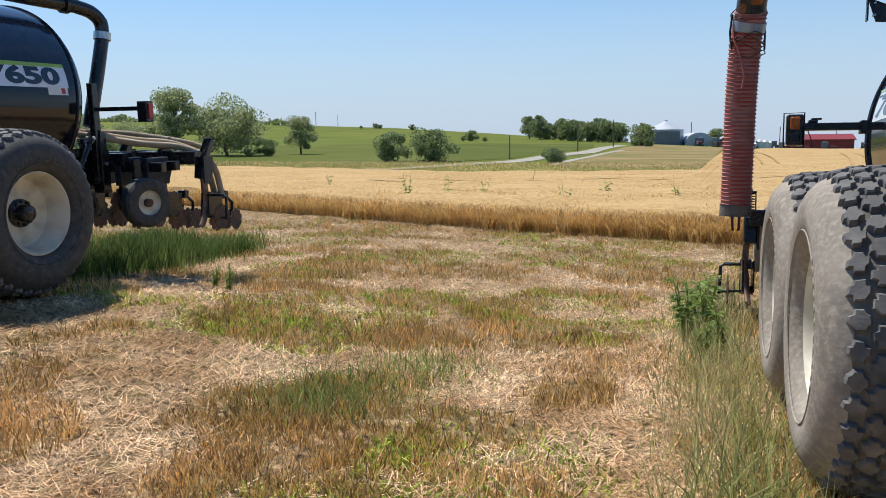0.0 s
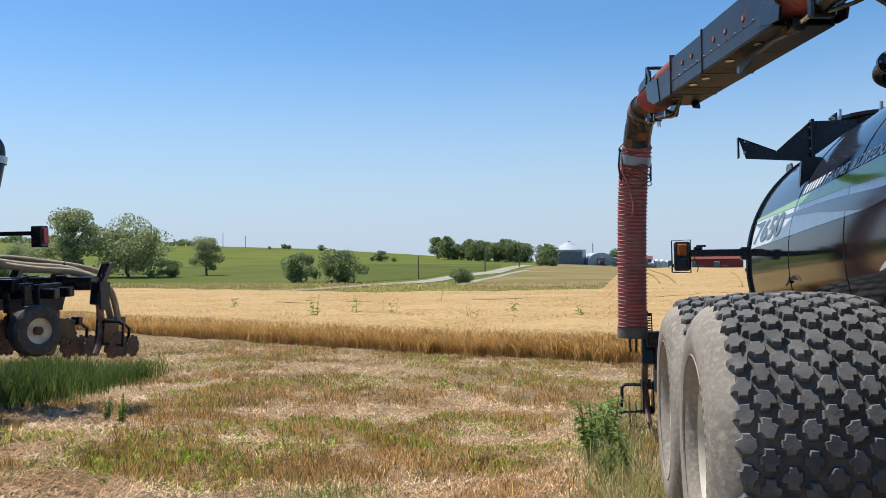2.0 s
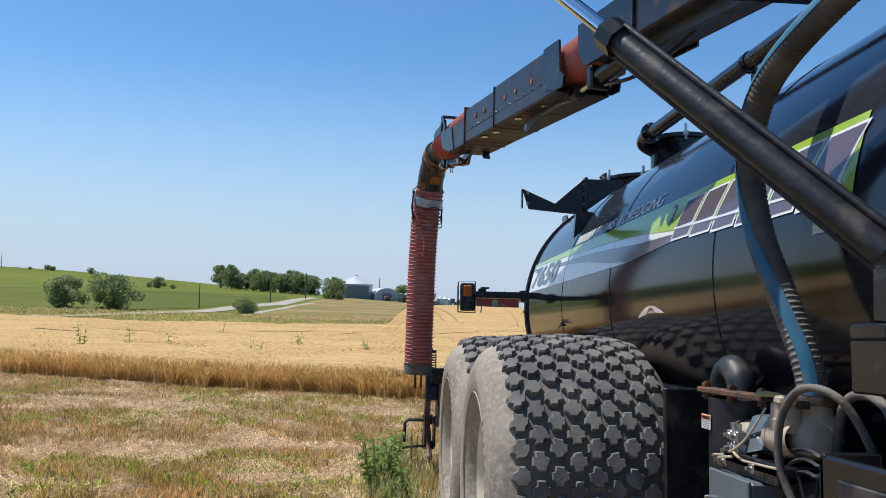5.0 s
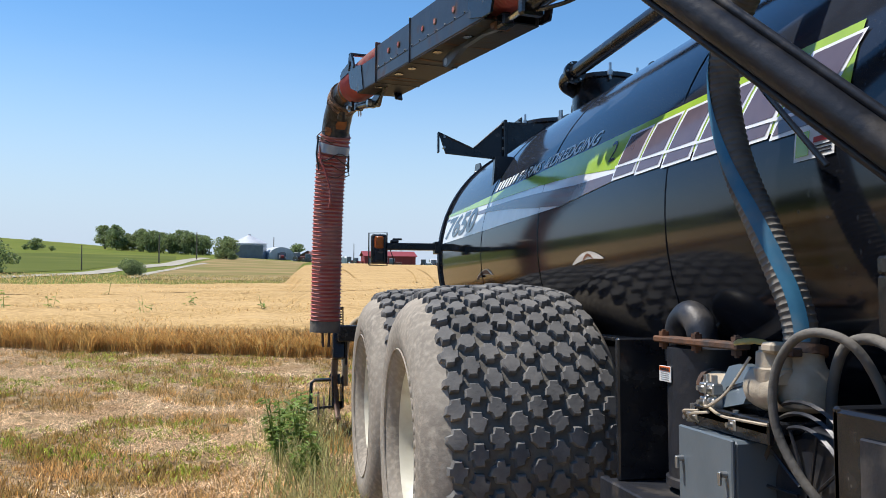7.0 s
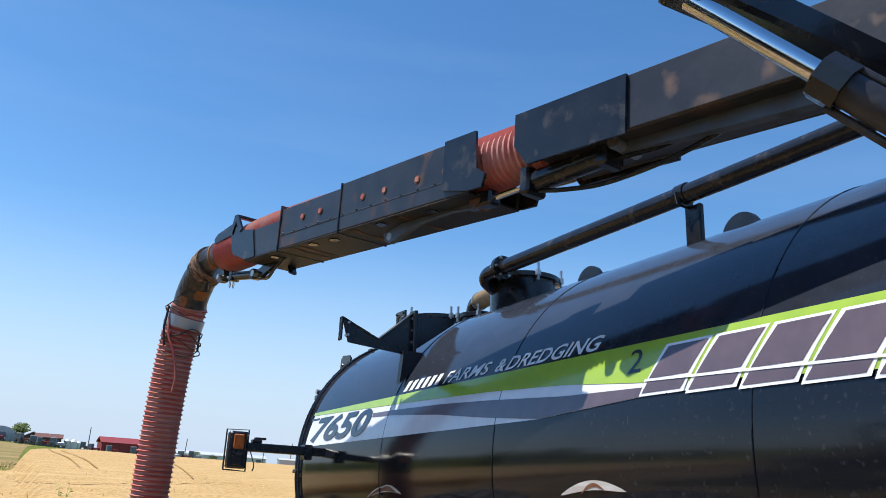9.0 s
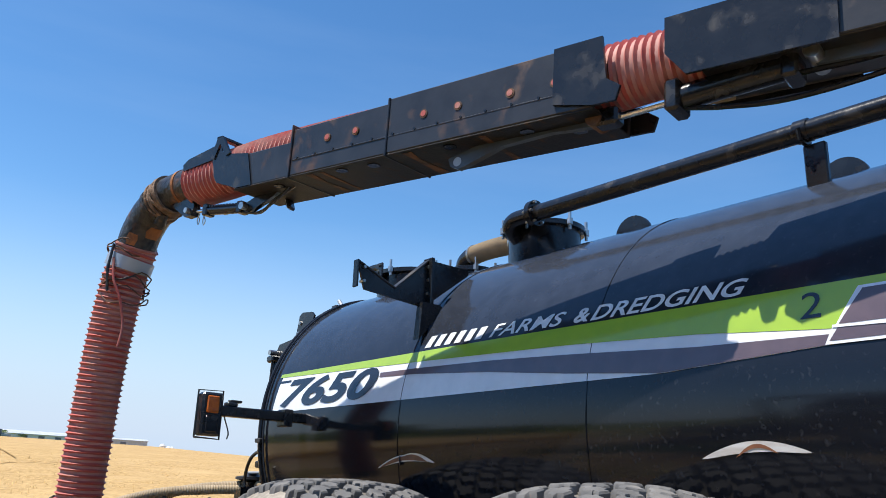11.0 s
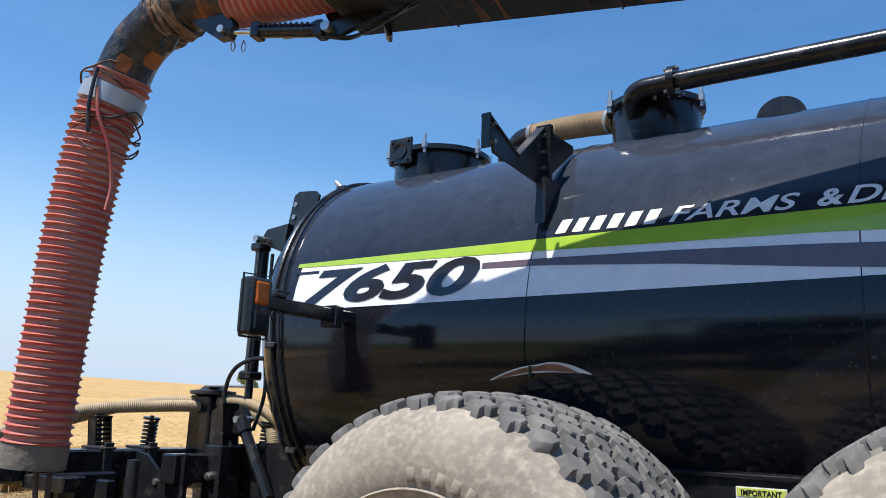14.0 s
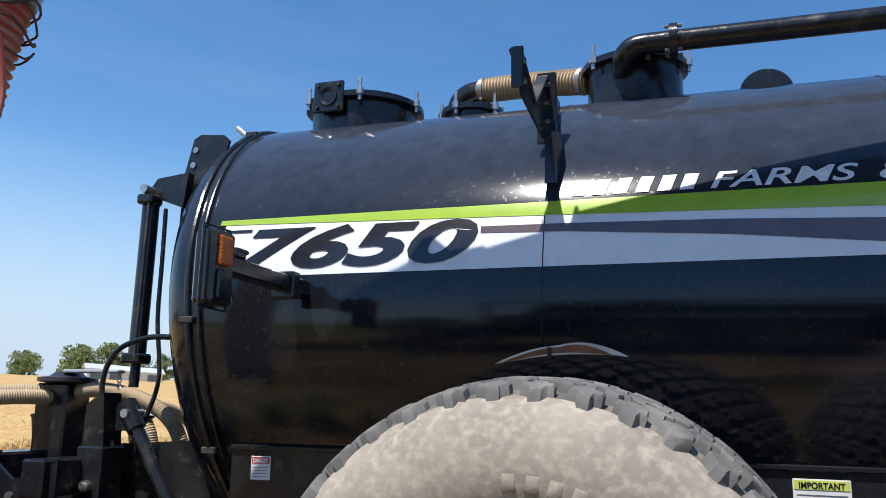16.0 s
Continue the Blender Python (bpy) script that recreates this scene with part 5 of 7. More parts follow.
part("vent_stub", Build().rod((-0.42, 2.02, 2.93), (-0.40, 2.12, 3.01), 0.016, 12), M_GALV, near)
cl = Build()
for th in (62, -0.5, -28):
    p = Vector(on_tank(1.80 + 0.13 * TR * math.sin(radians(th)), th, 0.012))
    cl.box(p.x - 0.012, p.x + 0.012, p.y - 0.035, p.y + 0.035, p.z - 0.014, p.z + 0.014, 0.004)
parts("line_clamp", cl, M_SATIN, near)
part("edge_line", Build().tube([on_tank(1.74 + 0.13 * TR * math.sin(radians(th)), th, 0.012) for th in range(-30, 66, 4)], 0.007, 8), M_BLACK, near)
tail_light(near, -1.80, 1.27, 1.96, -1.10)

# chassis
part("side_sill", Build().box(-1.04, -1.0, -2.35, 1.62, 0.90, 1.335, 0.006).box(-1.055, -0.98, -2.35, 1.62, 1.325, 1.345, 0.004), M_BLACK, near)
parts("chassis_rail", Build().box(-0.55, -0.40, -6.2, 2.1, 0.55, 0.85, 0.01).box(0.40, 0.55, -6.2, 2.1, 0.55, 0.85, 0.01), M_BLACK, near)
parts("tank_saddle", Build().box(-0.9, 0.9, -3.9, -3.7, 0.6, 1.1, 0.01).box(-0.9, 0.9, 1.2, 1.4, 0.6, 1.1, 0.01).box(-0.9, 0.9, -1.0, -0.8, 0.6, 1.0, 0.01), M_BLACK, near)
parts("axle", Build().rod((-1.5, 0.18, 0.78), (1.5, 0.18, 0.78), 0.08).rod((-1.5, -1.5, 0.78), (1.5, -1.5, 0.78), 0.08).box(-1.1, -0.95, -1.6, 0.3, 0.62, 0.86, 0.02).box(0.95, 1.1, -1.6, 0.3, 0.62, 0.86, 0.02), M_BLACK, near)
part("drawbar", Build().box(-0.2, 0.2, -8.2, -5.6, 0.55, 0.8, 0.02), M_BLACK, near)
parts("inner_fender", Build().box(-1.10, -1.04, -2.36, -2.28, 0.7, 1.25, 0.006).box(-1.25, -1.0, -2.40, -2.36, 0.55, 1.33, 0.006), M_SATIN, near)
for x, sd in ((-1.58, -1), (1.58, 1)):
    wheel(near, x, 0.18, 0.79, 20, sd)
    wheel(near, x, -1.5, 0.79, 67, sd)


def sticker(parent, x, y0, y1, z0, z1, top, body, word="", word_mat=M_DIGIT):
    """A safety label on a plane facing -x, head bar, word and plain lines."""
    s = part("safety_label", Build().box(x - 0.003, x, y1, y0, z0, z1, 0.0005), body, parent)
    h = z1 - z0
    part("label_head", Build().box(x - 0.005, x - 0.0031, y1 + 0.004, y0 - 0.004, z1 - 0.32 * h, z1 - 0.04 * h, 0.0004), top, s)
    if word:
        v, f = text_build(word, 0.24 * h, 0, 0.0008)
        u1 = max(p[0] for p in v)
        k = (y0 - y1) * 0.8 / u1
        b = Build()
        b.v = [(x - 0.0062, y0 - (y0 - y1) * 0.1 - u * k, z1 - 0.28 * h + w * 1.1) for u, w in v]
        b.f = f
        part("label_word", b, word_mat, s, smooth=0)
    lines = Build()
    for k in range(4):
        z = z0 + h * (0.12 + 0.13 * k)
        lines.box(x - 0.0045, x - 0.0031, y1 + 0.012, y0 - 0.012, z, z + 0.03 * h, 0.0003)
    parts("label_line", lines, M_GREYBOX, s, smooth=0)


sticker(near, -1.0405, -0.56, -0.74, 1.19, 1.30, M_STICK_Y, M_STICK_W, "IMPORTANT")
sticker(near, -1.0405, 1.52, 1.43, 1.205, 1.30, M_STICK_R, M_STICK_W, "DANGER", M_STICK_W)

# ---- pump deck at the front of the tank ----
part("deck_plate", Build().box(-1.47, -0.6, -5.0, -2.68, 0.80, 0.86, 0.01).box(-1.48, -1.45, -5.0, -2.68, 0.72, 0.87, 0.006), M_SATIN, near, "scuffed dark steel deck plate")
part("splash_panel", Build().box(-1.43, -0.7, -2.75, -2.72, 0.86, 1.385, 0.006), M_BLACK, near, "matt black splash panel")
flt = new("filter_housing")
flt.parent = near
tagged(flt, "upright black filter housing with a rusty bar and return bend")
part("body", Build().lathe([(0.88, 0.135), (0.885, 0.145), (0.91, 0.145), (0.915, 0.135), (1.36, 0.135), (1.37, 0.10), (1.37, 0.0)], "z", (-1.19, -2.96, 0), 36), M_SATIN, flt)
part("clamp_bar", Build().box(-1.325, -1.27, -3.36, -2.82, 1.375, 1.398, 0.005), M_RUST, flt, "rusty clamp bar")
for v in (-2.86, -3.09, -3.33):
    part("bar_bolt", Build().rod((-1.30, v, 1.35), (-1.30, v, 1.42), 0.009, 6).rod((-1.30, v, 1.398), (-1.30, v, 1.414), 0.018, 6).rod((-1.30, v, 1.358), (-1.30, v, 1.374), 0.018, 6), M_RUST, flt)
part("return_bend", Build().tube(curve_points([(-1.19, -2.76, 1.30), (-1.19, -2.76, 1.38), (-1.19, -2.785, 1.44), (-1.19, -2.85, 1.472), (-1.19, -2.915, 1.44), (-1.19, -2.94, 1.38), (-1.19, -2.94, 1.30)], 10), 0.054, 22), M_SATIN, flt)
sticker(flt, -1.328, -2.88, -2.965, 1.24, 1.295, M_STICK_O, M_STICK_W, "WARNING", M_DIGIT)
box_ = new("control_enclosure")
box_.parent = near
tagged(box_, "grey steel control box with two quarter-turn latches")
part("case", Build().box(-1.455, -1.30, -3.56, -3.275, 0.88, 1.142, 0.008), M_GREYBOX, box_)
part("lid", Build().box(-1.468, -1.455, -3.564, -3.27, 0.876, 1.147, 0.005), M_GREYBOX, box_)
for y, z in ((-3.295, 1.05), (-3.535, 1.05)):
    part("latch", Build().rod((-1.468, y, z), (-1.485, y, z), 0.009, 10).box(-1.493, -1.484, y - 0.006, y + 0.006, z - 0.03, z + 0.008, 0.003), M_ZINC, box_)
part("cable_gland", Build().rod((-1.42, -3.56, 0.93), (-1.42, -3.60, 0.92), 0.014, 10), M_RUST, box_)
pump = new("booster_pump")
pump.parent = near
tagged(pump, "dark cast pump with spoked guard and fittings")
part("volute", Build().lathe([(-1.34, 0.02), (-1.34, 0.15), (-1.30, 0.18), (-1.14, 0.19), (-1.08, 0.15), (-1.08, 0.02)], "x", (0, -3.72, 1.02), 36), M_SATIN, pump)
for k in range(10):
    a = 2 * math.pi * k / 10
    part("spoke", Build().tube([(-1.35, -3.72 + 0.04 * math.cos(a), 1.02 + 0.04 * math.sin(a)), (-1.36, -3.72 + 0.175 * math.cos(a), 1.02 + 0.175 * math.sin(a))], 0.005, 6), M_SATIN, pump)
for r in (0.18, 0.215, 0.245):
    part("guard_ring", Build().lathe([(-1.36, r - 0.006), (-1.368, r), (-1.36, r + 0.006), (-1.352, r)], "x", (0, -3.72, 1.02), 40, True), M_SATIN, pump)
part("bracket", Build().box(-1.42, -1.1, -3.66, -3.28, 1.17, 1.205, 0.006).box(-1.42, -1.40, -3.66, -3.28, 1.145, 1.21, 0.004), M_BLACK, pump)
part("badge_cover", Build().plate([(-3.50, 1.235), (-3.37, 1.205), (-3.35, 1.25), (-3.375, 1.33), (-3.42, 1.34), (-3.49, 1.335), (-3.51, 1.31)], 0.045, lambda u, v, w: (-1.375 + 0.35 * (v - 1.21) + w, u, v)), M_GREYBOX, pump, "blue-grey cast cover")
part("badge_mark", Build().plate([(-3.48, 1.285), (-3.40, 1.262), (-3.40, 1.272), (-3.48, 1.295)], 0.004, lambda u, v, w: (-1.40 + 0.35 * (v - 1.21) + w, u, v)), M_BLACK, pump)
part("motor_case", Build().box(-1.36, -1.12, -3.54, -3.36, 1.20, 1.31, 0.02), M_SATIN, pump)
part("suction_pipe", Build().rod((-1.25, -3.08, 1.245), (-1.29, -3.42, 1.262), 0.046, 24), M_CAST, pump)
part("coupling_ring", Build().rod((-1.252, -3.10, 1.246), (-1.256, -3.13, 1.2475), 0.054, 24), M_RUST, pump)
for dy, dz in ((0, 0), (0.045, 0.0), (0.0, 0.042), (0.045, 0.042), (0.10, -0.05), (0.13, -0.055), (-0.11, -0.045)):
    part("brass_fitting", Build().box(-1.425, -1.39, -3.40 + dy, -3.365 + dy, 1.205 + dz, 1.238 + dz, 0.004).rod((-1.408, -3.382 + dy, 1.235 + dz), (-1.408, -3.382 + dy, 1.262 + dz), 0.009, 8).rod((-1.425, -3.382 + dy, 1.222 + dz), (-1.44, -3.382 + dy, 1.222 + dz), 0.008, 6), M_ZINC, pump)
for q in ([(-1.43, -3.36, 1.22), (-1.44, -3.46, 1.20), (-1.44, -3.55, 1.20), (-1.42, -3.66, 1.20)], [(-1.44, -3.38, 1.215), (-1.46, -3.44, 1.225), (-1.44, -3.50, 1.27), (-1.40, -3.555, 1.37)], [(-1.42, -3.25, 1.16), (-1.46, -3.29, 1.19), (-1.45, -3.36, 1.20)], [(-1.41, -3.30, 1.15), (-1.46, -3.33, 1.185), (-1.44, -3.40, 1.20)]):
    part("fuel_line", Build().tube(curve_points(q), 0.0045, 6), M_CAST, pump)
valve = new("loading_valve")
valve.parent = near
tagged(valve, "dirty cream plastic ball valve with a yellow lever")
part("valve_body", Build().lathe([(1.225, 0.02), (1.225, 0.05), (1.24, 0.072), (1.28, 0.082), (1.315, 0.078), (1.345, 0.062), (1.36, 0.056), (1.40, 0.056)], "z", (-1.27, -3.60, 0), 28), M_CAST, valve)
part("valve_ball", Build().lathe([(-3.50, 0.03), (-3.505, 0.058), (-3.55, 0.066), (-3.60, 0.062), (-3.64, 0.05)], "y", (-1.335, 0, 1.285), 24), M_CAST, valve)
part("valve_bonnet", Build().lathe([(1.30, 0.05), (1.34, 0.055), (1.345, 0.05), (1.385, 0.048), (1.39, 0.04), (1.40, 0.04), (1.402, 0.0)], "z", (-1.345, -3.585, 0), 24), M_CAST, valve)
part("bonnet_cap", Build().box(-1.40, -1.345, -3.655, -3.60, 1.385, 1.415, 0.008), M_CAST, valve)
part("lever", Build().tube(curve_points([(-1.365, -3.60, 1.405), (-1.375, -3.565, 1.412), (-1.385, -3.525, 1.412), (-1.395, -3.47, 1.405)], 6), [0.008] * 4 + [0.010] * 6 + [0.012] * 8 + [0.006], 10, True, 0.4), M_YELLOW, valve, "yellow lever handle")
part("hose_clamp", Build().rod((-1.268, -3.602, 1.375), (-1.265, -3.598, 1.40), 0.064, 24).box(-1.345, -1.31, -3.66, -3.62, 1.375, 1.40, 0.004), M_RUST, valve)
# large loading hose with its blue stripe
path = curve_points([(-1.27, -3.60, 1.37), (-1.272, -3.595, 1.46), (-1.285, -3.57, 1.56), (-1.31, -3.50, 1.73), (-1.33, -3.41, 1.92), (-1.33, -3.345, 2.11), (-1.33, -3.35, 2.28), (-1.33, -3.45, 2.42), (-1.32, -3.62, 2.51), (-1.28, -3.90, 2.60), (-1.18, -4.25, 2.72), (-1.0, -4.65, 2.85)], 8)
pts, rs = ribbed(path, 0.046, 0.020, 0.003)
hose = part("loading_hose", Build().tube(pts, rs, 20), M_OILHOSE, near, "thick dusty black suction hose with a blue stripe")
st = Build()
for i, p in enumerate(path):
    d = (path[min(i + 1, len(path) - 1)] - path[max(i - 1, 0)]).normalized()
    side = Vector((-0.55, -0.83, 0.2)).lerp(Vector((-0.72, 0.69, 0)), min(1.0, max(0.0, (i - 16) / 36)))
    o = (side - d * side.dot(d)).normalized()
    s = d.cross(o)
    for k in range(5):
        a = radians(-24 + 12 * k)
        st.v.append(tuple(p + 0.0500 * (math.cos(a) * o + math.sin(a) * s)))
st.f = [(i * 5 + j, i * 5 + j + 1, (i + 1) * 5 + j + 1, (i + 1) * 5 + j) for i in range(4, len(path) - 1) for j in range(4)]
part("blue_stripe", st, M_BLUE, hose, "blue painted stripe")
# rubber hoses and guard at the front corner
part("return_hose", Build().tube(curve_points([(-1.36, -3.86, 0.98), (-1.42, -3.78, 1.10), (-1.45, -3.735, 1.22), (-1.45, -3.74, 1.34), (-1.44, -3.80, 1.425), (-1.42, -3.875, 1.45), (-1.38, -3.94, 1.42), (-1.33, -3.96, 1.33), (-1.28, -3.96, 1.2)]), 0.0115, 14), M_OILHOSE, near)
part("return_hose", Build().tube(curve_points([(-1.24, -3.72, 1.02), (-1.25, -3.695, 1.15), (-1.25, -3.69, 1.28), (-1.25, -3.74, 1.40), (-1.24, -3.82, 1.43), (-1.23, -3.90, 1.40), (-1.22, -3.93, 1.32), (-1.22, -3.935, 1.24)]), 0.0145, 14), M_OILHOSE, near)
part("hose_ferrule", Build().rod((-1.22, -3.934, 1.30), (-1.22, -3.936, 1.22), 0.024, 12), M_ZINC, near)
part("side_guard", Build().box(-1.46, -1.43, -5.1, -3.96, 0.86, 1.285, 0.008).box(-1.46, -1.30, -3.985, -3.96, 0.86, 1.29, 0.006), M_BLACK, near, "black sheet steel side guard")
part("guard_panel", Build().box(-1.472, -1.46, -5.0, -4.06, 0.90, 1.235, 0.006), M_SATIN, near)
part("step_bracket", Build().box(-1.45, -1.15, -4.25, -4.1, 1.58, 1.62, 0.006).box(-1.45, -1.42, -4.25, -4.1, 1.45, 1.58, 0.006), M_BLACK, near)
part("control_cable", Build().tube(curve_points([(-1.30, -3.30, 2.40), (-1.28, -3.42, 2.2), (-1.22, -3.55, 2.0), (-1.19, -3.62, 1.9)]), 0.009, 8), M_BLACK, near)


# ---- injection toolbars ----
def notched(b, c, r, teeth=11, thick=0.010):
    """A scalloped disc blade whose axis lies along x."""
    rim = []
    for k in range(teeth):
        for f, q in ((0.08, 0.86), (0.30, 1.0), (0.78, 0.99), (0.98, 0.84)):
            a = math.tau * (k + f) / teeth
            rim.append((q * r * math.cos(a), q * r * math.sin(a)))
    return b.plate(rim, thick, lambda u, v, w: (c[0] + w, c[1] + u, c[2] + v))


def coulter(parent, x, y, z, outer=0, lean=0.0):
    """A spring-loaded row unit: caged spring, shank, fork, scalloped discs; outer: side on which a hooked disc arm sticks out."""
    c = new("coulter")
    c.parent = parent
    c.matrix_local = pose(x, y, z, -10)
    tip = pose(0, 0, 0, -lean)

    def leaned(b):
        b.v = [tuple(tip @ Vector(q)) for q in b.v]
        return b

    for sx in (-0.052, 0.052):
        part("spring_cage", leaned(Build().box(sx - 0.006, sx + 0.006, -0.02, 0.06, -0.04, 0.25, 0.003)), M_BLACK, c)
    part("cage_cap", leaned(Build().box(-0.062, 0.062, -0.025, 0.065, 0.245, 0.262, 0.006)), M_BLACK, c)
    n = 8 * 12
    part("coil_spring", leaned(Build().tube([(0.036 * math.cos(i * math.tau / 12), 0.02 + 0.036 * math.sin(i * math.tau / 12), 0.015 + 0.225 * i / n) for i in range(n + 1)], 0.0085, 6)), M_BLACK, c)
    part("spring_bolt", leaned(Build().rod((0, 0.02, 0.0), (0, 0.02, 0.31), 0.011, 8).rod((0, 0.02, 0.265), (0, 0.02, 0.285), 0.022, 6)), M_SATIN, c)
    part("mount_block", Build().box(-0.065, 0.065, -0.09, 0.07, -0.30, -0.02, 0.012), M_BLACK, c)
    part("mount_plate", Build().plate([(-0.12, -0.02), (0.09, 0.0), (0.12, -0.14), (0.06, -0.36), (-0.06, -0.36)], 0.02, lambda u, v, w: (0.078 + w, u, v)), M_SATIN, c, smooth=0)
    part("shank", Build().tube(curve_points([(0, 0.04, -0.10), (-0.03, 0.10, -0.34), (-0.03, 0.14, -0.58), (-0.01, 0.10, -0.80), (0.0, 0.02, -0.93)]), [0.048] * 8 + [0.046] * 8 + [0.042] * 8 + [0.038] * 8 + [0.02], 8, True, 0.55), M_SHANK, c, "soil-polished curved shank")
    part("fork", Build().box(-0.062, -0.046, 0.08, 0.40, -0.80, -0.46, 0.006).box(0.046, 0.062, 0.08, 0.40, -0.80, -0.46, 0.006), M_BLACK, c)
    part("disc", notched(Build(), (0.015, 0.36, -0.76), 0.205), M_DISC, c, "scalloped soil-stained disc blade", 0)
    part("disc_hub", Build().rod((-0.05, 0.36, -0.76), (0.07, 0.36, -0.76), 0.045, 14), M_RUST, c)
    part("closing_arm", Build().tube([(0, 0.30, -0.46), (0.0, 0.55, -0.47), (-0.02, 0.78, -0.55), (-0.03, 0.80, -0.78)], 0.022, 8), M_BLACK, c)
    for sx in (-1, 1):
        part("closing_disc", notched(Build(), (-0.03 + 0.07 * sx, 0.80, -0.78), 0.15, 9), M_DISC, c, "", 0)
    part("arm_clamp", Build().box(-0.06, 0.06, 0.46, 0.56, -0.52, -0.41, 0.01), M_BLACK, c)
    if outer:
        part("hook_arm", Build().tube([(0, 0.14, -0.50), (0.24 * outer, 0.15, -0.50), (0.275 * outer, 0.15, -0.53), (0.285 * outer, 0.16, -0.82)], 0.018, 8), M_BLACK, c)
        part("hook_disc", notched(Build(), (0.20 * outer, 0.17, -0.78), 0.17, 9), M_DISC, c, "scalloped soil-stained disc blade", 0)
        part("hook_axle", Build().rod((0.04 * outer, 0.17, -0.78), (0.31 * outer, 0.17, -0.80), 0.014, 8), M_SATIN, c)
    return c


def toolbar(name, m, label, half=2.0, full=True):
    t = thing(name, label, "toolbar", m)
    part("main_beam", Build().box(-half, half, 2.95, 3.13, 1.09, 1.26, 0.012), M_BLACK, t)
    part("front_beam", Build().box(-1.25, 1.25, 2.40, 2.52, 1.10, 1.26, 0.01), M_BLACK, t)
    parts("link_arm", Build().box(-0.75, -0.65, 2.05, 3.0, 1.02, 1.16, 0.01).box(0.65, 0.75, 2.05, 3.0, 1.02, 1.16, 0.01), M_BLACK, t)
    for sx in (-1, 1):
        part("stay", Build().rod((0.97 * sx, 2.20, 1.45), (0.98 * sx, 1.93, 1.05), 0.032, 14).rod((0.97 * sx, 2.22, 1.47), (0.972 * sx, 2.16, 1.39), 0.042, 14), M_BLACK, t)
        part("stay_lug", Build().plate([(2.22, 1.38), (2.31, 1.38), (2.31, 1.50), (2.25, 1.53), (2.21, 1.48)], 0.05, lambda u, v, w: (0.91 * sx + w, u, v)), M_BLACK, t, smooth=0)
        part("stay_pin", Build().rod((0.90 * sx, 2.20, 1.46), (1.02 * sx, 2.20, 1.46), 0.020, 12), M_ZINC, t)
        part("stop_post", Build().plate([(2.31, 1.31), (2.43, 1.31), (2.425, 1.50), (2.335, 1.55)], 0.12, lambda u, v, w: (0.94 * sx + w, u, v)), M_BLACK, t, smooth=0)
        part("stop_box", Build().box(sx * 0.94 - 0.08, sx * 0.94 + 0.08, 2.30, 2.44, 0.78, 1.31, 0.008), M_BLACK, t)
        part("stop_bolt", Build().rod((sx * 0.98, 2.36, 1.14), (sx * 1.045, 2.36, 1.14), 0.026, 6).rod((sx * 1.045, 2.36, 1.14), (sx * 1.06, 2.36, 1.14), 0.014, 8), M_ZINC, t)
        part("rear_gusset", Build().plate([(2.48, 1.31), (2.0, 1.34), (1.76, 1.10), (1.76, 0.95), (2.48, 0.85)], 0.02, lambda u, v, w: (0.80 * sx + w, u, v)), M_BLACK, t, smooth=0)
    if not full:
        for y in (2.42, 2.70):
            part("wing_frame", Build().box(0.55, 1.78, y, y + 0.11, 1.03, 1.15, 0.012), M_BLACK, t)
        part("wing_brace", Build().box(0.30, 0.62, 2.05, 2.90, 0.80, 1.30, 0.02), M_BLACK, t)
        for x in (0.75, 1.15, 1.55):
            part("frame_clamp", Build().box(x - 0.045, x + 0.045, 2.40, 2.84, 0.86, 1.20, 0.01), M_SATIN, t)
    part("manifold_post", Build().box(-0.67, -0.49, 2.85, 3.05, 1.15, 1.60, 0.01), M_BLACK, t)
    part("manifold", Build().lathe([(1.60, 0.10), (1.61, 0.15), (1.63, 0.15), (1.64, 0.09), (1.665, 0.06), (1.67, 0.0)], "z", (-0.58, 2.93, 0), 24), M_SATIN, t, "round grey distributor head")
    part("head_lever", Build().box(-0.66, -0.60, 2.55, 2.90, 1.655, 1.672, 0.005), M_GALV, t)
    for k in range(7):
        part("chain_link", Build().lathe([(-0.004, 0.011), (0.0, 0.016), (0.004, 0.011)], "x" if k % 2 else "y", (-0.63, 2.56, 1.645 - 0.024 * k), 12, True), M_ZINC, t)
    part("gate_plate", Build().plate([(2.36, 1.26), (2.46, 1.20), (2.60, 1.17), (2.70, 1.24), (2.80, 1.26), (2.80, 0.90), (2.36, 0.86)], 0.02, lambda u, v, w: (-1.2 + w, u, v)), M_BLACK, t, smooth=0)
    parts("bolt_head", Build().rod((-1.22, 2.6, 1.1), (-1.18, 2.6, 1.1), 0.02, 6).rod((-1.22, 2.6, 0.95), (-1.18, 2.6, 0.95), 0.02, 6).rod((-1.22, 2.8, 1.1), (-1.18, 2.8, 1.1), 0.02, 6), M_ZINC, t)
    for k, (x0, x1, z, up) in enumerate([(-0.62, -1.75, 1.50, 0.05), (-0.56, -1.45, 1.53, 0.04), (-0.62, -0.55, 1.46, 0.0), (-0.3, 1.6, 1.50, 0.05)]):
        mid = [(x0, 2.95, z + 0.03), (x0 + (x1 - x0) * 0.25, 3.06 + 0.05 * k, z + 0.02), (x0 + (x1 - x0) * 0.6, 3.30, z - 0.08 + up), (x1, 3.52 + 0.04 * k, z - 0.22), (x1 - 0.1, 3.68, z - 0.5), (x1 - 0.1, 3.8, z - 0.95)]
        if k == 2:
            mid = [(-0.58, 2.88, 1.56), (-0.60, 2.66, 1.57), (-0.60, 2.42, 1.52), (-0.60, 2.24, 1.41), (-0.58, 2.17, 1.22), (-0.55, 2.15, 0.9)]
        pts, rs = ribbed(curve_points(mid), 0.036, 0.012, 0.003)
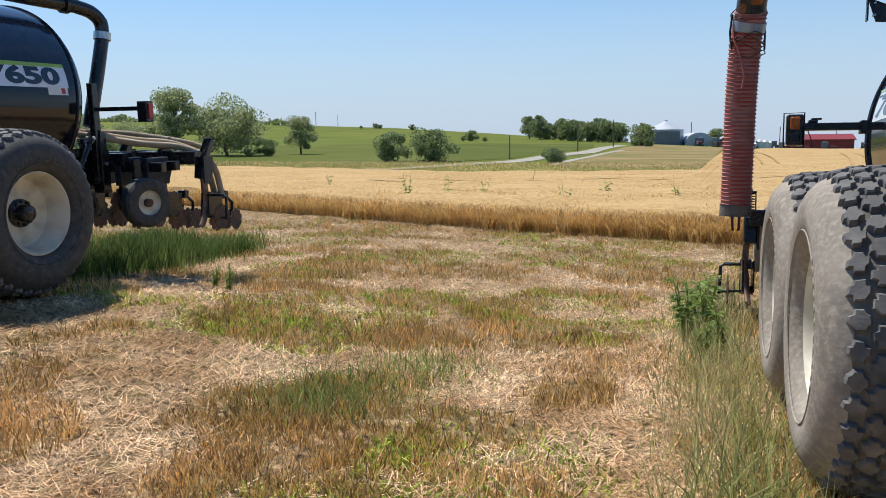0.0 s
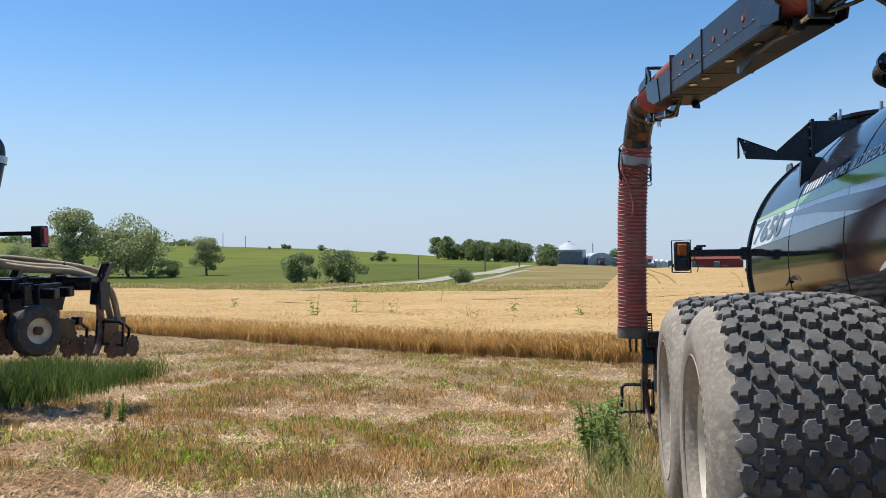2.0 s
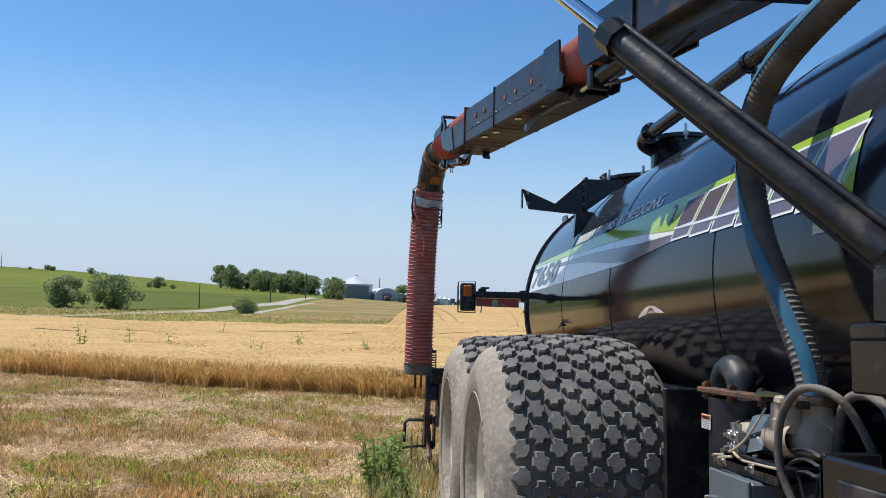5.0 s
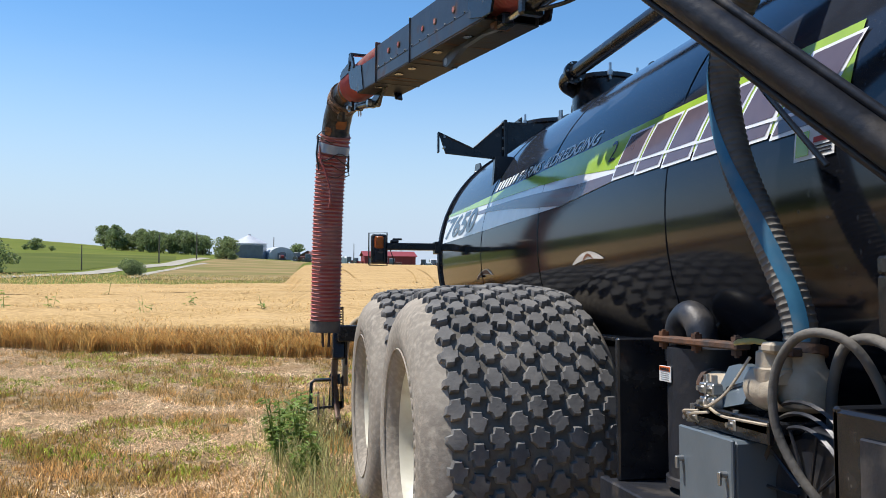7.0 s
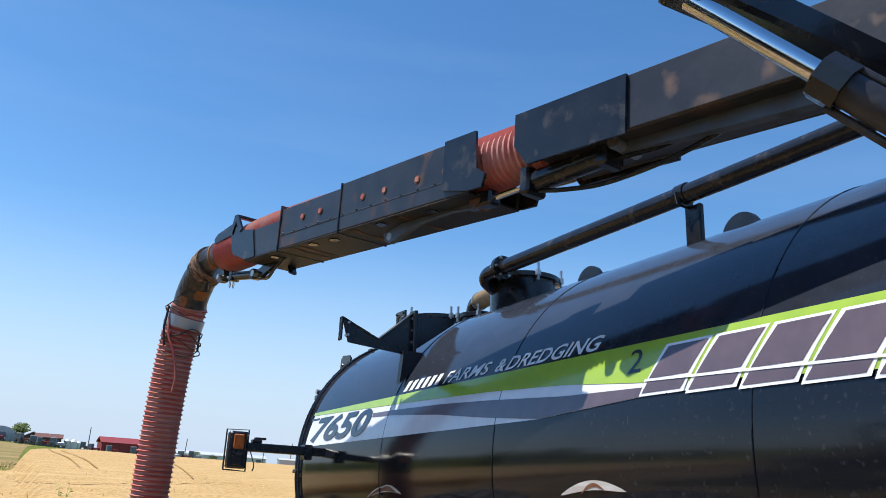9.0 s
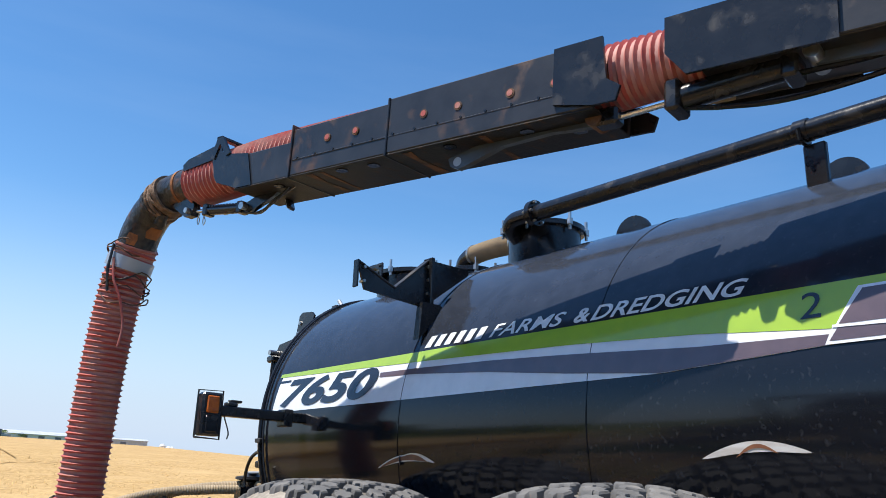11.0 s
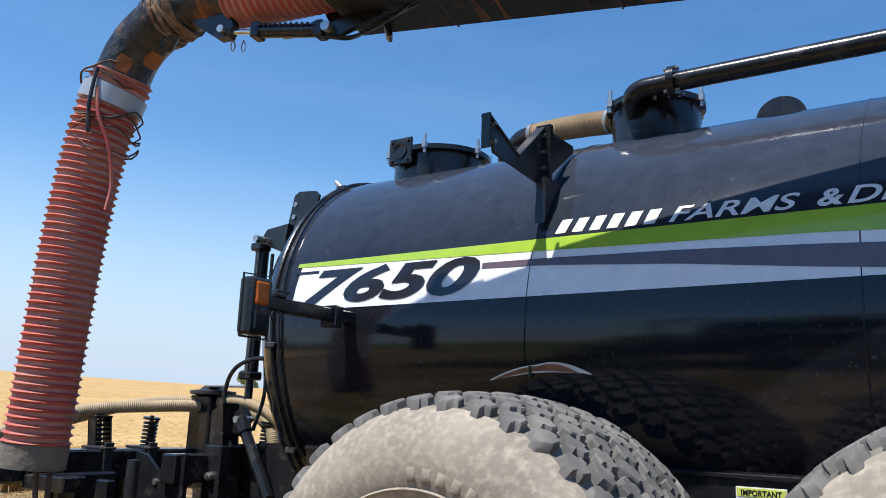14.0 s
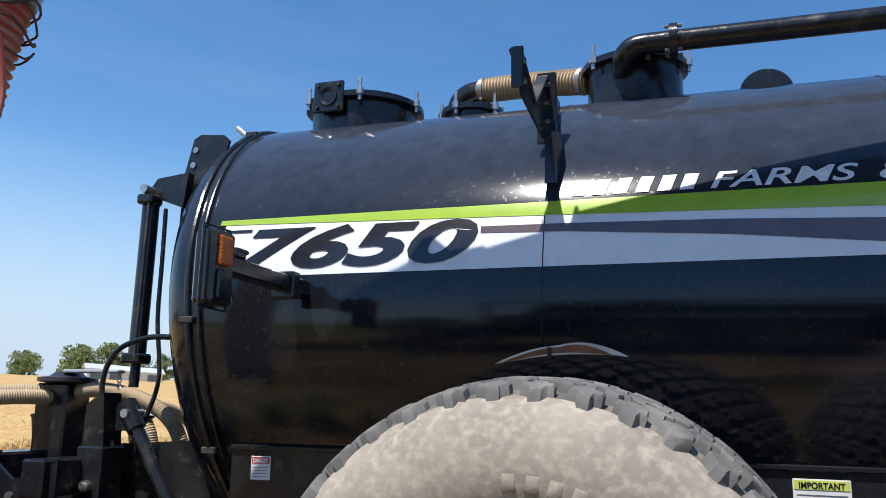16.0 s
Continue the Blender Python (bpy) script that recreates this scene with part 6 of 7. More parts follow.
        part("slurry_hose", Build().tube(pts, rs, 14), M_TANHOSE, t, "tan ribbed slurry hose")
    pts, rs = ribbed(curve_points([(-0.42, 2.86, 1.50), (-0.40, 2.68, 1.48), (-0.40, 2.54, 1.37), (-0.40, 2.49, 1.15)]), 0.040, 0.012, 0.003)
    part("slurry_hose", Build().tube(pts, rs, 14), M_TANHOSE, t, "tan ribbed slurry hose")
    for x in np.linspace(-half + 0.02, half - 0.02, 6 if full else 7):
        coulter(t, float(x), 3.17, 1.19, -1 if x < -half + 0.1 else 1 if x > half - 0.1 else 0, 0 if full else 26)
    for x in (-1.7, -1.0, -0.3, 0.4, 1.1, 1.75) if full else (-1.7, -1.0, -0.3, 0.4, 0.9):
        fd = new("front_disc")
        fd.parent = t
        fd.matrix_local = pose(x, 2.72, 0.56, 0, 0, 8)
        part("blade", notched(Build(), (0, 0, 0), 0.24, 13), M_DISC, fd, "scalloped soil-stained disc blade", 0)
        part("hub", Build().rod((-0.05, 0, 0), (0.05, 0, 0), 0.05, 14), M_BLACK, fd)
        part("shank", Build().box(0.03, 0.07, -0.06, 0.06, -0.03, 0.56, 0.008).box(-0.06, 0.09, -0.08, 0.24, 0.50, 0.58, 0.01), M_BLACK, fd)
    for x, y in ((-0.4, 2.59), (-0.8, 3.27), (0.5, 2.6)):
        sp = new("trip_spring")
        sp.parent = t
        sp.matrix_local = pose(x, y, 1.24, 6)
        part("coil", Build().tube([(0.040 * math.cos(i * math.pi / 6), 0.040 * math.sin(i * math.pi / 6), 0.015 + 0.17 * i / 84) for i in range(85)], 0.010, 6), M_BLACK, sp)
        part("core", Build().rod((0, 0, 0), (0, 0, 0.22), 0.014, 10), M_SATIN, sp)
        for z in (0.0, 0.195):
            part("cap", Build().rod((0, 0, z), (0, 0, z + 0.014), 0.055, 16), M_BLACK, sp)
    for hz, hx in ((1.52, 0.0), (1.47, 0.12)):
        pts, rs = ribbed(curve_points([(0.35 + hx, 1.95, hz + 0.1), (0.7 + hx, 2.3, hz + 0.02), (1.15 + hx, 2.75, hz - 0.1), (1.5 + hx, 3.12, hz - 0.17), (1.72 + hx, 3.42, hz - 0.38), (1.78 + hx, 3.55, hz - 0.85)]), 0.040, 0.012, 0.003)
        part("slurry_hose", Build().tube(pts, rs, 14), M_TANHOSE, t, "tan ribbed slurry hose")
    for sx in (-1, 1):
        part("hitch_plate", Build().plate([(2.1, 0.80), (2.95, 0.86), (2.95, 1.12), (2.45, 1.30), (2.1, 1.34)], 0.03, lambda u, v, w: (0.52 * sx + w, u, v)), M_BLACK, t, smooth=0)
        part("lift_ram", Build().rod((0.30 * sx, 2.05, 1.42), (0.34 * sx, 2.72, 1.06), 0.045, 16), M_BLACK, t)
        part("hanger", Build().box(sx * 1.12 - 0.05, sx * 1.12 + 0.05, 2.90, 3.02, 0.70, 1.12, 0.01), M_BLACK, t)
    part("tool_box", Build().box(-1.62, -1.28, 2.86, 2.94, 0.88, 1.14, 0.012), M_BLACK, t)
    part("dolly_jack", Build().rod((-1.35, 2.62, 0.75), (-1.35, 2.62, 1.22), 0.035, 14).box(-1.42, -1.28, 2.55, 2.69, 0.73, 0.75, 0.006), M_SATIN, t)
    pts = Build()
    for x in (-1.6, -1.3, -1.0, 1.0, 1.4):
        pts.box(x - 0.03, x + 0.03, 2.93, 2.95, 0.92, 1.30, 0.004).box(x - 0.04, x + 0.04, 2.92, 3.16, 1.26, 1.275, 0.004)
    parts("clamp_plate", pts, M_SATIN, t)
    for x in (-1.66, 1.66) if full else (-1.62, 1.62):
        g, inner = new("gauge_wheel"), -0.15 if x > 0 else 0.15
        g.parent = t
        g.matrix_local = pose(x, 2.62 if full else 2.28, 0.60 if full else 0.67, 0, 0, 0 if full else -22)
        part("tyre", Build().lathe([(-0.09, 0.15), (-0.11, 0.2), (-0.10, 0.27), (-0.06, 0.30), (0.06, 0.30), (0.10, 0.27), (0.11, 0.2), (0.09, 0.15)], "x", n=36), M_SIDEDARK, g, "worn black gauge tyre")
        part("rim", Build().lathe([(-0.09, 0.155), (-0.05, 0.14), (-0.03, 0.06), (-0.03, 0.0)], "x", n=28).lathe([(0.09, 0.155), (0.05, 0.14), (0.03, 0.06), (0.03, 0.0)], "x", n=28), M_RIM, g, "cream rim")
        part("hub", Build().rod((-0.09, 0, 0), (0.09, 0, 0), 0.05, 14), M_RUST, g)
        part("wheel_arm", Build().box(inner - 0.03, inner + 0.03, -0.05, 0.05, 0, 0.52, 0.008).rod((0, 0, 0), (inner * 1.2, 0, 0), 0.03), M_BLACK, g)
    return t


toolbar("injection_toolbar", TANK_M, "black raised manure injection toolbar with spring coulters behind the tanker")

# ---- the second tanker ----
LEFT_M = Matrix.Translation((-10.57, 0.36, 0.38)) @ pose(0, 0, 0, 1.5, 0, 0)
far_tank = thing("slurry_tanker", "second blue-black manure tanker parked across the stubble in tall grass", "tanker", LEFT_M)
shell(far_tank)


def other_side(b):
    """The same on the tank's other flank."""
    b.v = [(-x, y, z) for x, y, z in b.v]
    b.f = [q[::-1] for q in b.f]
    return b


part("white_stripe", other_side(band(0, [(1.69, 8.4), (-2.4, 8.4)], [(1.69, 21), (-2.4, 21)], 0.002)), M_WHITE, far_tank, "white side stripe")
part("lime_stripe", other_side(band(0, [(1.69, 20.0), (-3.4, 18)], [(1.69, 22.0), (-3.4, 22.3)], 0.004)), M_GREEN, far_tank, "lime green side stripe")
part("model_number", other_side(decal_text("7650", 0.25, 0.55, 10.6, 0.006, 0.0, 0.012, length=1.03, mirror=True)), M_DIGIT, far_tank, "dark model number 7650")
part("small_label", other_side(slanted(1.66, 1.36, 4.4, 9.0, 0.0, 0.004)), M_STICK_W, far_tank)
part("label_bars", other_side(slanted(1.62, 1.56, 5.2, 8.2, 0.0, 0.006)), M_STICK_R, far_tank)
manhole(far_tank, 0.0, 0.4, 0.3, 3.2, 6)
part("top_pipe", Build().tube([(0.55, -4.4, 3.22), (0.62, 1.9, 3.08)] + curve_points([(0.70, 2.42, 3.06), (0.74, 2.66, 3.01), (0.77, 2.79, 2.90), (0.78, 2.80, 2.74)]) + [Vector((0.78, 2.66, 2.3)), Vector((0.76, 2.44, 1.6))], 0.085, 20), M_BLACK, far_tank, "black discharge pipe over the top and down the rear")
part("pipe_collar", Build().rod((0.675, 2.25, 3.067), (0.685, 2.32, 3.064), 0.112, 20), M_BLACK, far_tank)
part("pipe_collar", Build().rod((0.78, 2.80, 2.77), (0.78, 2.785, 2.68), 0.106, 20), M_ZINC, far_tank)
part("pipe_post", Build().box(0.50, 0.60, 1.25, 1.31, 2.80, 3.15, 0.006), M_BLACK, far_tank)
part("rear_post", Build().box(0.9, 0.98, 2.27, 2.38, 0.9, 2.12, 0.008), M_BLACK, far_tank)
part("lamp_arm", Build().box(0.95, 1.58, 2.36, 2.42, 1.78, 1.83, 0.006), M_BLACK, far_tank)
lh = part("lamp_housing", Build().box(1.56, 1.70, 2.32, 2.46, 1.64, 1.89, 0.012), M_BLACK, far_tank)
part("red_lens", Build().box(1.59, 1.67, 2.45, 2.48, 1.66, 1.87, 0.008), M_REDLENS, lh, "red rear lens")
part("side_marker", Build().box(1.69, 1.715, 2.35, 2.44, 1.68, 1.86, 0.006), M_REDLENS, lh, "dull red side marker")
parts("chassis_rail", Build().box(-0.55, -0.40, -6.2, 2.1, 0.55, 0.85, 0.01).box(0.40, 0.55, -6.2, 2.1, 0.55, 0.85, 0.01), M_BLACK, far_tank)
parts("tank_saddle", Build().box(-0.9, 0.9, -3.9, -3.7, 0.6, 1.1, 0.01).box(-0.9, 0.9, 1.2, 1.4, 0.6, 1.1, 0.01).box(-0.9, 0.9, -1.0, -0.8, 0.6, 1.0, 0.01), M_BLACK, far_tank)
parts("axle", Build().rod((-1.5, 0.18, 0.78), (1.5, 0.18, 0.78), 0.08).rod((-1.5, -1.5, 0.78), (1.5, -1.5, 0.78), 0.08), M_BLACK, far_tank)
for x, sd in ((-1.58, -1), (1.58, 1)):
    wheel(far_tank, x, 0.18, 0.79, 20, sd, DARK_SIDE)
    wheel(far_tank, x, -1.5, 0.79, 67, sd, DARK_SIDE)
toolbar("injection_toolbar", LEFT_M, "black raised injection toolbar with gauge wheels and discs above tall grass", 1.9, False)

# ---- loading boom ----
BA, BB = Vector((-1.89, 1.01, 3.11)), Vector((-0.79, -4.38, 3.13))  # underside of the boom: open end, mast end
BD = (BB - BA).normalized()
BS = BD.cross(Vector((0, 0, 1))).normalized()  # away from the tank
BU = BS.cross(BD).normalized()
boom = thing("loading_boom", "black folding loading boom with a rusty elbow and hanging red hose", "loading boom")
BM = Matrix((tuple(BS), tuple(BD), tuple(BU))).transposed().to_4x4()
BM.translation = BA


def bp(u, s, w):
    """Across, along from the open end, up."""
    return BM @ Vector((u, s, w))


def bbox(b, u0, u1, s0, s1, w0, w1, c=0.006):
    return b.box(u0, u1, s0, s1, w0, w1, c, BM)


BW = 0.165  # half width of the channel
for sx in (-1, 1):
    w0, w1 = sorted((sx * BW, sx * (BW - 0.012)))
    part("channel_wall", bbox(Build(), w0, w1, 0.05, 0.52, 0.0, 0.195), M_BOOM, boom, "worn black steel channel")
    part("channel_wall", bbox(Build(), w0 - 0.003, w1 + 0.003, 0.50, 1.20, 0.0, 0.262), M_BOOM, boom, "worn black steel channel")
    part("channel_wall", bbox(Build(), w0 - 0.005, w1 + 0.005, 1.18, 2.30, 0.0, 0.285), M_BOOM, boom, "worn black steel channel")
    part("wall_lip", bbox(Build(), w0 - 0.007, w1 + 0.007, 0.52, 2.30, 0.082, 0.090, 0.002), M_BOOM, boom)
    for k in range(13):
        part("weld_spot", Build().tube([bp(sx * (BW + 0.004), 0.56 + 0.135 * k, 0.094), bp(sx * (BW + 0.010), 0.56 + 0.135 * k, 0.094)], 0.007, 6), M_BLACK, boom)
    for k, q in enumerate((0.78, 0.98, 1.42, 1.62, 1.90, 2.12)):
        part("drain_rim", Build().tube([bp(sx * (BW + 0.003), q, 0.165 - 0.004 * k), bp(sx * (BW + 0.009), q, 0.165 - 0.004 * k)], 0.022, 16), M_RUST, boom, "rust-edged drain hole")
        part("drain_hole", Build().tube([bp(sx * (BW + 0.006), q, 0.166 - 0.004 * k), bp(sx * (BW + 0.011), q, 0.166 - 0.004 * k)], 0.015, 16), M_REDHOSE, boom)
    # slanted end cheek and the angular guard over the hose
    part("end_cheek", Build().plate([(0.06, 0.0), (0.02, 0.015), (-0.12, 0.06), (-0.15, 0.10), (-0.20, 0.25), (-0.14, 0.27), (-0.05, 0.225), (0.14, 0.195), (0.20, 0.0)], 0.014, lambda p, q, w: bp(sx * 0.165 + w, p, q)), M_BLACK, boom, smooth=0)
    part("hose_guard", Build().plate([(-0.14, 0.235), (-0.17, 0.325), (-0.48, 0.275), (-0.53, 0.245), (-0.52, 0.205), (-0.30, 0.225)], 0.012, lambda p, q, w: bp(sx * 0.135 + w, p, q)), M_BLACK, boom, "scuffed black plate over the hose", 0)
    part("guard_strut", Build().plate([(-0.20, 0.22), (-0.15, 0.345), (-0.11, 0.345), (-0.02, 0.225), (-0.05, 0.21), (-0.125, 0.30), (-0.165, 0.21)], 0.016, lambda p, q, w: bp(sx * 0.172 + w, p, q)), M_BLACK, boom, smooth=0)
part("channel_floor", bbox(Build(), -BW - 0.004, BW + 0.004, 0.05, 2.30, -0.010, -0.001, 0.003), M_UNDER, boom, "dull black scratched underside")
for q, u in ((0.36, 0.10), (0.86, 0.12), (1.06, 0.10), (1.55, 0.12), (1.95, 0.10), (2.15, 0.0)):
    part("drain_slot", Build().plate([(q - 0.035, u), (q - 0.02, u - 0.026), (q + 0.02, u - 0.026), (q + 0.035, u), (q + 0.02, u + 0.026), (q - 0.02, u + 0.026)], 0.006, lambda p, v, w: bp(v, p, -0.012 + w)), M_DIGIT, boom, "dark drain slot")
for q, ln, u in ((0.62, 0.05, 0.02), (0.72, 0.03, -0.08), (1.28, 0.06, 0.06), (1.72, 0.04, -0.02)):
    part("rust_streak", Build().plate([(q, -0.155), (q + ln, -0.15), (q + ln * 0.7, u), (q + ln * 1.1, 0.15), (q + 0.2 * ln, 0.155), (q + ln * 0.25, u)], 0.0015, lambda p, v, w: bp(v, p, -0.0115 + w)), M_RUST, boom, smooth=0)
for q in (0.50, 1.19):
    part("stiffener", bbox(Build(), -0.178, 0.178, q, q + 0.012, -0.014, 0.288), M_BOOM, boom)
part("hose_tab", bbox(Build(), -0.185, -0.176, 0.38, 0.43, 0.02, 0.37, 0.003), M_BLACK, boom)
part("end_crossbar", bbox(Build(), -0.18, 0.18, -0.165, -0.115, 0.33, 0.35), M_BLACK, boom)
# red hose inside the boom, then elbow, then hanging hose
HR, HD = 0.131, 0.014  # hose core radius, rib height
hose_in = curve_points([bp(0, -0.55, 0.165), bp(0, -0.3, 0.175), bp(0, 0.1, 0.20), bp(0, 0.6, 0.20), bp(0, 1.2, 0.19), bp(0, 2.0, 0.19), bp(0, 2.6, 0.19), bp(0, 3.4, 0.20), bp(0, 4.6, 0.20)], 6)
part("hose_groove", Build().tube(hose_in, HR + 0.0015, 26), M_HOSEPALE, boom, "groove of the red hose, painted pale as if sunlit")
pts, rs = ribbed(hose_in, HR, 0.036, HD)
part("boom_hose", Build().tube(pts, rs, 30), M_REDHOSE, boom, "red corrugated hose lying in the boom")
elb = curve_points([bp(0, -0.50, 0.172), bp(0, -0.66, 0.165), bp(0, -0.80, 0.145), bp(0.0, -0.93, 0.095), bp(0.0, -1.045, 0.015), bp(0.0, -1.12, -0.085), bp(0.0, -1.165, -0.21)], 6)
part("elbow", Build().tube(elb, [0.116 + 0.012 * min(1.0, max(0.0, (k - 11) / 4)) for k in range(len(elb))], 32), M_ELBOW, boom, "scuffed black steel elbow with rust")
part("rust_band", Build().tube([elb[6], elb[7]], 0.1195, 32), M_RUSTBAND, boom, "bare orange rust band")
b = Build()
for k in range(9):
    c = elb[14 + k // 2].lerp(elb[15 + k // 2], 0.5 * (k % 2))
    d = (elb[18] - elb[14]).normalized()
    side = d.orthogonal().normalized()
    up = d.cross(side)
    b.tube([c + (0.131 + 0.005 * math.sin(3 * a + k)) * (math.cos(a) * side + math.sin(a) * up) + d * 0.014 * math.sin(2 * a + 1.9 * k) for a in np.linspace(0, math.tau, 41)], 0.0085, 7, False)
parts("joint_wire", b, M_ELBOWWRAP, boom, "rusty wire wrapped round the joint")
part("joint_flange", Build().tube([elb[13], elb[14]], 0.139, 32), M_ELBOWWRAP, boom)
part("joint_flange", Build().tube([elb[19], elb[20]], 0.136, 32), M_ELBOW, boom)
part("elbow_lug", Build().tube([elb[17] + Vector((0, 0.0, -0.13)), elb[20] + Vector((0, -0.075, -0.115)), elb[20] + Vector((0, -0.13, -0.06))], [0.036, 0.040, 0.03], 14), M_ELBOW, boom)
for q0, q1, a0, a1 in ((24, 30, 1.2, 2.1), (25, 28, 2.6, 3.2), (30, 34, 0.4, 1.0)):
    pb = Build()
    for i in range(q0, q1 + 1):
        d = (elb[i + 1] - elb[i]).normalized()
        side = (BS - d * BS.dot(d)).normalized()
        up = side.cross(d)
        tap = 1 - 0.5 * abs((i - q0) / (q1 - q0) - 0.5)
        for k in range(5):
            a = (a0 + a1) / 2 + (k / 4 - 0.5) * (a1 - a0) * tap
            pb.v.append(tuple(elb[i] + 0.1295 * (math.cos(a) * side + math.sin(a) * up)))
    pb.f = [(i * 5 + j, i * 5 + j + 1, (i + 1) * 5 + j + 1, (i + 1) * 5 + j) for i in range(q1 - q0) for j in range(4)]
    part("rust_patch", pb, M_RUSTBAND, boom, "orange patch where the paint flaked off")
top = elb[-1]
hang = curve_points([elb[-3], top, top + Vector((-0.03, 0.05, -0.25)), top + Vector((-0.05, 0.09, -0.80)), top + Vector((-0.06, 0.10, -1.72))], 8)
part("hose_groove", Build().tube(hang, HR + 0.0025, 30), M_HOSEPALE, boom, "groove of the red hose, painted pale as if sunlit")
pts, rs = ribbed(hang, HR, 0.036, HD + 0.003)
part("hanging_hose", Build().tube(pts, rs, 32), M_REDHOSE, boom, "faded red corrugated hose hanging from the elbow")
end = hang[-1]
part("hose_cuff", Build().tube([end + Vector((0, 0, 0.02)), end + Vector((-0.002, 0, -0.085))], 0.142, 30), M_OILHOSE, boom, "dirty dark cuff at the hose end")
for dx in (-0.03, 0.03):
    part("cuff_hook", Build().tube(curve_points([end + Vector((dx, -0.09, -0.07)), end + Vector((dx, -0.10, -0.13)), end + Vector((dx * 0.9, -0.11, -0.19)), end + Vector((dx * 0.8, -0.12, -0.215))]), 0.012, 8), M_RUST, boom)
cl = hang[12]
part("clamp_band", Build().tube([hang[10], hang[11], hang[12], hang[13]], 0.1515, 32), M_GALV, boom, "flat steel clamp band")
b = Build()
for k in range(2):
    a = 0.5 + k * 3.1
    o = Vector((math.cos(a) * 0.158, math.sin(a) * 0.158, 0))
    b.tube(curve_points([cl + o + Vector((0, 0, 0.11)), cl + o * 1.05 + Vector((0, 0, 0.03)), cl + o * 1.09 + Vector((0, 0, -0.07)), cl + o * 1.02 + Vector((0.01, 0, -0.20))]), 0.009, 8)
    b.tube(curve_points([cl + o * 1.04 + Vector((0, 0, 0.02)), cl + o * 1.12 + Vector((0, 0, -0.05)), cl + o * 1.05 + Vector((0, 0, -0.12))]), 0.007, 8)
parts("toggle_clamp", b, M_SATIN, boom)
b = Build()
for k, z in enumerate((0.115, 0.08, -0.09, -0.13, -0.17, -0.25)):
    ring = []
    for i in range(25):
        a = i * math.tau / 24
        ring.append(cl + Vector((math.cos(a) * 0.152, math.sin(a) * 0.152, z + 0.03 * math.sin(a * 2 + k * 1.7) + 0.012 * math.sin(a * 5 + k))))
    b.tube(ring, 0.0045, 6)
parts("binding_wire", b, M_RUST, boom)
part("red_strap", Build().tube(curve_points([cl + Vector((-0.13, -0.08, 0.02)), cl + Vector((-0.12, -0.11, -0.12)), cl + Vector((-0.07, -0.145, -0.25)), cl + Vector((-0.03, -0.155, -0.42)), cl + Vector((-0.04, -0.158, -0.55))]), 0.009, 8), M_REDHOSE, boom, "frayed red strap")
# tilt cylinder under the open end
b = Build()
b.plate([(0.10, 0.01), (0.30, 0.01), (0.24, -0.03), (0.05, -0.095), (-0.02, -0.095), (-0.03, -0.05), (0.06, -0.02)], 0.03, lambda p, q, w: bp(0.02 + w, p, q))
b.plate([(-0.75, 0.055), (-0.52, 0.065), (-0.50, 0.0), (-0.52, -0.05), (-0.58, -0.055), (-0.70, 0.015)], 0.05, lambda p, q, w: bp(0.02 + w, p, q))
parts("cylinder_lug", b, M_BLACK, boom, smooth=0)
tc = new("tilt_cylinder")
tc.parent = boom
part("barrel", Build().tube([bp(0.02, -0.04, -0.062), bp(0.02, -0.38, -0.032)], 0.030, 20), M_BLACK, tc)
part("piston_rod", Build().tube([bp(0.02, -0.37, -0.033), bp(0.02, -0.53, -0.02)], 0.012, 12), M_CHROME, tc)
for q, w in ((-0.045, -0.061), (-0.375, -0.033)):
    part("end_block", Build().box(-0.015, 0.055, q - 0.022, q + 0.022, w - 0.036, w + 0.036, 0.006, BM), M_BLACK, tc)
for k in range(11):
    part("barrel_tie", Build().tube([bp(0.05, -0.07 - 0.028 * k, -0.042 + 0.0025 * k), bp(0.056, -0.07 - 0.028 * k, -0.042 + 0.0025 * k)], 0.008, 8), M_BLACK, tc)
part("barrel_label", Build().box(-0.012, -0.0105, -0.26, -0.14, -0.068, -0.050, 0.0005, BM), M_STICK_W, tc)
parts("pin", Build().tube([bp(-0.03, 0.0, -0.065), bp(0.07, 0.0, -0.065)], 0.022, 14).tube([bp(-0.03, -0.55, -0.02), bp(0.07, -0.55, -0.02)], 0.018, 12), M_ZINC, tc)
for q, w in ((-0.55, -0.03), (-0.49, -0.04)):
    part("pin_clip", Build().tube(curve_points([bp(-0.03, q, w), bp(-0.035, q - 0.012, w - 0.03), bp(-0.035, q, w - 0.055), bp(-0.035, q + 0.012, w - 0.03), bp(-0.03, q, w)]), 0.003, 6), M_ZINC, tc)
lamp = part("work_lamp", Build().box(-0.035, 0.035, -0.012, 0.012, -0.045, 0.045, 0.008, BM @ pose(-0.12, 0.20, -0.02, 18, 0, 25)), M_BLACK, boom)
part("lamp_lens", Build().box(-0.030, 0.030, -0.016, -0.013, -0.038, 0.038, 0.003, BM @ pose(-0.12, 0.20, -0.02, 18, 0, 25)), M_ROOF, lamp, "pale dusty lamp lens")
parts("cylinder_hose", Build().tube(curve_points([bp(0.0, -0.02, -0.085), bp(0.0, 0.10, -0.10), bp(0.03, 0.24, -0.06), bp(0.04, 0.36, -0.02), bp(0.05, 0.44, 0.0)]), 0.009, 8).tube(curve_points([bp(0.03, -0.04, -0.09), bp(0.03, 0.12, -0.11), bp(0.05, 0.28, -0.07), bp(0.06, 0.40, -0.005)]), 0.007, 8), M_BLACK, boom)
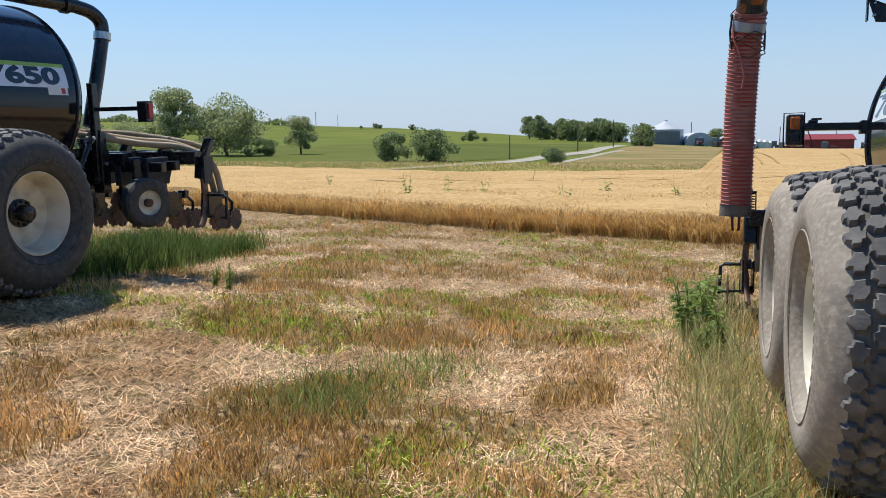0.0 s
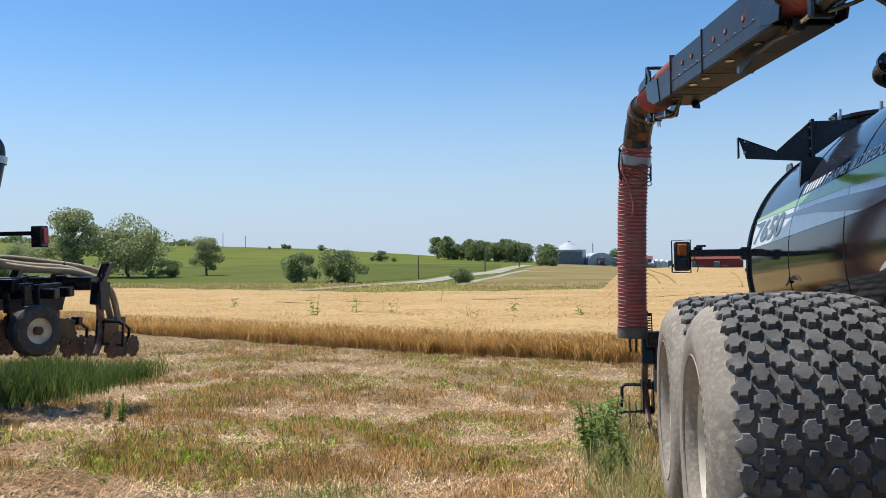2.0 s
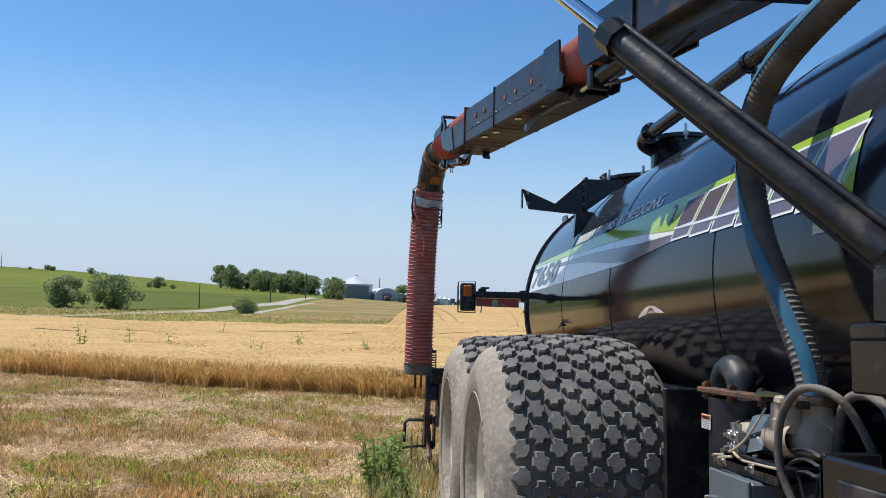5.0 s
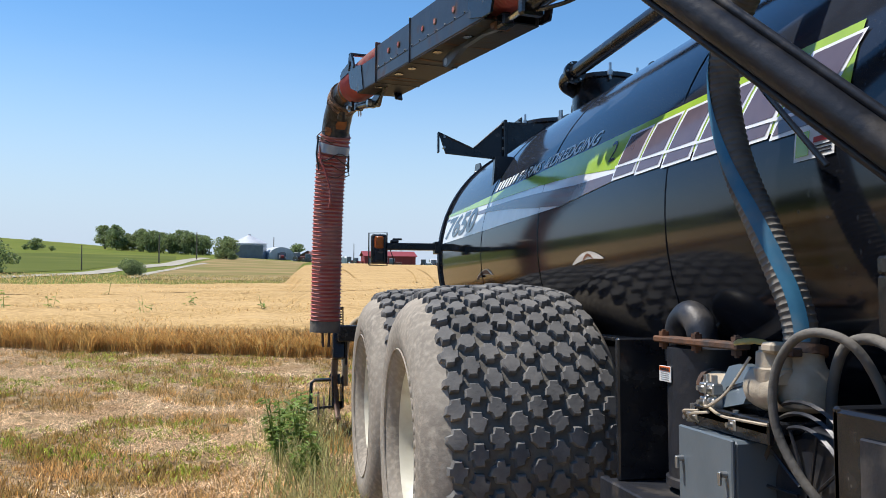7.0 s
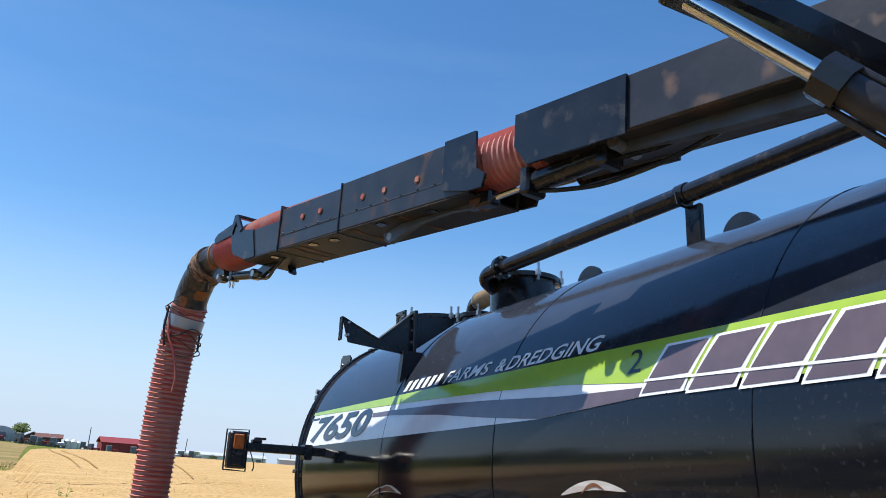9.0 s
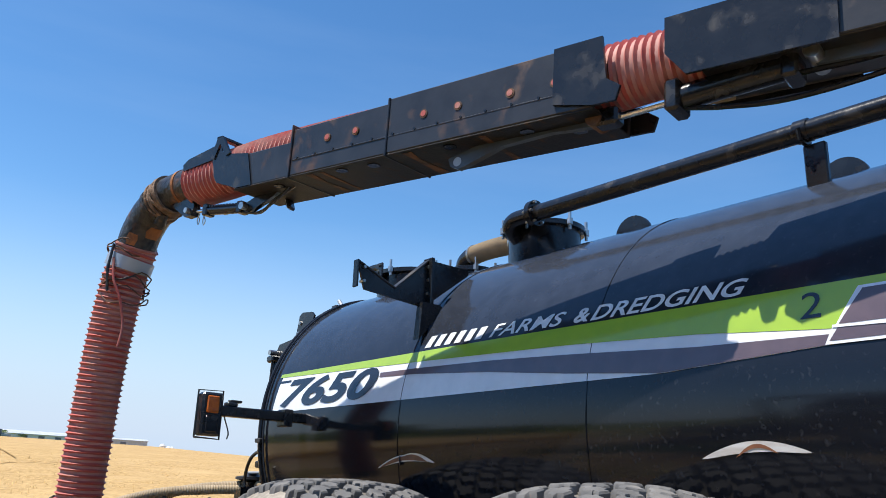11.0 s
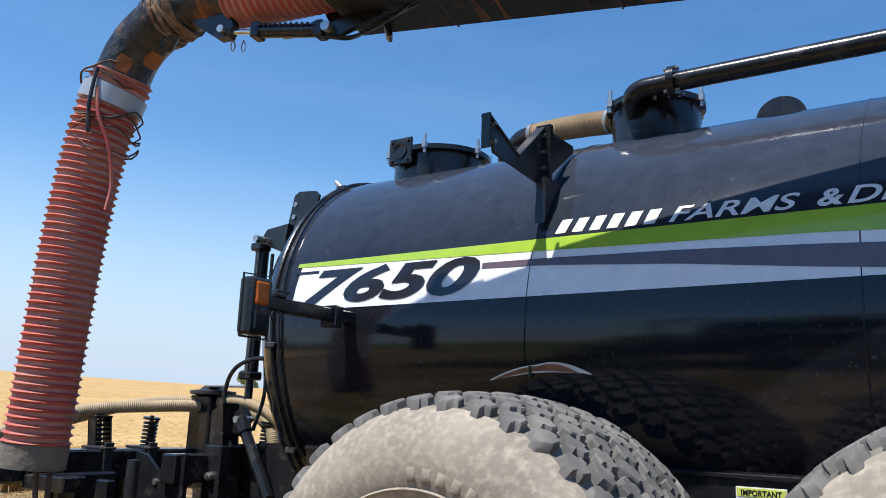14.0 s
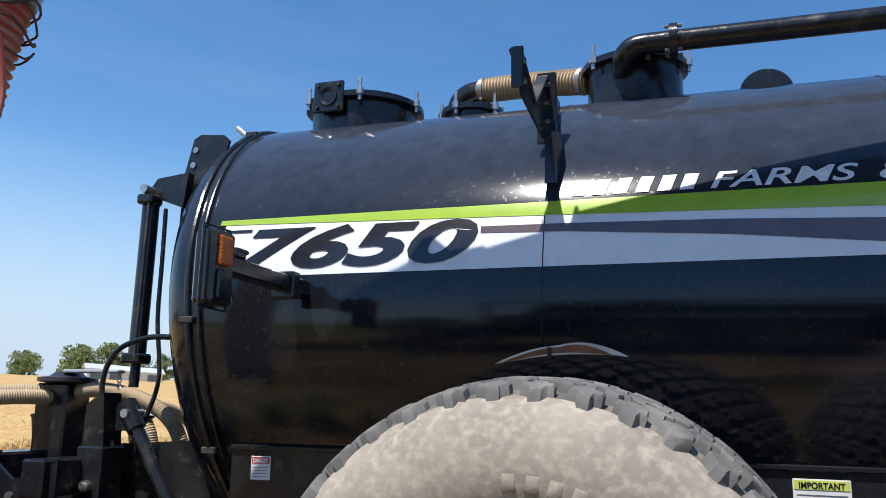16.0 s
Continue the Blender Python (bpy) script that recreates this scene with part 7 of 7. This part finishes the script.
# knuckle, fold link and fold cylinder; along counts from the open end
part("fold_link", Build().plate([(1.50, -0.045), (1.515, -0.085), (1.56, -0.105), (1.62, -0.09), (1.80, -0.035), (2.05, -0.022), (2.20, -0.035), (2.30, -0.03), (2.32, 0.0), (2.28, 0.03), (1.98, 0.035), (1.75, 0.01), (1.56, -0.03)], 0.03, lambda p, q, w: bp(0.05 + w, p, q)), M_LINK, boom, "grey-blue fold link plate", 0)
part("link_hole", Build().tube([bp(0.032, 1.555, -0.068), bp(0.068, 1.555, -0.068)], 0.022, 16), M_GALV, boom)
part("link_pin", Build().tube([bp(0.0, 2.26, -0.01), bp(0.10, 2.26, -0.01)], 0.036, 16), M_RUST, boom, "rusty pin")
fc = new("fold_cylinder")
fc.parent = boom
part("rod_eye", Build().box(0.01, 0.09, 2.25, 2.36, -0.045, 0.03, 0.012, BM), M_BLACK, fc)
part("piston_rod", Build().tube([bp(0.05, 2.34, -0.008), bp(0.05, 2.60, 0.012)], 0.018, 14), M_CHROME, fc)
part("barrel", Build().tube([bp(0.05, 2.60, 0.012), bp(0.05, 3.02, 0.045)], 0.050, 24), M_BLACK, fc)
part("oil_tube", Build().tube([bp(-0.01, 2.60, 0.06), bp(-0.01, 3.02, 0.09)], 0.012, 10), M_BLACK, fc)
for q, w in ((2.595, 0.010), (3.02, 0.045)):
    part("end_block", Build().box(-0.015, 0.115, q - 0.03, q + 0.03, w - 0.065, w + 0.065, 0.012, BM), M_BLACK, fc)
part("barrel_label", Build().box(-0.004, -0.0025, 2.66, 2.80, -0.015, 0.012, 0.0005, BM), M_CAST, fc)
part("base_pin", Build().tube([bp(-0.03, 3.10, 0.05), bp(0.13, 3.10, 0.05)], 0.030, 14), M_ZINC, fc)
parts("drooping_hose", Build().tube(curve_points([bp(0.05, 2.62, -0.03), bp(0.05, 2.78, -0.06), bp(0.04, 3.0, -0.075), bp(0.03, 3.3, -0.04), bp(0.02, 3.55, 0.03), bp(0.0, 3.7, 0.10)]), 0.011, 8).tube(curve_points([bp(0.05, 3.05, 0.01), bp(0.04, 3.3, 0.02), bp(0.02, 3.6, 0.08)]), 0.011, 8), M_BLACK, boom)
for u in (-0.178, 0.178):
    part("knuckle_cheek", Build().plate([(2.12, 0.04), (2.30, 0.0), (2.40, 0.0), (2.42, 0.06), (2.36, 0.10), (2.34, 0.29), (2.12, 0.29)], 0.014, lambda p, q, w: bp(u + w, p, q)), M_BLACK, boom, smooth=0)
    part("knuckle_cheek", Build().plate([(2.68, 0.04), (2.60, 0.14), (2.60, 0.29), (3.2, 0.29), (3.2, 0.04)], 0.014, lambda p, q, w: bp(u + w, p, q)), M_BLACK, boom, smooth=0)
for u0, u1 in ((-0.17, -0.155), (0.155, 0.17)):
    part("inner_wall", bbox(Build(), u0, u1, 2.70, 5.3, 0.06, 0.29), M_BOOM, boom, "black inner boom channel")
part("inner_floor", bbox(Build(), -0.155, 0.155, 2.72, 5.3, 0.06, 0.075), M_BOOM, boom)
part("lift_bracket", Build().plate([(3.1, 0.06), (4.7, 0.06), (4.4, -0.02), (3.6, 0.0), (3.1, 0.02)], 0.05, lambda p, q, w: bp(0.05 + w, p, q)), M_LINK, boom, smooth=0)
part("mast", Build().tube([(-1.28, -4.55, 0.85), (-1.28, -4.55, 3.0)], 0.12, 24), M_BLACK, boom)
part("mast_head", Build().box(-1.45, -0.62, -4.75, -4.1, 2.95, 3.15, 0.02), M_BLACK, boom)
part("cross_lug", Build().box(-2.10, -0.95, -3.16, -3.04, 3.03, 3.13, 0.012), M_BLACK, boom)
L0, U0 = Vector((-1.37, -4.05, 2.03)), Vector((-1.86, -3.36, 2.76))
ld = (U0 - L0).normalized()
lc = new("lift_cylinder")
lc.parent = boom
tagged(lc, "heavy black lift cylinder with a chrome rod")
part("barrel", Build().tube([L0, U0], 0.041, 24), M_SATIN, lc)
sd = ld.cross(Vector((0, 0, 1))).normalized()
ud = sd.cross(ld)
parts("oil_tube", Build().tube([L0 + ud * 0.052, U0 + ud * 0.049], 0.012, 12).tube([L0 - ud * 0.05 + sd * 0.02, U0 - ud * 0.05 + sd * 0.02], 0.010, 12), M_SATIN, lc)
part("gland", Build().tube([U0 - ld * 0.02, U0 + ld * 0.05], 0.058, 8), M_BLACK, lc)
part("base_block", Build().tube([L0 - ld * 0.09, L0 + ld * 0.01], 0.058, 8), M_BLACK, lc)
part("base_clevis", Build().box(L0.x - 0.07, L0.x + 0.07, L0.y - 0.16, L0.y - 0.02, L0.z - 0.16, L0.z - 0.02, 0.01), M_BLACK, lc)
part("clevis_pin", Build().tube([L0 - ld * 0.07 - sd * 0.11, L0 - ld * 0.07 + sd * 0.11], 0.022, 12), M_RUST, lc)
part("piston_rod", Build().tube([U0, U0 + ld * 0.42], 0.027, 18), M_CHROME, lc)
